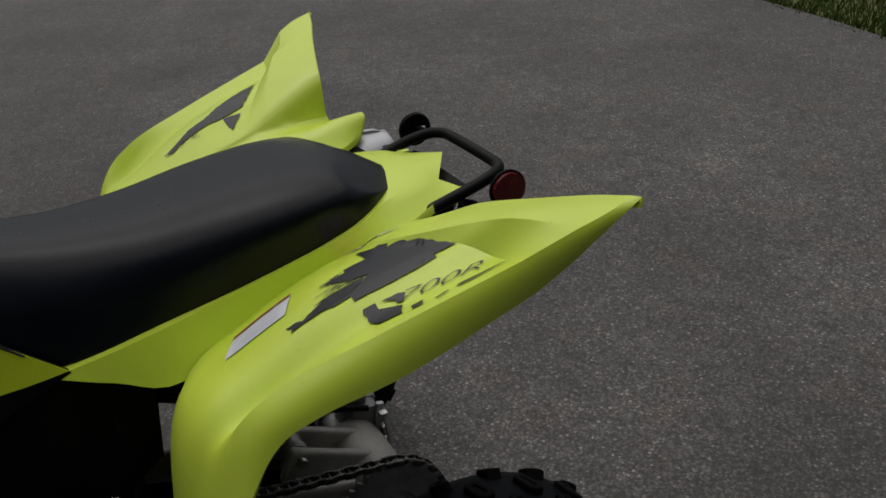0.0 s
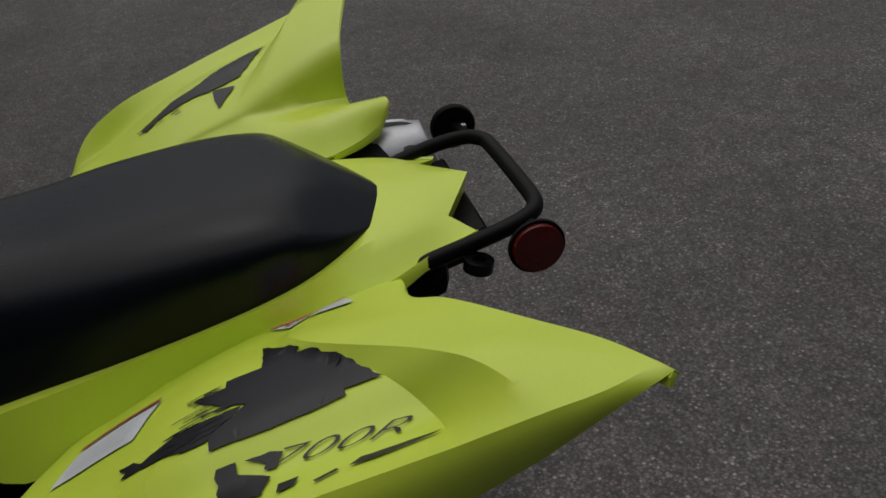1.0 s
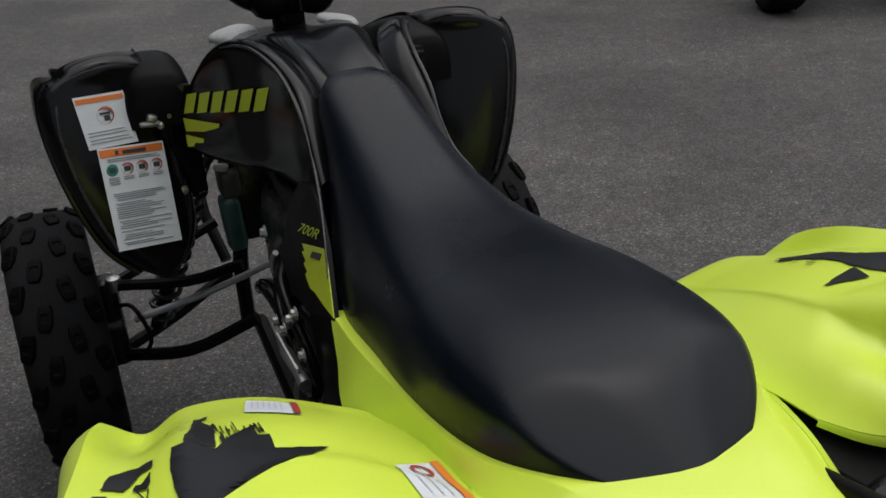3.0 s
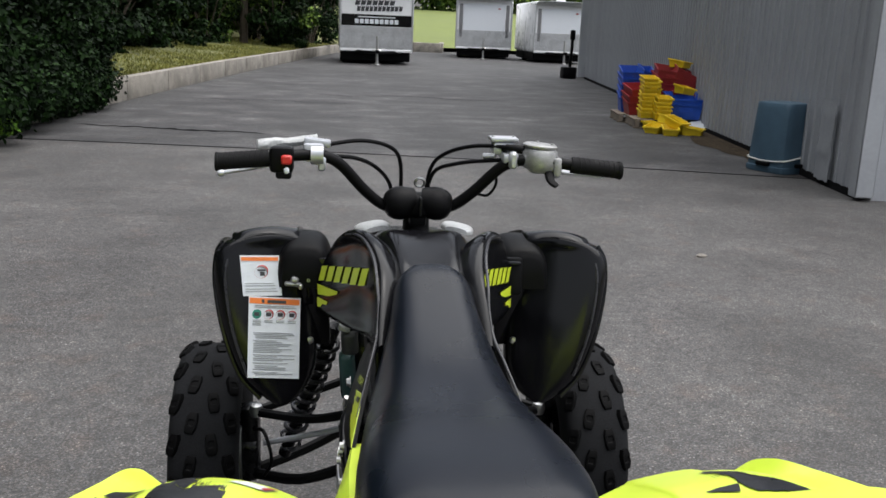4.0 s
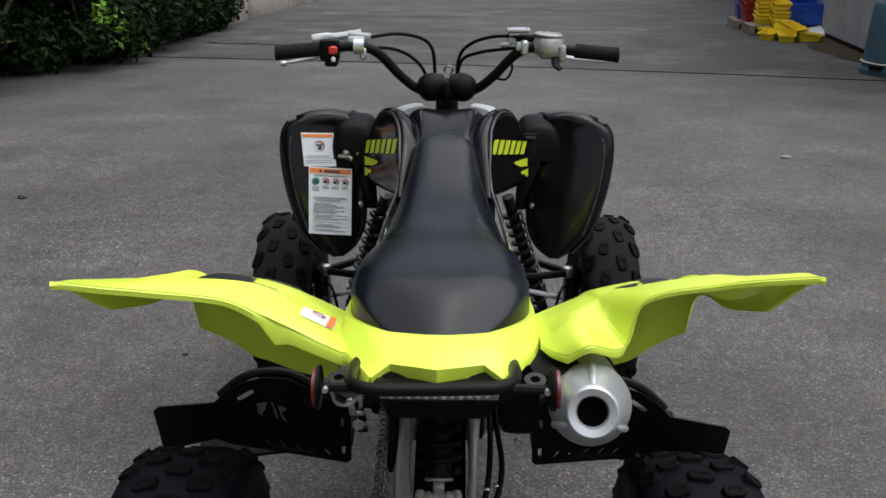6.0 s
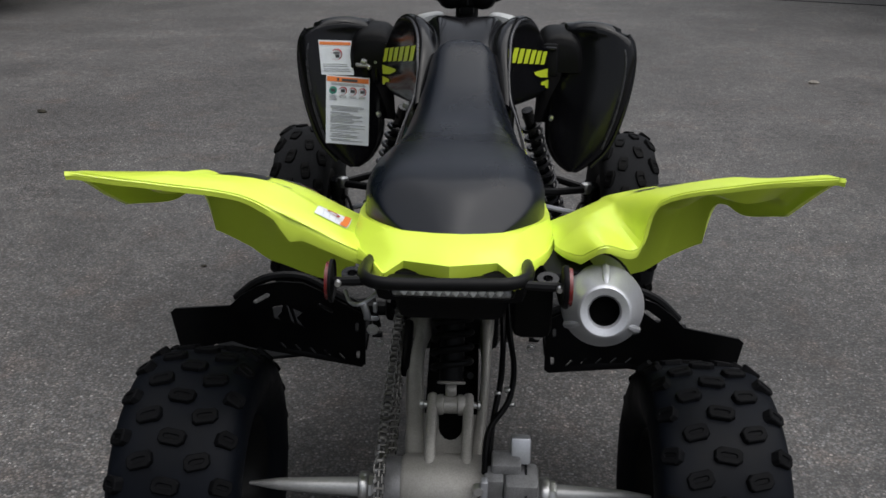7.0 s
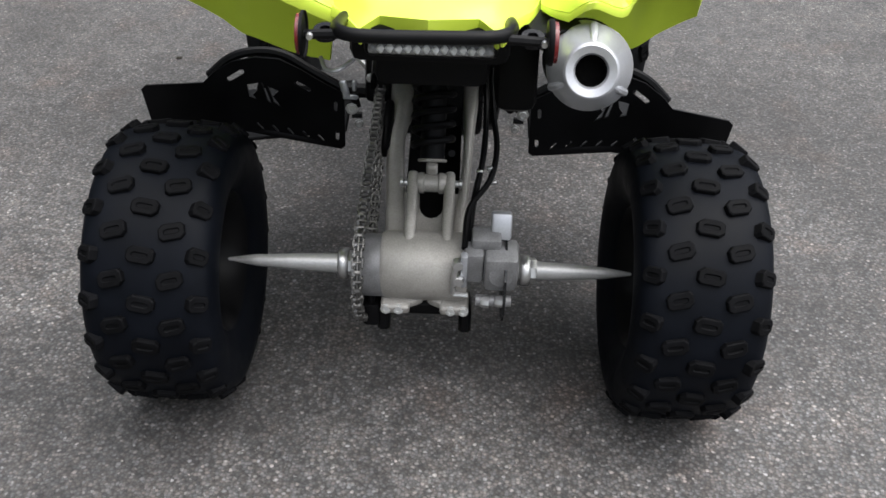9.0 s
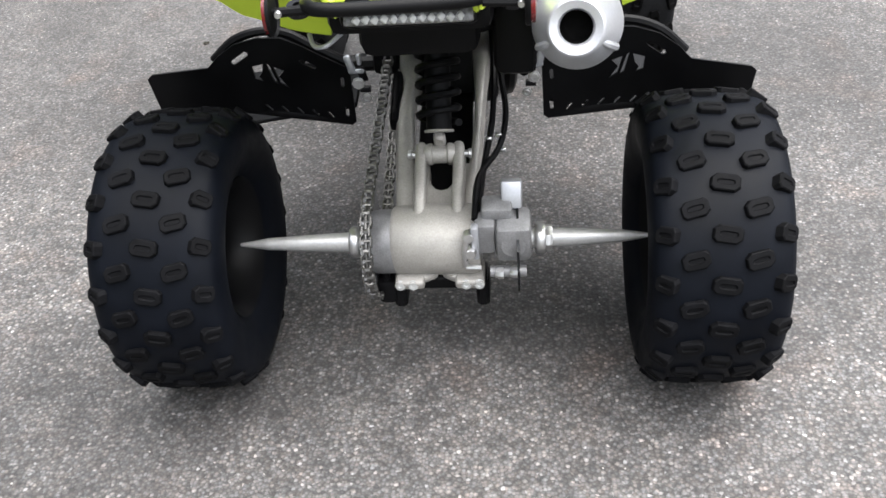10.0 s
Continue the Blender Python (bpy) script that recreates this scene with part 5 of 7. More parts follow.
for x in (-0.072, -0.050, 0.040, 0.062):
    part("bolt", moved(bolt(0.0062, 0.006, "y"), x, -0.053, 0.192, 18, 0, 180), STEEL, arm)
part("bracket_foot", moved(box(0.16, 0.05, 0.03, 0.006), -0.006, 0.0, 0.172), BLACK, arm)
for s in (-1, 1):
    part("skid_post", moved(box(0.022, 0.06, 0.05, 0.006), -0.006 + s * 0.072, -0.004, 0.150), BLACK, arm)
part("shock_bolt", moved(lathe([(0, -0.056), (0.008, -0.056), (0.009, -0.050), (0.006, -0.048), (0.006, 0.048), (0.009, 0.05), (0.008, 0.054), (0, 0.054)], 12, "x"), -0.002, 0.108, 0.352), STEEL, arm)
shock = part("rear_shock", join(moved(lathe([(0.0, -0.026), (0.016, -0.026), (0.019, -0.020), (0.019, -0.014), (0.016, -0.012), (0.016, 0.012), (0.019, 0.014), (0.019, 0.020), (0.016, 0.026), (0, 0.026)], 20, "x"), -0.002, 0.108, 0.352), moved(box(0.020, 0.018, 0.030, 0.004), -0.002, 0.116, 0.376, 25)), CAST, atv, "rear shock absorber with a black coil spring")
axis_a, axis_b = np.array((-0.002, 0.120, 0.388)), np.array((-0.002, 0.300, 0.700))
d = (axis_b - axis_a) / np.linalg.norm(axis_b - axis_a)
ang = math.degrees(math.atan2(d[1], d[2]))
part("shock_cup", moved(lathe([(0.0, 0), (0.024, 0.0), (0.026, 0.002), (0.025, 0.005), (0.0, 0.005)], 24, "z"), *axis_a, -ang), CAST, shock)
part("shock_body", moved(lathe([(0.0, 0.006), (0.022, 0.006), (0.022, 0.22), (0.028, 0.23), (0.028, 0.34), (0, 0.34)], 20, "z"), *axis_a, -ang), BLACK, shock)
coil = [(0.034 * math.cos(t), 0.034 * math.sin(t), 0.016 + 0.026 * t / (2 * math.pi)) for t in np.linspace(0, 2 * math.pi * 10, 130)]
part("spring", moved(tube(coil, 0.0066, 8, 1), *axis_a, -ang), BLACK, shock, "black coil spring")

# sprocket, chain
SPR, PITCH = 0.094, 0.0159
teeth = []
for i in range(38 * 4):
    a = 2 * math.pi * i / (38 * 4)
    teeth.append(((SPR + (0.004 if i % 4 in (1, 2) else -0.004)) * math.cos(a), (SPR + (0.004 if i % 4 in (1, 2) else -0.004)) * math.sin(a)))
spk = plate(teeth, 0.006, [[(0.045 * math.cos(a), 0.045 * math.sin(a)) for a in np.linspace(0, 2 * np.pi, 24, endpoint=False)]])
sprocket = part("sprocket", moved(spk, -0.118, 0, 0.247, 0, 0, 90), CASTDARK, atv, "dark rear sprocket")
part("sprocket_hub", moved(lathe([(0.02, -0.016), (0.052, -0.016), (0.055, -0.004), (0.055, 0.03), (0.02, 0.03)], 28, "x"), -0.105, 0, 0.247), CASTDARK, sprocket)
FRONT = np.array((0.545, 0.405))
dv = FRONT - np.array((0.0, 0.247))
dist = np.linalg.norm(dv)
base_a = math.atan2(dv[1], dv[0])
al = math.acos((SPR - 0.036) / dist)
t1, t2 = base_a + al, base_a - al
path2 = [(SPR * math.cos(a), 0.247 + SPR * math.sin(a)) for a in np.linspace(t1, t2 + 2 * math.pi, 60)]
path2 += [tuple(FRONT + 0.036 * np.array((math.cos(a), math.sin(a)))) for a in np.linspace(t2, t1, 20)]
path2.append(path2[0])
pp = np.array(path2)
seg = np.r_[0, np.cumsum(np.linalg.norm(np.diff(pp, axis=0), axis=1))]
nlinks = int(seg[-1] // PITCH)
CX = -0.115
chain = part("chain", tube([(CX, y, z) for y, z in path2[:-1]], 0.0030, 6, 1), CHAINSTEEL, atv, "oily steel drive chain")
pin = join(*[moved(box(0.0022, PITCH * 1.28, 0.0118, 0.0024, 1), x) for x in (-0.0082, 0.0082)], lathe([(0.0, -0.0105), (0.0034, -0.0105), (0.0034, 0.0105), (0.0, 0.0105)], 8, "x"))
inn = join(*[moved(box(0.0022, PITCH * 1.25, 0.0112, 0.0024, 1), x) for x in (-0.0057, 0.0057)], lathe([(0.0, -0.0055), (0.0050, -0.0055), (0.0050, 0.0055), (0.0, 0.0055)], 8, "x"))
datas = [None, None]
for i in range(nlinks):
    s = (i + 0.5) * seg[-1] / nlinks
    y, z = (np.interp(s, seg, pp[:, c]) for c in (0, 1))
    y2, z2 = (np.interp(min(s + 0.004, seg[-1]), seg, pp[:, c]) for c in (0, 1))
    ob = part("link", (pin, inn)[i % 2] if datas[i % 2] is None else None, CHAINSTEEL, chain, data=datas[i % 2])
    datas[i % 2] = ob.data
    ob.matrix_basis = pose(CX, y, z, math.degrees(math.atan2(z2 - z, y2 - y)))
part("sprocket_guard", join(moved(box(0.034, 0.070, 0.050, 0.010, 2), -0.100, 0.0, 0.160), moved(box(0.012, 0.10, 0.04, 0.005), -0.100, 0.02, 0.188)), BLACK, sprocket, "black guard under the sprocket")
part("chain_guide", moved(box(0.018, 0.130, 0.030, 0.006, 2), -0.094, 0.285, 0.368, 18.8), BLACK, atv)

# brake
disc_pts = [(0.088 * math.cos(a) + (0.004 * math.cos(a) if i % 3 == 0 else 0), 0.088 * math.sin(a)) for i, a in enumerate(np.linspace(0, 2 * np.pi, 48, endpoint=False))]
disc = plate(disc_pts, 0.004, [[(0.05 * math.cos(a), 0.05 * math.sin(a)) for a in np.linspace(0, 2 * np.pi, 24, endpoint=False)]] + [slot(0.069 * math.cos(a), 0.069 * math.sin(a), 0.014, 0.006, math.degrees(a)) for a in np.linspace(0, 2 * np.pi, 10, endpoint=False)])
part("brake_disc", moved(disc, 0.131, 0, 0.247, 0, 0, 90), ENGINE, atv, "thin dark brake disc")
cal = part("brake_caliper", join(moved(box(0.058, 0.060, 0.074, 0.010, 2), 0.122, -0.040, 0.284, 10), moved(box(0.034, 0.05, 0.064, 0.007, 2), 0.076, -0.036, 0.290, 10), moved(box(0.05, 0.04, 0.024, 0.006, 2), 0.096, -0.03, 0.330, 10), moved(lathe([(0, -0.02), (0.02, -0.02), (0.021, 0.018), (0.016, 0.024), (0, 0.024)], 16, "x"), 0.122, -0.052, 0.282, 0, 0, 90)), CASTDARK, atv, "grey cast brake caliper")
part("caliper_cap", moved(box(0.034, 0.030, 0.046, 0.005, 2), 0.120, -0.012, 0.345, -20), SILVER, cal, "pale square caliper cap")
part("caliper_arm", moved(box(0.012, 0.016, 0.075, 0.004, 2), 0.060, -0.060, 0.285, 12), SILVER, cal)
part("caliper_arm", join(tube([(0.043, -0.068, 0.242), (0.043, -0.070, 0.272), (0.048, -0.068, 0.300)], 0.0045, 8), tube([(0.043, -0.068, 0.240), (0.068, -0.068, 0.238)], 0.0045, 8, 1)), STEEL, cal)
for p in ((0.098, -0.062, 0.222), (0.122, -0.062, 0.224), (0.050, -0.066, 0.300), (0.052, -0.066, 0.268)):
    part("bolt", moved(lathe([(0, -0.008), (0.008, -0.008), (0.0105, -0.002), (0.0105, 0.006), (0, 0.006)], 8, "x" if p[2] < 0.23 else "y"), *p), STEEL, cal)
part("caliper_pin", moved(lathe([(0, -0.03), (0.010, -0.03), (0.010, 0.03), (0, 0.03)], 10, "x"), 0.112, -0.058, 0.222), CASTDARK, cal)
HOSES = [[(0.060, -0.045, 0.318), (0.066, 0.03, 0.350), (0.100, 0.09, 0.372), (0.112, 0.16, 0.400), (0.104, 0.24, 0.440), (0.10, 0.34, 0.52)], [(0.066, -0.03, 0.320), (0.074, 0.06, 0.352), (0.088, 0.14, 0.392), (0.092, 0.24, 0.44), (0.086, 0.36, 0.50)]]
for h in HOSES:
    part("brake_hose", tube(h, 0.0055, 8), BLACK, cal)
for p in ((0.082, 0.11, 0.378), (0.100, 0.115, 0.382), (0.106, 0.09, 0.368)):
    part("hose_clip", moved(box(0.012, 0.01, 0.008, 0.002), *p), STEEL, cal)

# grab bar, tail light, undertray
grab_path = [(-0.112, -0.06, 0.722), (-0.114, -0.14, 0.741), (-0.114, -0.205, 0.755), (-0.108, -0.240, 0.762), (-0.090, -0.257, 0.764), (-0.050, -0.260, 0.764), (0.050, -0.257, 0.765), (0.078, -0.253, 0.765), (0.098, -0.236, 0.763), (0.105, -0.200, 0.757), (0.106, -0.140, 0.742), (0.108, -0.060, 0.722)]
grab = part("grab_bar", tube(grab_path, 0.0088, 12, 5), POWDER, atv, "black tubular grab bar behind the tail")
for s in (-1, 1):
    part("reflector_stay", tube([(s * 0.098, -0.244, 0.760), (s * 0.150, -0.238, 0.755)], 0.0065, 8, 1), POWDER, grab)
    part("reflector_back", moved(lathe([(0, -0.003), (0.0265, -0.003), (0.0285, 0.0), (0.0285, s * 0.004), (0, s * 0.004)], 28, "x"), s * 0.150, -0.236, 0.755), BLACK, grab)
    part("reflector", moved(lathe([(0, 0), (0.0255, 0), (0.025, s * 0.005), (0.012, s * 0.0065), (0, s * 0.0068)], 28, "x"), s * 0.154, -0.236, 0.755), REDLENS, grab, "round red reflector")
    part("stay_bolt", moved(lathe([(0, -0.004), (0.0038, -0.004), (0.0046, 0.0), (0.0046, 0.003), (0, 0.003)], 10, "y"), s * 0.143, -0.246, 0.756), STEEL, grab, "small bright bolt")
    part("bar_tab", moved(lathe([(0.007, -0.006), (0.015, -0.006), (0.015, 0.006), (0.007, 0.006)], 16, "z", close=True), s * 0.133, -0.182, 0.737, 12), BLACKGLOSS, grab)
    part("bar_plug", moved(box(0.022, 0.024, 0.034, 0.008, 2), s * 0.104, -0.140, 0.728, 15), BLACK, grab)
tray = part("undertray", moved(box(0.215, 0.23, 0.05, 0.016, 2), 0, -0.045, 0.710), BLACK, atv, "black plastic undertray")
part("tray_keel", moved(box(0.170, 0.20, 0.09, 0.02, 2), 0, 0.02, 0.66), BLACK, tray)
part("light_housing", moved(box(0.176, 0.06, 0.040, 0.010, 2), 0.003, -0.156, 0.722, -12), BLACK, tray)
part("light_hood", moved(box(0.176, 0.040, 0.007, 0.003), 0.003, -0.188, 0.740, -10), BLACK, tray)
lamp = part("tail_light", moved(box(0.164, 0.010, 0.020, 0.004, 2), 0.003, -0.184, 0.722, -28), LENS, atv, "clear tail light strip with diamond cells")
for i in range(12):
    part("light_cell", moved(box(0.0096, 0.006, 0.0096, 0.0015), -0.062 + i * 0.0118, -0.189, 0.7205 + 0.001 * (i % 2), -28, 45, 0), FROST, lamp)

part("inner_guard", moved(box(0.070, 0.120, 0.006, 0.002), 0.158, -0.090, 0.734, 0, -6, 12), BLACK, atv, "black guard plate between tail and fender")
part("muffler_hanger", join(moved(box(0.066, 0.15, 0.150, 0.016, 2), 0.132, 0.120, 0.590, -10), moved(box(0.050, 0.05, 0.070, 0.010, 2), 0.140, 0.210, 0.490, -14)), BLACK, atv, "black hanger plate beside the muffler")
# muffler
muf = part("muffler", moved(lathe([(0.0, 0.56), (0.030, 0.56), (0.046, 0.50), (0.058, 0.42), (0.060, 0.10), (0.060, 0.085), (0.062, 0.080), (0.062, 0.062), (0.058, 0.045), (0.049, 0.022), (0.040, 0.004), (0.038, -0.002), (0.035, -0.004), (0.0245, -0.001), (0.0222, 0.003), (0.0215, 0.02), (0.020, 0.12), (0.0, 0.12)], 40, "y"), 0.208, -0.214, 0.710, -18, 0, -5, 0.93), SILVER, atv, "silver muffler with a conical end cap")
part("muffler_bore", moved(lathe([(0.0, 0.030), (0.0200, 0.030), (0.0216, 0.007), (0.0219, 0.007), (0.0219, 0.10), (0.0, 0.10)], 24, "y"), 0.208, -0.214, 0.710, -18, 0, -5, 0.93), DARKBORE, muf)
for i in range(3):
    a = radians(90 + 120 * i)
    c, q = math.cos(a), math.sin(a)
    part("cap_rib", moved(tube([(0.0375 * c, 0.006, 0.0375 * q), (0.0480 * c, 0.020, 0.0480 * q), (0.0590 * c, 0.047, 0.0590 * q), (0.0615 * c, 0.070, 0.0615 * q)], [0.003, 0.006, 0.006, 0.003], 8), 0.208, -0.214, 0.710, -18, 0, -5, 0.93), SILVER, muf)
part("muffler_strap", moved(lathe([(0.060, -0.012), (0.0635, -0.010), (0.0635, 0.010), (0.060, 0.012)], 36, "y"), 0.2305, 0.05, 0.619, -18, 0, -5, 0.98), POWDER, muf)

# heel guards
GUARD = [(-0.562, 0.430), (-0.553, 0.438), (-0.448, 0.440), (-0.425, 0.462), (-0.390, 0.484), (-0.345, 0.494), (-0.300, 0.492), (-0.262, 0.474), (-0.215, 0.447), (-0.184, 0.432), (-0.178, 0.420), (-0.181, 0.312), (-0.190, 0.304), (-0.400, 0.336), (-0.422, 0.342), (-0.450, 0.356), (-0.545, 0.338), (-0.553, 0.344)]
HOLES = [slot(-0.385, 0.455, 0.040, 0.010, 32), slot(-0.258, 0.438, 0.034, 0.009, -28), slot(-0.196, 0.400, 0.022, 0.007, 85), slot(-0.196, 0.335, 0.024, 0.007, 85), [(-0.366, 0.436), (-0.344, 0.440), (-0.348, 0.424), (-0.356, 0.414), (-0.350, 0.404), (-0.364, 0.410)], [(-0.338, 0.442), (-0.333, 0.438), (-0.322, 0.396), (-0.330, 0.402)], [(-0.326, 0.434), (-0.306, 0.424), (-0.318, 0.412), (-0.302, 0.386), (-0.318, 0.398)]]
HOLES += [slot(-0.230 - 0.030 * i, 0.326 + 0.0046 * i, 0.018, 0.0045, -50) for i in range(5)]
for s in (-1, 1):
    drop = 0.0 if s < 0 else -0.030
    gv = plate(GUARD, 0.005, HOLES)
    V = np.array(gv[0])
    V[:, 1] += 0.30 + 0.018 * np.cos((V[:, 0] + 0.33) * 9) - 0.10 * (V[:, 2] - 0.38)
    if s > 0:
        V[:, 2] += drop * np.clip((-V[:, 0] - 0.25) / 0.3, 0, 1)
        V[:, 0] *= -1
    gd = part("heel_guard", (V, gv[1]), POWDER, atv, "black slotted heel guard plate", sharp=30)
    loop = [(-0.440, 0.325, 0.446), (-0.395, 0.327, 0.483), (-0.345, 0.330, 0.497), (-0.295, 0.330, 0.492), (-0.245, 0.325, 0.466), (-0.185, 0.320, 0.434)]
    part("guard_edge", tube([(-s * x, y, z + (drop * min(1, max(0, (-x - 0.25) / 0.3)))) for x, y, z in loop], 0.009, 8), POWDER, gd)
    part("foot_well", moved(box(0.33, 0.20, 0.008, 0.003), s * 0.345, 0.43, 0.322, 6, s * 8, 0), POWDER, gd)
    part("guard_stay", join(moved(box(0.016, 0.004, 0.030, 0.0015), s * 0.160, 0.325, 0.405, 0, s * 12, 0), moved(lathe([(0, -0.010), (0.007, -0.010), (0.007, 0.010), (0, 0.010)], 8, "x"), s * 0.158, 0.33, 0.372)), POWDER, gd)
    part("guard_bracket", join(moved(box(0.014, 0.010, 0.036, 0.004, 2), s * 0.176, 0.296, 0.440, 0, s * 14, 0), moved(box(0.030, 0.010, 0.008, 0.003), s * 0.166, 0.298, 0.424), moved(box(0.008, 0.010, 0.020, 0.002), s * 0.158, 0.298, 0.448)), SILVER, gd, "bright guard bracket")
    part("bolt", moved(bolt(0.008, 0.008), s * 0.163, 0.290, 0.404, 0, 0, 180), STEEL, gd)
    part("bolt", moved(bolt(0.006, 0.008), s * 0.150, 0.292, 0.372, 0, 0, 180), STEEL, gd)
    part("foot_peg", tube([(s * 0.15, 0.47, 0.36), (s * 0.30, 0.47, 0.36)], 0.016, 8, 1), POWDER, atv)
part("brake_pedal", tube([(0.145, 0.40, 0.36), (0.16, 0.52, 0.38), (0.20, 0.60, 0.40)], 0.009, 8), POWDER, atv)
part("wire_loop", tube([(-0.172, 0.01, 0.622), (-0.160, -0.02, 0.616), (-0.140, -0.03, 0.620), (-0.118, -0.015, 0.632)], 0.0034, 8), SILVER, atv, "thin pale wire")

# ---------------------------------------------------------------- engine, frame, front suspension
def bar3(name, pts, r, m=POWDER, label="", n=8, smooth=4, parent=None):
    return part(name, tube(pts, r, n, smooth), m, parent or atv, label)


for s in (-1, 1):
    fr = part("frame_side", join(moved(box(0.050, 0.10, 0.26, 0.015, 2), s * 0.112, 0.44, 0.545, 8), moved(box(0.050, 0.08, 0.12, 0.012, 2), s * 0.122, 0.42, 0.43, -12), moved(lathe([(0, -0.03), (0.030, -0.03), (0.032, 0.03), (0, 0.03)], 18, "x"), s * 0.118, 0.45, 0.405)), BLACK, atv, "black frame side behind the swingarm")
    part("pivot_bolt", moved(lathe([(0, -0.006), (0.006, -0.006), (0.008, 0.0), (0.008, 0.006), (0, 0.006)], 8, "y"), s * 0.136, 0.375, 0.43), STEEL, fr)
    part("bolt", moved(bolt(0.005, 0.008, "y"), s * 0.134, 0.378, 0.478, 0, 0, 180), STEEL, fr)
    part("fuel_hose", tube([(s * 0.120, 0.37, 0.66), (s * 0.128, 0.34, 0.58), (s * 0.120, 0.34, 0.50), (s * 0.128, 0.36, 0.42)], 0.007, 8), BLACKGLOSS, fr)
part("inner_mudguard", moved(box(0.098, 0.012, 0.34, 0.005, 2), 0.0, 0.385, 0.515, -16), BLACK, atv, "black mudguard behind the shock")
part("subframe", join(moved(box(0.21, 0.36, 0.10, 0.02, 2), 0, 0.25, 0.63), moved(box(0.19, 0.20, 0.14, 0.02, 2), 0, 0.42, 0.60)), BLACK, atv, "black airbox below the seat")
eng = part("engine", join(moved(box(0.20, 0.34, 0.24, 0.03, 2), 0, 0.66, 0.36), moved(box(0.15, 0.17, 0.22, 0.02, 2), 0, 0.70, 0.56, -12), moved(box(0.13, 0.15, 0.06, 0.02, 2), 0, 0.73, 0.69, -12)), ENGINE, atv, "dark single-cylinder engine", sharp=35)
for i in range(6):
    part("cooling_fin", moved(box(0.140, 0.150, 0.006, 0.002), 0, 0.695 + i * 0.005, 0.485 + i * 0.025, -12), ENGINE, eng)
for s in (-1, 1):
    part("engine_cover", moved(lathe([(0, 0), (0.095, 0), (0.095, 0.018), (0.080, 0.034), (0.03, 0.042), (0, 0.042)], 28, "x"), s * 0.10, 0.62, 0.36, 0, 0, 0 if s > 0 else 180), ENGINE, eng)
    part("cover_cap", moved(lathe([(0, 0), (0.036, 0), (0.033, 0.014), (0, 0.016)], 20, "x"), s * 0.14, 0.62, 0.36, 0, 0, 0 if s > 0 else 180), SILVER, eng, "silver cap on the engine cover")
    for k in range(6):
        a = 2 * math.pi * k / 6
        part("bolt", moved(bolt(0.006, 0.006, "x"), s * 0.118, 0.62 + 0.086 * math.cos(a), 0.36 + 0.086 * math.sin(a), 0, 0, 0 if s > 0 else 180), STEEL, eng)
    bar3("frame_tube", [(s * 0.105, 0.30, 0.66), (s * 0.118, 0.48, 0.52), (s * 0.122, 0.56, 0.38), (s * 0.110, 0.62, 0.22), (s * 0.085, 0.90, 0.20), (s * 0.08, 1.20, 0.24)], 0.016)
    bar3("frame_tube", [(s * 0.09, 0.52, 0.66), (s * 0.095, 0.80, 0.74), (s * 0.08, 1.00, 0.82), (s * 0.085, 1.12, 0.62), (s * 0.10, 1.20, 0.40), (s * 0.10, 1.22, 0.24)], 0.016)
    lower = bar3("lower_arm", [(s * 0.105, 1.08, 0.315), (s * 0.24, 1.14, 0.245), (s * 0.375, 1.27, 0.200)], 0.0135, parent=None)
    bar3("arm_rod", [(s * 0.105, 1.34, 0.300), (s * 0.24, 1.31, 0.240), (s * 0.375, 1.275, 0.200)], 0.0135, parent=lower)
    upper = bar3("upper_arm", [(s * 0.120, 1.08, 0.440), (s * 0.22, 1.13, 0.405), (s * 0.350, 1.235, 0.378)], 0.0115)
    bar3("arm_rod", [(s * 0.120, 1.33, 0.430), (s * 0.22, 1.31, 0.400), (s * 0.350, 1.25, 0.378)], 0.0115, parent=upper)
    part("ball_joint", moved(lathe([(0, -0.018), (0.014, -0.014), (0.018, 0), (0.014, 0.014), (0, 0.018)], 12, "z"), s * 0.354, 1.236, 0.382), STEEL, upper, "bright ball joint")
    part("knuckle", join(moved(box(0.05, 0.06, 0.20, 0.014, 2), s * 0.372, 1.270, 0.285), moved(lathe([(0, -0.03), (0.05, -0.03), (0.05, 0.03), (0, 0.03)], 20, "x"), s * 0.385, 1.28, 0.266)), ENGINE, atv)
    part("front_brake_disc", moved(lathe([(0.05, -0.002), (0.082, -0.002), (0.082, 0.002), (0.05, 0.002)], 36, "x", close=True), s * 0.392, 1.28, 0.266), STEEL, atv)
    bar3("tie_rod", [(s * 0.05, 1.08, 0.432), (s * 0.19, 1.12, 0.375), (s * 0.330, 1.168, 0.328)], 0.0075, SILVER, "bright steel tie rod", smooth=2)
    fs = part("front_shock", tube([(s * 0.285, 1.24, 0.265), (s * 0.165, 1.12, 0.640)], [0.016, 0.016], 12, 1), ENGINE, atv, "front shock absorber with a black coil spring")
    a0, a1 = np.array((s * 0.275, 1.23, 0.295)), np.array((s * 0.175, 1.13, 0.610))
    dd = a1 - a0
    ln = np.linalg.norm(dd)
    e1 = np.cross(dd, (0, 0, 1.0))
    e1 /= np.linalg.norm(e1)
    e2 = np.cross(dd / ln, e1)
    coil = [a0 + dd * (t / (2 * math.pi * 11)) + 0.025 * (math.cos(t) * e1 + math.sin(t) * e2) for t in np.linspace(0, 2 * math.pi * 11, 132)]
    # the black spring is coloured grey to stand in for its lit coils
    part("spring", tube(coil, 0.0055, 8, 1), GREYGLINT, fs)
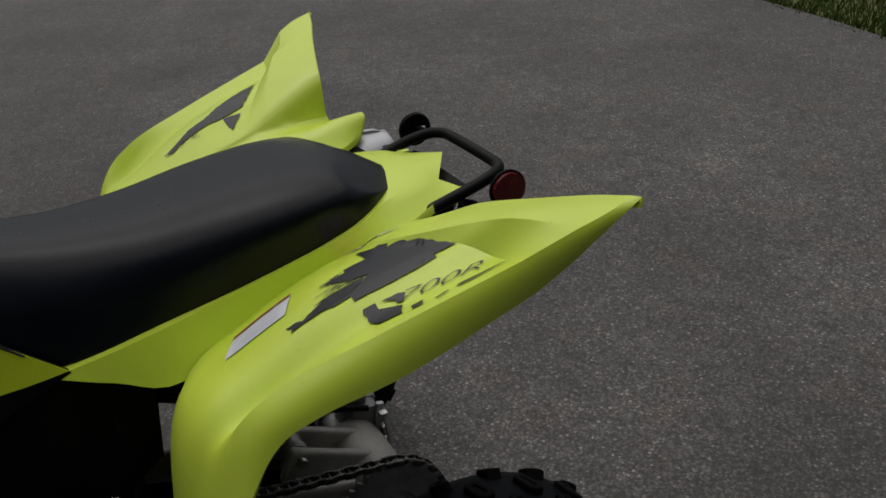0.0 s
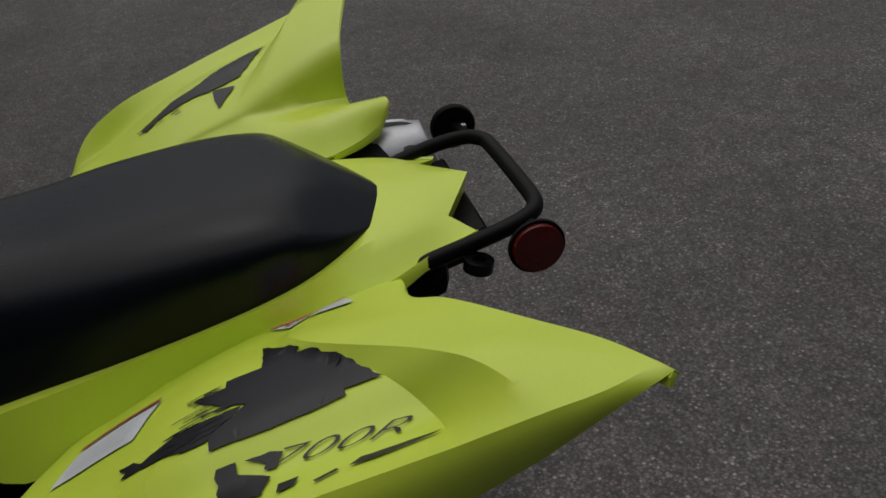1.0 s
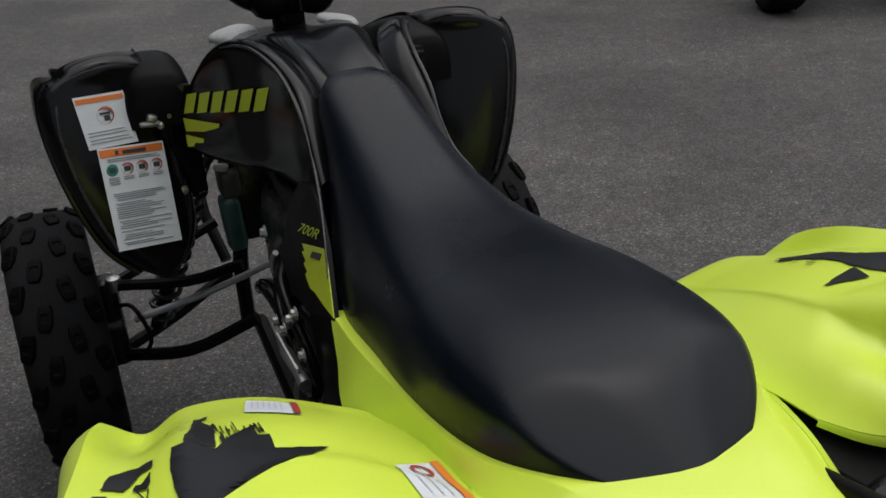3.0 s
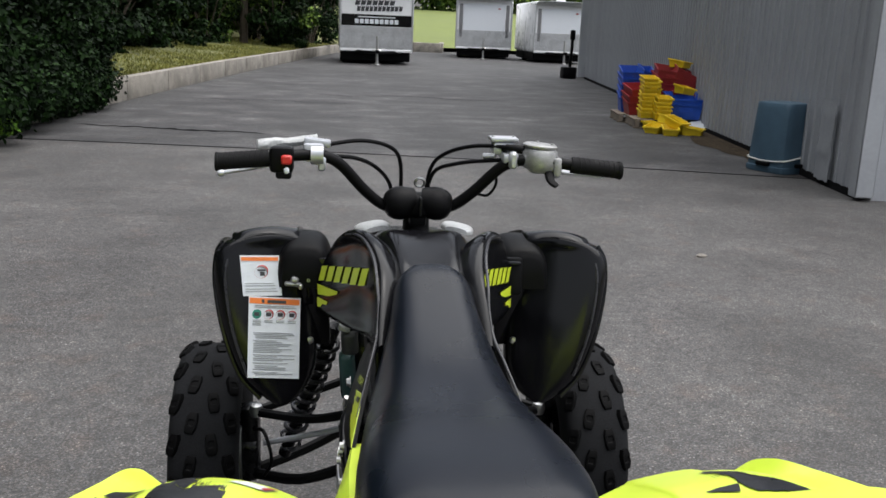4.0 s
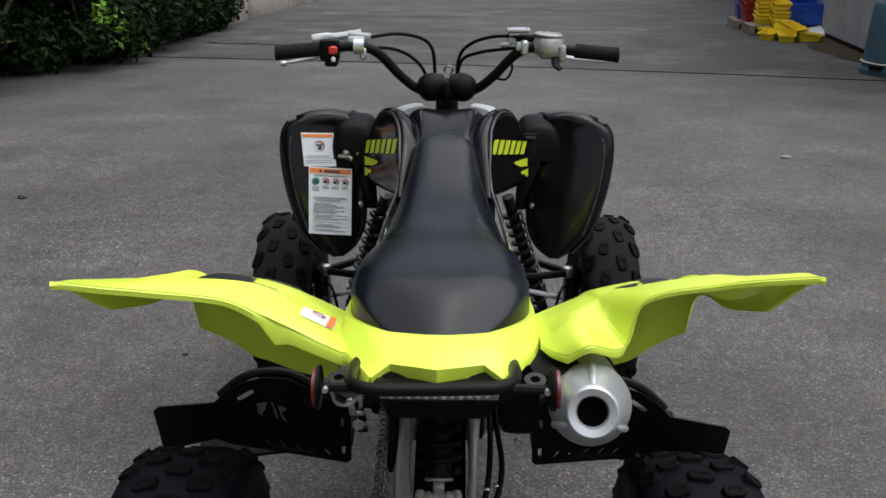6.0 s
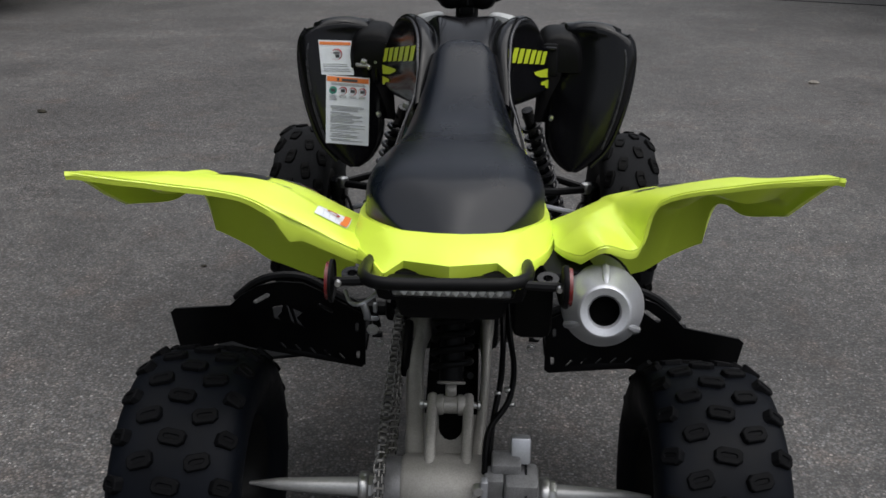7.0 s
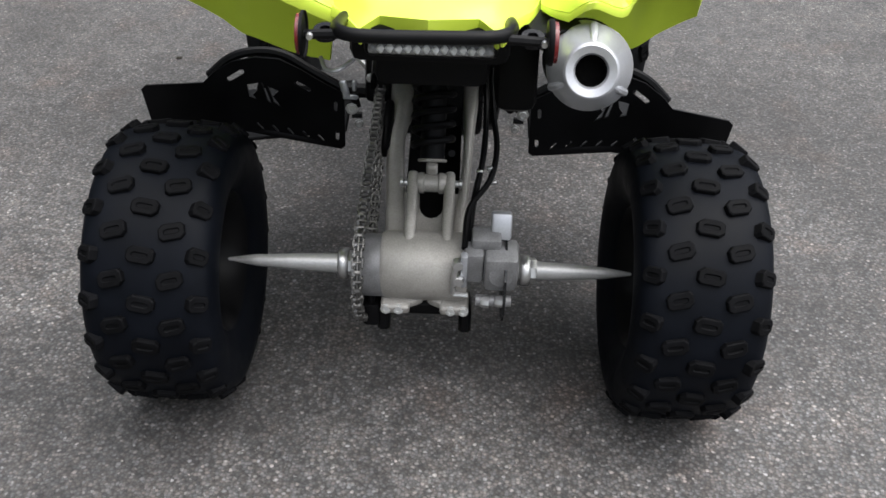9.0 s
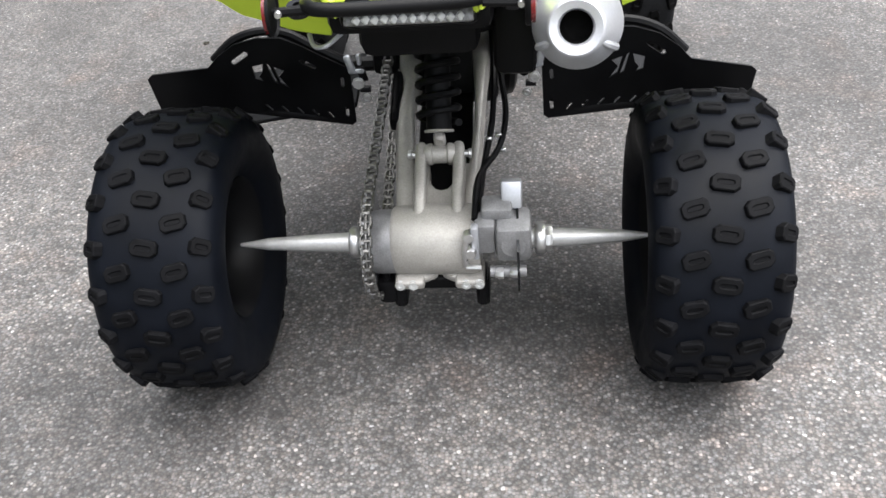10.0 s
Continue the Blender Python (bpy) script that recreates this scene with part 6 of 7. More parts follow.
    bar3("brake_line", [(s * 0.36, 1.24, 0.33), (s * 0.33, 1.16, 0.36), (s * 0.31, 1.13, 0.30), (s * 0.33, 1.15, 0.25)], 0.0045, BLACK)
part("radiator", join(moved(box(0.26, 0.045, 0.24, 0.01, 2), 0, 1.08, 0.62, -12)), ENGINE, atv, "dark radiator behind the front arms")
bottle = part("coolant_bottle", moved(box(0.036, 0.045, 0.108, 0.012, 3), -0.136, 1.010, 0.563, 4, -4, 0), COOLANT, atv, "coolant bottle with blue-green fluid")
part("bottle_top", moved(box(0.038, 0.047, 0.056, 0.012, 3), -0.133, 1.012, 0.640, 4, -4, 0), BOTTLE, bottle, "clouded empty top of the bottle")
# small pale block imitates the white highlight at the bottle's neck
part("bottle_highlight", moved(box(0.026, 0.012, 0.014, 0.004, 2), -0.146, 0.992, 0.676, 0, 14, 0), FROST, bottle, "pale piece painted in as the highlight at the bottle's neck")
part("bottle_cap", moved(lathe([(0, 0), (0.014, 0), (0.014, 0.014), (0, 0.016)], 14, "z"), -0.132, 1.014, 0.666), BLACK, bottle)
part("front_bumper", tube([(-0.10, 1.40, 0.30), (-0.12, 1.50, 0.42), (-0.07, 1.52, 0.52), (0.07, 1.52, 0.52), (0.12, 1.50, 0.42), (0.10, 1.40, 0.30)], 0.013, 10), POWDER, atv)
part("nose_cowl", ring_loft([(1.03, 0.15, 0.72, 0.89, 0), (1.15, 0.14, 0.70, 0.87, 0), (1.30, 0.11, 0.66, 0.80, 0), (1.42, 0.07, 0.62, 0.72, 0)]), BLACKGLOSS, atv, "gloss black front cowl")
link = part("shift_linkage", tube([(-0.154, 0.642, 0.520), (-0.153, 0.605, 0.510), (-0.149, 0.575, 0.500), (-0.147, 0.548, 0.492)], [0.007, 0.010, 0.009, 0.011], 10), STEEL, atv, "bright shift linkage")
part("linkage_rod", tube([(-0.158, 0.640, 0.532), (-0.156, 0.600, 0.523), (-0.152, 0.560, 0.512)], 0.004, 8), STEEL, link)
for p in ((-0.150, 0.535, 0.619), (-0.152, 0.560, 0.598), (-0.154, 0.600, 0.560), (-0.152, 0.655, 0.545), (-0.150, 0.520, 0.560)):
    part("bolt", moved(bolt(0.007, 0.008, "x"), *p, 0, 0, 180), STEEL, link)
part("hose", tube([(-0.128, 0.640, 0.66), (-0.146, 0.620, 0.63), (-0.148, 0.575, 0.60), (-0.140, 0.540, 0.56), (-0.130, 0.53, 0.50)], 0.010, 10), BLACKGLOSS, atv, "black engine hose")
part("hose", tube([(-0.120, 0.700, 0.64), (-0.140, 0.680, 0.58), (-0.146, 0.640, 0.55), (-0.140, 0.61, 0.50)], 0.008, 10), BLACKGLOSS, atv)
part("side_case", moved(lathe([(0, 0), (0.050, 0), (0.050, 0.012), (0.040, 0.020), (0.0, 0.022)], 24, "x"), -0.124, 0.605, 0.490, 0, 0, 180), ENGINE, eng, "dark disc cover on the engine")
part("engine_shroud", join(moved(box(0.232, 0.30, 0.20, 0.05, 3), 0, 0.745, 0.610, -8), moved(box(0.222, 0.24, 0.22, 0.05, 3), 0, 0.760, 0.440, -4), moved(lathe([(0, 0), (0.058, 0), (0.060, 0.014), (0.046, 0.026), (0.0, 0.028)], 24, "x"), -0.108, 0.700, 0.600, 0, 0, 180)), ENGINE, eng, "dark castings at the engine's side")
part("hose_clamp", tube([(-0.146, 0.668, 0.622), (-0.148, 0.655, 0.645), (-0.145, 0.640, 0.664)], 0.0045, 8), STEEL, eng, "bright hose clamp")
part("hose_clamp", moved(lathe([(0.013, -0.005), (0.016, -0.005), (0.016, 0.005), (0.013, 0.005)], 16, "y", close=True), -0.140, 0.610, 0.565, 30), STEEL, eng, "bright hose clamp")
part("coolant_hose", tube([(-0.118, 0.86, 0.50), (-0.142, 0.80, 0.53), (-0.146, 0.74, 0.56), (-0.138, 0.68, 0.545), (-0.132, 0.62, 0.50)], 0.012, 10), BLACKGLOSS, eng, "black coolant hose")
for p in ((-0.146, 0.770, 0.545), (-0.140, 0.690, 0.470), (-0.136, 0.735, 0.655)):
    part("bolt", moved(bolt(0.008, 0.008, "x"), *p, 0, 0, 180), STEEL, eng)
part("shift_lever", tube([(-0.13, 0.56, 0.34), (-0.16, 0.64, 0.33), (-0.20, 0.70, 0.34)], 0.007, 8), STEEL, atv, "bright shift lever")
part("header_pipe", tube([(0.03, 0.80, 0.56), (0.10, 0.88, 0.50), (0.15, 0.78, 0.44), (0.18, 0.55, 0.47), (0.235, 0.38, 0.508), (0.255, 0.32, 0.532)], 0.021, 12), CASTDARK, atv, "dark exhaust pipe")

# ---------------------------------------------------------------- parked black quad beside the drive
parked = thing("parked_quad_bike", "black quad bike parked at the side of the yard", "quad bike")
for s in (-1, 1):
    for name, y, R, W, z, rim in (("rear_wheel", 0.0, 0.250, 0.212, 0.243, 0.116), ("front_wheel", 1.28, 0.272, 0.158, 0.266, 0.130)):
        w = part(name, lathe([(rim + 0.010, -W * 0.36), (rim - 0.014, -W * 0.1), (rim - 0.014, W * 0.1), (rim + 0.010, W * 0.36), (rim - 0.02, W * 0.1), (rim - 0.02, -W * 0.1)], 32, "x", close=True), POWDER, parked)
        w.location = (s * 0.44, y, z)
        part("tyre", tyre_mesh(R, W, rim, z - 0.001), DUSTY, w)
        for n, (bx, lean, wide) in enumerate(REAR_ROWS if y == 0 else FRONT_ROWS):
            for i in range(16):
                part("tread_block", None, None, w, data=BLOCKS[(name, n, s)]).matrix_basis = pose(0, 0, 0, 22.5 * (i + 0.5 * (n % 2)))
    part("rear_fender", shell(FGRID[:, ::-1], 0.006) if s < 0 else mirrored(shell(FGRID[:, ::-1], 0.006)), BLACKGLOSS, parked)
    part("front_fender", shell(FFG, 0.004) if s < 0 else mirrored(shell(FFG, 0.004)), BLACKGLOSS, parked)
    part("lower_arm", tube([(s * 0.105, 1.08, 0.230), (s * 0.24, 1.14, 0.222), (s * 0.40, 1.27, 0.220)], 0.0135), STEEL, parked)
    part("nerf_bar", tube([(s * 0.15, 0.32, 0.36), (s * 0.42, 0.34, 0.34), (s * 0.46, 0.50, 0.33), (s * 0.42, 0.82, 0.33), (s * 0.15, 0.90, 0.30)], 0.014), STEEL, parked)
part("seat", (seat_v, seat_f), VINYL, parked, sharp=60)
part("tail_cover", shell(tg, 0.004), BLACKGLOSS, parked)
part("tank_cover", ring_loft(TANK, 21, 0.42, 0.45), BLACKGLOSS, parked)
part("engine", join(moved(box(0.22, 0.62, 0.34, 0.05, 2), 0, 0.62, 0.40), moved(box(0.16, 0.30, 0.20, 0.04, 2), 0, 0.62, 0.62)), ENGINE, parked)
part("rear_axle", moved(lathe([(0, -0.36), (0.018, -0.36), (0.018, 0.36), (0, 0.36)], 16, "x"), 0, 0, 0.247), STEEL, parked)
part("swingarm", moved(box(0.12, 0.5, 0.07, 0.02, 2), 0, 0.22, 0.30, 14), CASTDARK, parked)
part("handlebar", tube(bent(-1) + list(reversed(bent(1)))[1:], 0.0115, 12, 5), POWDER, parked)
parked.matrix_basis = pose(4.05, 3.52, 0, 0, 0, -22)

# ---------------------------------------------------------------- enclosed trailers at the end of the drive
def trailer(x, y, w, h, turn, banner):
    t = thing("trailer", "white enclosed cargo trailer with banner and tread plate nose" if banner else "white enclosed cargo trailer with tread plate nose", "trailer", pose(x, y, 0, 0, 0, turn), group="parked trailers")
    L = 5.2
    body = part("body", moved(box(w, L, h - 0.42, 0.10, 3), 0, L / 2, 0.42 + (h - 0.42) / 2), WHITEPAINT, t)
    part("roof_cap", moved(ring_loft([(0.0, w * 0.49, 0, 0.10, 0), (0.15, w * 0.5, 0, 0.16, 0), (L, w * 0.5, 0, 0.16, 0)], 15, 0.3, 0.6), 0, -0.02, h - 0.06), WHITEPAINT, t)
    part("nose_plate", moved(box(w * 0.97, 0.03, 0.80, 0.006), 0, -0.012, 0.86), DIAMOND, t, "silver tread plate")
    for s in (-1, 1):
        part("corner_post", moved(box(0.07, 0.05, h - 0.6, 0.015), s * (w / 2 - 0.04), -0.012, 0.46 + (h - 0.6) / 2), DIAMOND, t)
        w2 = part("wheel", moved(lathe([(0.16, -0.10), (0.30, -0.10), (0.33, -0.07), (0.33, 0.07), (0.30, 0.10), (0.16, 0.10)], 28, "x"), s * (w / 2 - 0.16), 3.0, 0.33), RUBBER, t)
        part("rim", moved(lathe([(0, -0.06), (0.16, -0.08), (0.17, 0.08), (0, 0.06)], 20, "x"), s * (w / 2 - 0.16), 3.0, 0.33), WHITEPAINT, w2)
        part("beam", tube([(s * w * 0.34, 0.3, 0.42), (s * 0.05, -0.95, 0.42)], 0.05, 8, 1), BLACK, t)
    part("axle_skirt", moved(box(w * 0.94, L * 0.9, 0.34, 0.03), 0, L / 2, 0.27), BLACK, t)
    part("nose_trim", moved(box(w * 0.98, 0.05, 0.10, 0.02), 0, -0.016, 0.47), WHITEPAINT, t)
    part("jack", join(moved(lathe([(0, -0.38), (0.05, -0.38), (0.04, 0.02), (0.04, 0.55), (0, 0.56)], 12, "z"), 0, -0.85, 0.40), moved(box(0.20, 0.12, 0.03, 0.01), 0, -0.85, 0.02), moved(box(0.32, 0.25, 0.12, 0.03), 0, -0.75, 0.46)), STEEL, t, "silver tongue jack")
    part("coupler", moved(box(0.12, 0.35, 0.12, 0.03, 2), 0, -1.05, 0.45), BLACK, t)
    if banner:
        for z, hh in ((2.36, 0.30), (1.46, 0.38)):
            bd = part("banner_band", moved(box(w * 0.95, 0.02, hh, 0.003), 0, -0.006, z), BLACKGLOSS, t, "black banner band with pale bars")
            for i in range(3 if z > h * 0.6 else 9):
                step = w * 0.6 / (3 if z > h * 0.6 else 9)
                part("banner_bar", moved(box(step * 0.78, 0.006, hh * (0.45 if z > h * 0.6 else 0.38), 0.002), -w * 0.3 + step * (i + 0.5), -0.020, z - hh * 0.1), LABEL, bd)
            if z < h * 0.6:
                part("banner_bar", moved(box(w * 0.50, 0.006, hh * 0.10, 0.002), 0, -0.020, z + hh * 0.28), PALEINK, bd)
        for z, n, ww, x0 in ((2.02, 7, w * 0.54, -0.06), (1.82, 11, w * 0.62, 0.10)):
            for i in range(n):
                q = [(0, 0), (ww / n * 0.78, 0.01), (ww / n * 0.98, 0.17), (ww / n * 0.55, 0.15), (ww / n * 0.18, 0.18)]
                part("banner_mark", moved(plate(q, 0.006), x0 - ww / 2 + ww / n * i, -0.014, z - h * 0.03 + 0.004 * i), INK, body)
    else:
        part("front_panel", moved(box(w * 0.74, 0.03, h * 0.55, 0.01), 0, -0.010, h * 0.63), LABEL, t, "plain white nose panel")
        for s in (-1, 1):
            part("side_strip", moved(box(w * 0.06, 0.03, h * 0.55, 0.01), s * w * 0.41, -0.012, h * 0.63), CASTDARK, t)
        part("marker_light", moved(box(0.10, 0.03, 0.06, 0.01), w * 0.26, -0.035, h * 0.84), REDINK, t)
        part("roof_vent", moved(box(0.36, 0.36, 0.14, 0.04, 2), 0, 0.6, h + 0.12), WHITEPAINT, t)
    return t


trailer(1.27, 31.5, 2.52, 2.58, 0, True)
trailer(6.62, 42.0, 2.58, 2.66, -8, False)
trailer(9.52, 39.0, 2.40, 2.50, -2, False)

# post with a weighted foot at the shed's far corner
post = thing("sign_post", "black post on a heavy black foot by the shed corner", "post", pose(6.72, 26.3, 0))
part("foot", moved(box(0.42, 0.42, 0.34, 0.05, 2), 0, 0, 0.17), BLACK, post)
part("pole", tube([(0.03, 0, 0.3), (0.06, 0, 0.9), (0.05, 0, 1.35)], 0.045, 10, 2), BLACK, post)
part("head", moved(box(0.14, 0.14, 0.30, 0.04, 2), 0.06, 0, 1.25), BLACK, post)

# ---------------------------------------------------------------- storage bins piled against the shed
def tray_mesh(w, d, h, t=0.006, lip=0.012, taper=0.86):
    """An open plastic bin with a rolled lip and a scooped front."""
    hw, hd = w / 2, d / 2
    def ring(k, z, scoop=0.0):
        return [(-hw * k, -hd * k, z - scoop), (hw * k, -hd * k, z - scoop), (hw * k, hd * k, z), (-hw * k, hd * k, z)]
    sc = h * 0.28
    V = ring(taper, 0) + ring(1.0, h, sc) + ring(1.0 + 2 * lip / w, h, sc) + ring(1.0 + 2 * lip / w, h - 0.02, sc) + ring(1.0 - 2 * t / w, h, sc) + ring(taper - 2 * t / w, t)
    F = [(3, 2, 1, 0)]
    for a, b in ((0, 4), (4, 8), (8, 12), (4, 16), (16, 20)):
        F += [(a + i, a + (i + 1) % 4, b + (i + 1) % 4, b + i) for i in range(4)]
    F.append((20, 21, 22, 23))
    return np.array(V, float), F


def bins(label, material, w, d, h, places, group):
    first = None
    for x, y, z, rx, ry, rz in places:
        if first is None:
            first = thing("storage_bin", label, "storage bin", pose(x, y, z, rx, ry, rz), group=group)
            part("tub", tray_mesh(w, d, h), material, first, sharp=25)
            part("label_holder", moved(box(w * 0.4, 0.006, h * 0.18, 0.002), 0, -d / 2 * 0.95, h * 0.45, 6), material, first)
        else:
            copy_thing(first, pose(x, y, z, rx, ry, rz))


rnd = random.Random(21)
DRV = -8
stack = []
for cx, cy, n in ((4.44, 12.46, 10), (4.58, 12.20, 5), (4.58, 12.72, 9)):
    for i in range(n):
        stack.append((cx + rnd.uniform(-0.015, 0.015), cy + rnd.uniform(-0.015, 0.015), 0.14 + 0.054 * i, 0, 0, DRV + rnd.uniform(-5, 5)))
for x, y, z, rx, ry, rz in ((4.40, 11.95, 0.0, 0, 0, 30), (4.44, 11.42, 0.0, 0, 0, -15), (4.78, 11.45, 0.0, 0, 0, 60), (4.50, 11.72, 0.10, 0, 25, 20), (4.62, 11.84, 0.02, 70, 0, 40), (4.66, 11.64, 0.0, 0, 0, 10), (4.30, 11.66, 0.0, 0, 0, -40), (4.98, 12.45, 0.50, 0, 8, 10), (4.70, 12.06, 0.0, 0, 0, 70), (4.56, 11.55, 0.10, 12, 0, 35), (5.10, 13.05, 0.86, 0, 6, 35)):
    stack.append((x, y, z, rx, ry, rz))
bins("yellow plastic storage bin in a pile by the shed", BINYELLOW, 0.21, 0.28, 0.13, stack, "yellow storage bins")
bins("blue plastic storage bin by the shed", BINBLUE, 0.50, 0.44, 0.31, [(4.58, 13.50, 0.14 + 0.10 * i, 0, 0, DRV + rnd.uniform(-3, 3)) for i in range(5)] + [(5.00, 12.50, 0.14, 0, 0, -8), (5.00, 12.50, 0.21, 0, 0, -6), (4.76, 13.45, 0.50, 0, 24, 0)], "blue storage bins")
bins("dark red plastic storage bin by the shed", BINRED, 0.46, 0.40, 0.27, [(4.92, 12.98, 0.14 + 0.096 * i, 0, rnd.uniform(-6, 8), DRV + rnd.uniform(-8, 8)) for i in range(6)] + [(5.12, 12.94, 0.60, 0, 26, -4), (5.14, 12.90, 0.16, 0, 4, 3), (5.14, 12.90, 0.30, 0, 6, -3), (4.53, 13.04, 0.14, 0, -4, -4), (4.53, 13.04, 0.24, 0, -5, 0), (4.54, 13.04, 0.34, 0, -3, 3)], "red storage bins")
for x, y in ((4.64, 13.42), (4.62, 12.56), (5.04, 12.80)):
    p = thing("pallet", "weathered wooden pallet under the bins", "pallet", pose(x, y, 0, 0, 0, DRV), group="pallets")
    for i in range(5):
        part("board", moved(box(0.78, 0.11, 0.02, 0.003), 0, -0.34 + 0.17 * i, 0.125), PALLETWOOD, p)
    for i in range(3):
        part("bearer", moved(box(0.07, 0.80, 0.095, 0.004), -0.34 + 0.34 * i, 0, 0.065), PALLETWOOD, p)
        part("board", moved(box(0.78, 0.09, 0.018, 0.003), 0, -0.35 + 0.35 * i, 0.009), PALLETWOOD, p)
lid = thing("bin_lid", "pale grey plastic lid on the ground", "lid", pose(5.02, 12.02, 0.07, 10, -6, 24))
part("lid", join(box(0.62, 0.34, 0.018, 0.008, 2), moved(box(0.66, 0.38, 0.010, 0.005), 0, 0, -0.01)), LABEL, lid)

# upturned waste bin
can = thing("waste_bin", "upturned grey-blue plastic waste bin with a rope round it", "waste bin", pose(4.47, 8.24, 0, 0, 0, 24))
G = []
for z, k in ((0.0, 0.272), (0.03, 0.280), (0.06, 0.278), (0.065, 0.266), (0.20, 0.260), (0.62, 0.238), (0.688, 0.235), (0.708, 0.226), (0.712, 0.19)):
    a = np.linspace(0, 2 * np.pi, 40, endpoint=False)
    r = k / (np.abs(np.cos(a)) ** 7 + np.abs(np.sin(a)) ** 7) ** (1 / 7) * 0.93
    G.append(np.stack([r * np.cos(a), r * np.sin(a), np.full(40, z)], 1))
G = np.array(G)
V = G.reshape(-1, 3)
F = [(i * 40 + j, i * 40 + (j + 1) % 40, (i + 1) * 40 + (j + 1) % 40, (i + 1) * 40 + j) for i in range(len(G) - 1) for j in range(40)] + [tuple(range((len(G) - 1) * 40, len(G) * 40))]
part("tub", (V, F), CANBLUE, can, sharp=40)
for a in (0, 90, 180, 270):
    part("handle", moved(box(0.16, 0.05, 0.04, 0.012, 2), 0.262 * math.sin(radians(a)), -0.262 * math.cos(radians(a)), 0.085, 0, 0, a), BLACK, can)
rp = [(0.274 * 0.93 * math.cos(t) / (abs(math.cos(t)) ** 7 + abs(math.sin(t)) ** 7) ** (1 / 7), 0.274 * 0.93 * math.sin(t) / (abs(math.cos(t)) ** 7 + abs(math.sin(t)) ** 7) ** (1 / 7), 0.145 + 0.03 * math.sin(t * 1.5)) for t in np.linspace(0, 6.1, 40)]
part("rope", tube(rp, 0.009, 6, 1), ROPE, can, "pale rope")

# stones and leaves lying on the asphalt
for x, y, r in ((2.10, 4.42, 0.035), (-2.24, 3.33, 0.03), (-0.86, 1.45, 0.012), (-1.2, 0.4, 0.010), (1.45, 1.1, 0.012)):
    st = thing("stone", "small pale stone lying on the asphalt", "stone", pose(x, y, 0.0, 0, 0, rnd.uniform(0, 360)), group="loose stones")
    q = lathe([(0.0, 0.0), (r * 0.8, 0.002), (r, r * 0.25), (r * 0.7, r * 0.5), (0.0, r * 0.6)], 9, "z")
    V = np.array(q[0]) * (1.0, 0.55, 1.0) * (1 + 0.2 * np.array([[noise.noise(Vector(v) * 60)] for v in q[0]]))
    part("stone_body", (V, q[1]), CONCRETE if x > 0 else SOIL, st)

# ---------------------------------------------------------------- leaves, shrubs, trees, grass
rng = np.random.default_rng(7)


def leaves(centres, radii, count, size, flat=0.75, hang=0.3, shell_bias=0.45):
    """Many single folded leaves in and about ellipsoids."""
    k = rng.integers(0, len(centres), count)
    d = rng.normal(size=(count, 3))
    d /= np.linalg.norm(d, axis=1)[:, None]
    rad = rng.random(count) ** shell_bias * (1 + 0.12 * rng.normal(size=count))
    C, R = np.asarray(centres)[k], np.asarray(radii)[k]
    p = C + d * R * rad[:, None]
    n = d * flat + rng.normal(size=(count, 3)) * 0.55 + (0, 0, 0.5)
    n /= np.linalg.norm(n, axis=1)[:, None]
    t = np.cross(n, rng.normal(size=(count, 3)))
    t /= np.linalg.norm(t, axis=1)[:, None]
    t = t - (0, 0, hang) * rng.random((count, 1))
    t /= np.linalg.norm(t, axis=1)[:, None]
    b = np.cross(n, t)
    s = size * (0.55 + 0.9 * rng.random(count))[:, None]
    V = np.stack([p - t * s, p + b * s * 0.52 + n * s * 0.18, p + t * s, p - b * s * 0.52 + n * s * 0.18], 1)
    return V.reshape(-1, 3), count


def leaf_part(name, V, count, material, parent=None, label=""):
    """All the leaves as one mesh, two faces to a leaf."""
    me = bpy.data.meshes.new(name)
    idx = np.arange(count)[:, None] * 4
    F = np.concatenate([idx + (0, 1, 2), idx + (0, 2, 3)], 1).reshape(-1, 3)
    me.vertices.add(len(V))
    me.vertices.foreach_set("co", np.asarray(V, np.float32).ravel())
    me.loops.add(F.size)
    me.loops.foreach_set("vertex_index", F.astype(np.int32).ravel())
    me.polygons.add(len(F))
    me.polygons.foreach_set("loop_start", np.arange(0, F.size, 3, dtype=np.int32))
    me.update(calc_edges=True)
    me.materials.append(material)
    ob = new(name, me)
    if parent:
        ob.parent = parent
    if label:
        ob["label"] = label
    return ob


def limbs(x, y, z0, height, spread, count, r, seed, sag=0.2):
    rnd = random.Random(seed)
    some = []
    for i in range(count):
        a = 2 * math.pi * (i + rnd.random() * 0.6) / count
        q = spread * rnd.uniform(0.6, 1.0)
        h = height * rnd.uniform(0.6, 1.0)
        pts = [(x + rnd.uniform(-0.05, 0.05), y, z0), (x + 0.3 * q * math.cos(a), y + 0.3 * q * math.sin(a), z0 + h * 0.45), (x + 0.75 * q * math.cos(a), y + 0.75 * q * math.sin(a), z0 + h * 0.85), (x + q * math.cos(a), y + q * math.sin(a), z0 + h * (1 - sag * 0.5))]
        some.append(tube(pts, [r, r * 0.7, r * 0.4, r * 0.12], 6, 3))
    return some


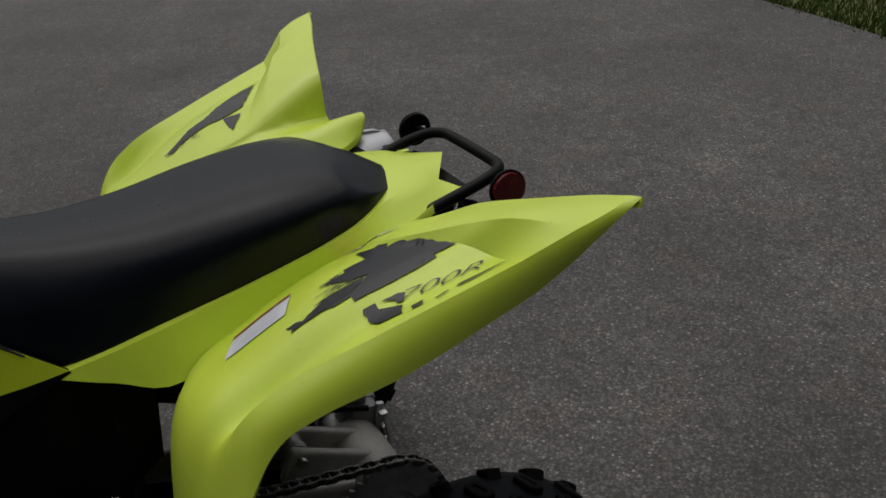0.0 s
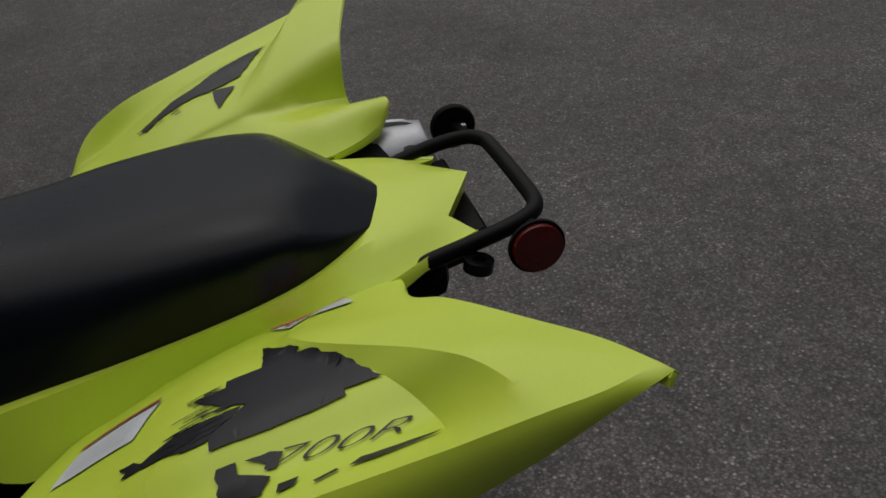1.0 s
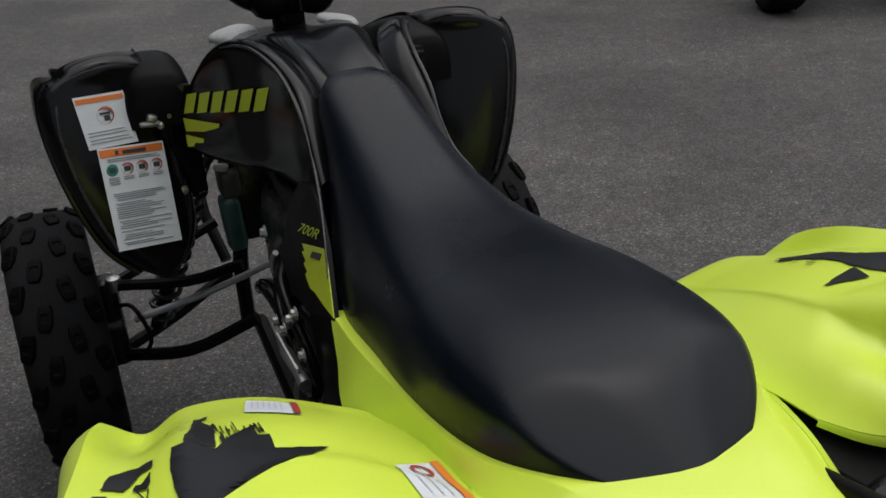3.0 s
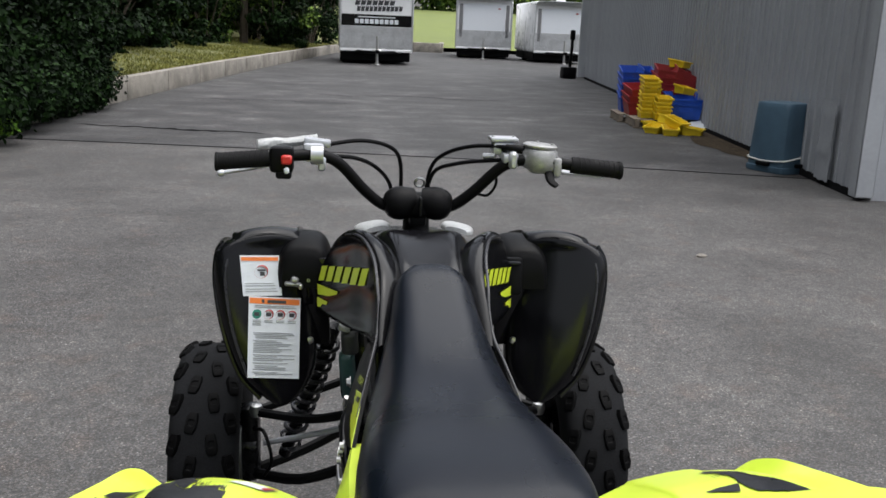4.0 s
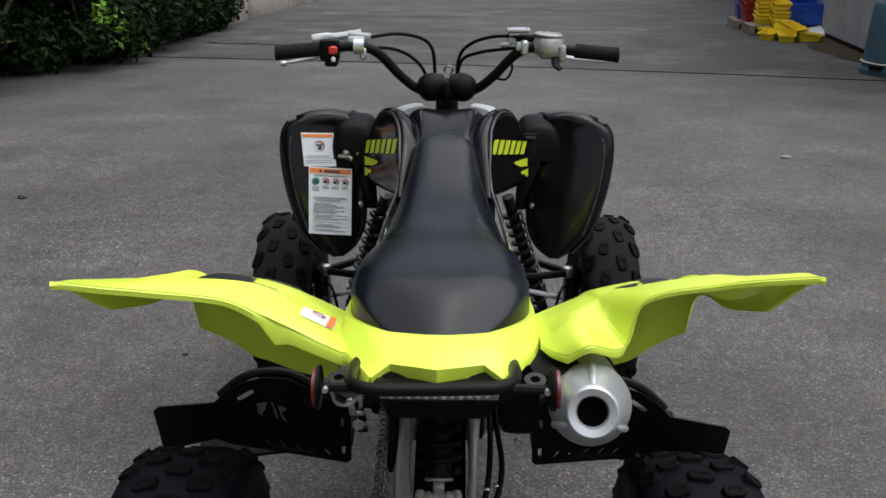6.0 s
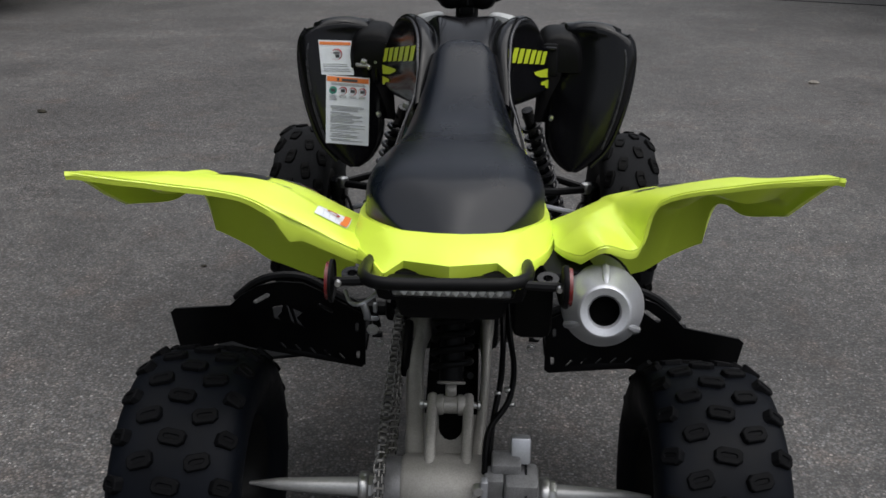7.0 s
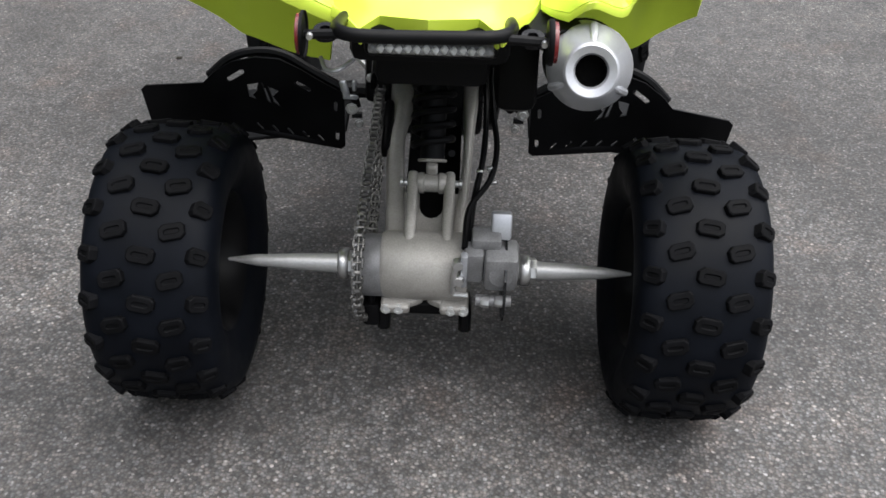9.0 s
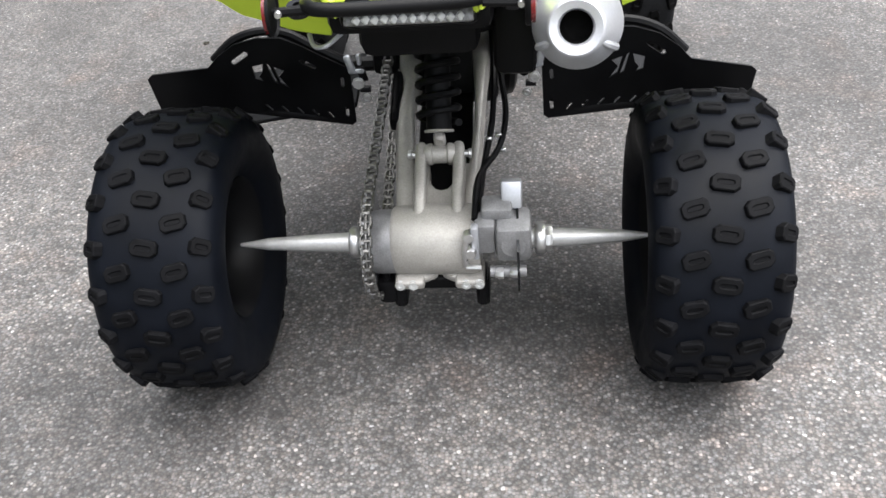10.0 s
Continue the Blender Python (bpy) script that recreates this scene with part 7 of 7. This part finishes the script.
SHRUBS = [(-4.45, 7.4, 0.90, 1.4, 2.4), (-4.45, 9.0, 1.00, 1.5, 2.9), (-4.45, 10.6, 1.15, 1.6, 3.2), (-4.50, 12.4, 1.10, 1.5, 3.2), (-4.9, 14.2, 1.1, 1.5, 3.4), (-3.95, 8.7, 0.55, 0.9, 1.5), (-3.95, 10.3, 0.6, 0.95, 1.9), (-3.95, 11.9, 0.6, 0.95, 2.1), (-3.98, 13.4, 0.55, 0.9, 2.0), (-3.86, 9.3, 0.40, 0.7, 0.95), (-3.90, 10.4, 0.42, 0.7, 1.05), (-3.88, 11.5, 0.44, 0.7, 1.0), (-3.84, 12.5, 0.42, 0.6, 0.9), (-5.05, 16.0, 0.8, 1.2, 3.0), (-5.5, 18.0, 0.8, 1.2, 2.6), (-5.9, 8.2, 1.5, 1.8, 4.4), (-6.0, 11.0, 1.5, 1.8, 4.8), (-6.2, 14.0, 1.5, 1.8, 4.8), (-5.9, 16.6, 1.3, 1.9, 3.9), (-5.7, 18.6, 1.2, 1.6, 3.4), (-5.4, 21.8, 1.1, 1.6, 3.4), (-5.2, 25.4, 1.1, 1.6, 3.6), (-6.4, 17.0, 1.3, 1.9, 3.6), (-6.2, 20.0, 1.3, 1.9, 3.2), (-5.8, 24.0, 1.2, 2.2, 3.2), (-5.2, 28.5, 1.2, 2.4, 3.4), (-4.6, 33.0, 1.3, 2.4, 3.6), (-3.6, 37.5, 1.4, 2.4, 3.8), (-2.2, 42.5, 1.5, 2.4, 3.8), (-2.3, 34.0, 1.1, 1.8, 3.4), (-1.9, 37.0, 1.0, 1.8, 3.6), (-1.2, 41.0, 1.1, 2.0, 4.0), (-0.6, 45.0, 1.2, 2.0, 4.2)]
for n, (x, y, rx, ry, h) in enumerate(SHRUBS):
    sh = thing("shrub", "dense dark green leafy shrub at the yard's edge", "shrub", group="shrubs along the yard")
    part("branchwork", join(*limbs(x, y, -0.03, h * 0.85, rx * 0.9, 7, 0.035, 40 + n)), BARK, sh)
    rnd = random.Random(60 + n)
    C, R = [], []
    for i in range(30):
        a, u = rnd.uniform(0, 6.283), rnd.random() ** 0.6
        zz = 0.18 + (h - 0.4) * rnd.random()
        k = 1.0 - 0.45 * (zz / h) ** 2
        C.append((x + rx * u * k * math.cos(a), y + ry * u * k * math.sin(a), zz))
        q = rnd.uniform(0.22, 0.42)
        R.append((q, q, q * 0.8))
    near = x > -4.95 and y < 14.5
    V, c = leaves(C, R, 21000 if near else 8000, 0.037 if near else 0.075)
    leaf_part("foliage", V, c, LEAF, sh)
    if n == 0:
        V, c = leaves([(x + 0.98, y + 0.65, 0.60), (x + 1.04, y + 0.95, 0.40), (x + 1.06, y + 1.3, 0.18)], [(0.12, 0.20, 0.16), (0.14, 0.22, 0.16), (0.12, 0.16, 0.10)], 130, 0.036)
        leaf_part("young_foliage", V, c, LEAF_BRIGHT, sh, "bright young leaves")

# trees on the bank
TREES = [(-6.6, 13.5, 6.5), (-6.2, 16.5, 7.5), (-7.4, 19.5, 8.0), (-6.9, 22.5, 7.5), (-6.4, 27.0, 8.0), (-6.6, 31.0, 9.0), (-3.4, 34.0, 8.5), (-3.4, 40.0, 9.0), (-6.0, 45.0, 10.0), (-9.0, 9.0, 8.0), (-10.5, 15.5, 9.0), (-9.5, 25.0, 9.5), (-8.5, 37.0, 10.0)]
for n, (x, y, h) in enumerate(TREES):
    tr = thing("tree", "leafy green tree on the bank", "tree", group="trees on the bank")
    z0 = KERB_H + 0.3
    trunk = [tube([(x, y, z0 - 0.3), (x + 0.05, y, z0 + h * 0.3), (x - 0.05, y + 0.1, z0 + h * 0.6), (x, y, z0 + h * 0.9)], [0.16, 0.12, 0.08, 0.02], 9, 4)]
    part("trunk", join(*trunk, *limbs(x, y, z0 + h * 0.22, h * 0.55, h * 0.26, 8, 0.06, 90 + n)), BARK, tr)
    rnd = random.Random(120 + n)
    C, R = [], []
    for i in range(34):
        zz = h * (0.02 + 0.98 * rnd.random())
        k = h * 0.30 * math.sin(math.pi * min(0.97, 0.22 + 0.75 * zz / h)) ** 0.7
        a, u = rnd.uniform(0, 6.283), rnd.random() ** 0.5
        C.append((x + k * u * math.cos(a), y + k * u * math.sin(a), z0 + zz))
        q = rnd.uniform(0.45, 0.85)
        R.append((q, q, q * 0.7))
    V, c = leaves(C, R, 14000, 0.105)
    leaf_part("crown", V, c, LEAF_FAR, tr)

# lawn rising behind the trailers, and the woods beyond it
P = np.zeros((24, 30, 3))
for i, v in enumerate(np.linspace(0, 1, 24)):
    for j, u in enumerate(np.linspace(0, 1, 30)):
        x, y = -40 + 110 * u, 51.5 + 60 * v
        P[i, j] = (x, y, 0.22 + 3.4 * v ** 0.8 + 0.15 * noise.noise((x * 0.2, y * 0.2, 0)))
lawn = part("lawn", sheet(P), surface("mown_lawn", (0.135, 0.165, 0.042), 0.9, grain=14, grain_amt=0.3, wear=0.3, wear_amt=0.2, bump=0.03), label="mown green lawn rising behind the drive", fix=False)
tagged(lawn, category="lawn", kind="structure")
for a, b in (((0.5, 50.9), (5.5, 49.3)), ((5.5, 49.3), (6.2, 55.0))):
    L = math.hypot(b[0] - a[0], b[1] - a[1])
    part("kerb_stone", moved(box(L, 0.25, 0.55, 0.03, 2), (a[0] + b[0]) / 2, (a[1] + b[1]) / 2, 0.22, 0, 0, math.degrees(math.atan2(b[1] - a[1], b[0] - a[0]))), CONCRETE, kerb)
C, R = [], []
rnd = random.Random(333)
for i in range(330):
    x = rnd.uniform(-45, 60)
    zz = 0.2 + 14 * rnd.random()
    C.append((x, 96 + 5 * rnd.random() + 0.25 * zz, 2.5 + zz))
    q = rnd.uniform(1.2, 2.6)
    R.append((q, q * 0.8, q * 0.8))
V, c = leaves(C, R, 70000, 0.36)
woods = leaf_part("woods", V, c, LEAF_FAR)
tagged(woods, "green woodland edge behind the lawn", "woods", kind="stuff")
C, R = [], []
for i in range(420):
    y = rnd.uniform(2, 62)
    zz = 13 * rnd.random()
    C.append((-9.5 - 3 * rnd.random() + 0.16 * max(0.0, y - 25), y, 0.3 + zz))
    q = rnd.uniform(1.2, 2.2)
    R.append((q, q, q * 0.8))
V, c = leaves(C, R, 60000, 0.26)
tagged(leaf_part("woods", V, c, LEAF_FAR), "dark green woodland beside the yard", "woods", kind="stuff")


# unseen woods, added to block sky light and reflections from the left
C, R = [], []
for i in range(330):
    zz = 9 * rnd.random()
    C.append((-10.5 - 4 * rnd.random() - 0.1 * zz, rnd.uniform(-24, 4), 0.2 + zz))
    q = rnd.uniform(1.3, 2.3)
    R.append((q, q, q * 0.8))
V, c = leaves(C, R, 42000, 0.30)
tagged(leaf_part("woods", V, c, LEAF_FAR), "dark green woodland added out of view to darken the left side", "woods", kind="stuff")


def blades(xy, z, height, width, material, name, label):
    n = len(xy)
    base = np.concatenate([xy, np.broadcast_to(np.asarray(z, float).reshape(-1, 1), (n, 1))], 1)
    a = rng.uniform(0, 6.283, n)
    w = np.stack([np.cos(a), np.sin(a), 0 * a], 1) * width
    h = height * (0.5 + rng.random((n, 1)))
    lean = np.stack([np.cos(a + 1.6), np.sin(a + 1.6), 0 * a], 1) * h * rng.uniform(0.1, 0.8, (n, 1))
    V = np.stack([base - w, base + w, base + w * 0.5 + lean * 0.5 + (0, 0, 1) * h * 0.7, base + lean + (0, 0, 1) * h], 1).reshape(-1, 3)
    ob = leaf_part(name, V, n, material)
    return tagged(ob, label, "grass", kind="stuff")


xs = np.concatenate([rng.uniform(0.4, 5.0, 17000), rng.uniform(-6.0, 10.0, 30000)])
ys = np.array([lawn_edge(x) for x in xs]) + 0.03 - rng.random(len(xs)) ** 1.3 * 2.8
blades(np.stack([xs, ys], 1), -0.05, 0.048, 0.0035, GRASS, "grass", "green grass at the edge of the asphalt")
ys = rng.uniform(9, 44, 34000)
us = rng.random(34000) ** 1.3
xs = np.array([kerb_x(y) for y in ys]) - 0.2 - 3.5 * us
blades(np.stack([xs, ys], 1), KERB_H - 0.05 + 0.75 * ((3.5 * us + 0.03) / 14) ** 0.8, 0.055, 0.010, GRASS_DRY, "grass", "dry yellow-green grass on the bank")

# stone chips strewn over the near asphalt
chips = np.random.default_rng(77)
n = 1500
at = np.stack([chips.uniform(-2.4, 3.2, n), chips.uniform(-2.5, 2.2, n), np.full(n, 0.0008)], 1)
r = (0.0012 + 0.0020 * chips.random(n) ** 2)[:, None]
turn = chips.uniform(0, 6.283, n)
corner = [at + r * chips.uniform(0.6, 1.2, (n, 1)) * np.stack([np.cos(turn + 1.571 * k), np.sin(turn + 1.571 * k), 0 * turn], 1) for k in range(4)]
peak = at + r * np.stack([chips.uniform(-0.3, 0.3, n), chips.uniform(-0.3, 0.3, n), chips.uniform(0.5, 0.9, n)], 1)
V = np.stack(corner + [peak], 1).reshape(-1, 3)
F = [(5 * i + k, 5 * i + (k + 1) % 4, 5 * i + 4) for i in range(n) for k in range(4)]
tagged(part("stone_chips", (V, F), surface("stone_chip", (0.26, 0.25, 0.235), 0.85, grain=300, grain_amt=0.2, wear=30, wear_amt=0.3, bump=0.0, island=0.5), fix=False), "small pale stone chips strewn over the asphalt", "stone chips", kind="stuff")
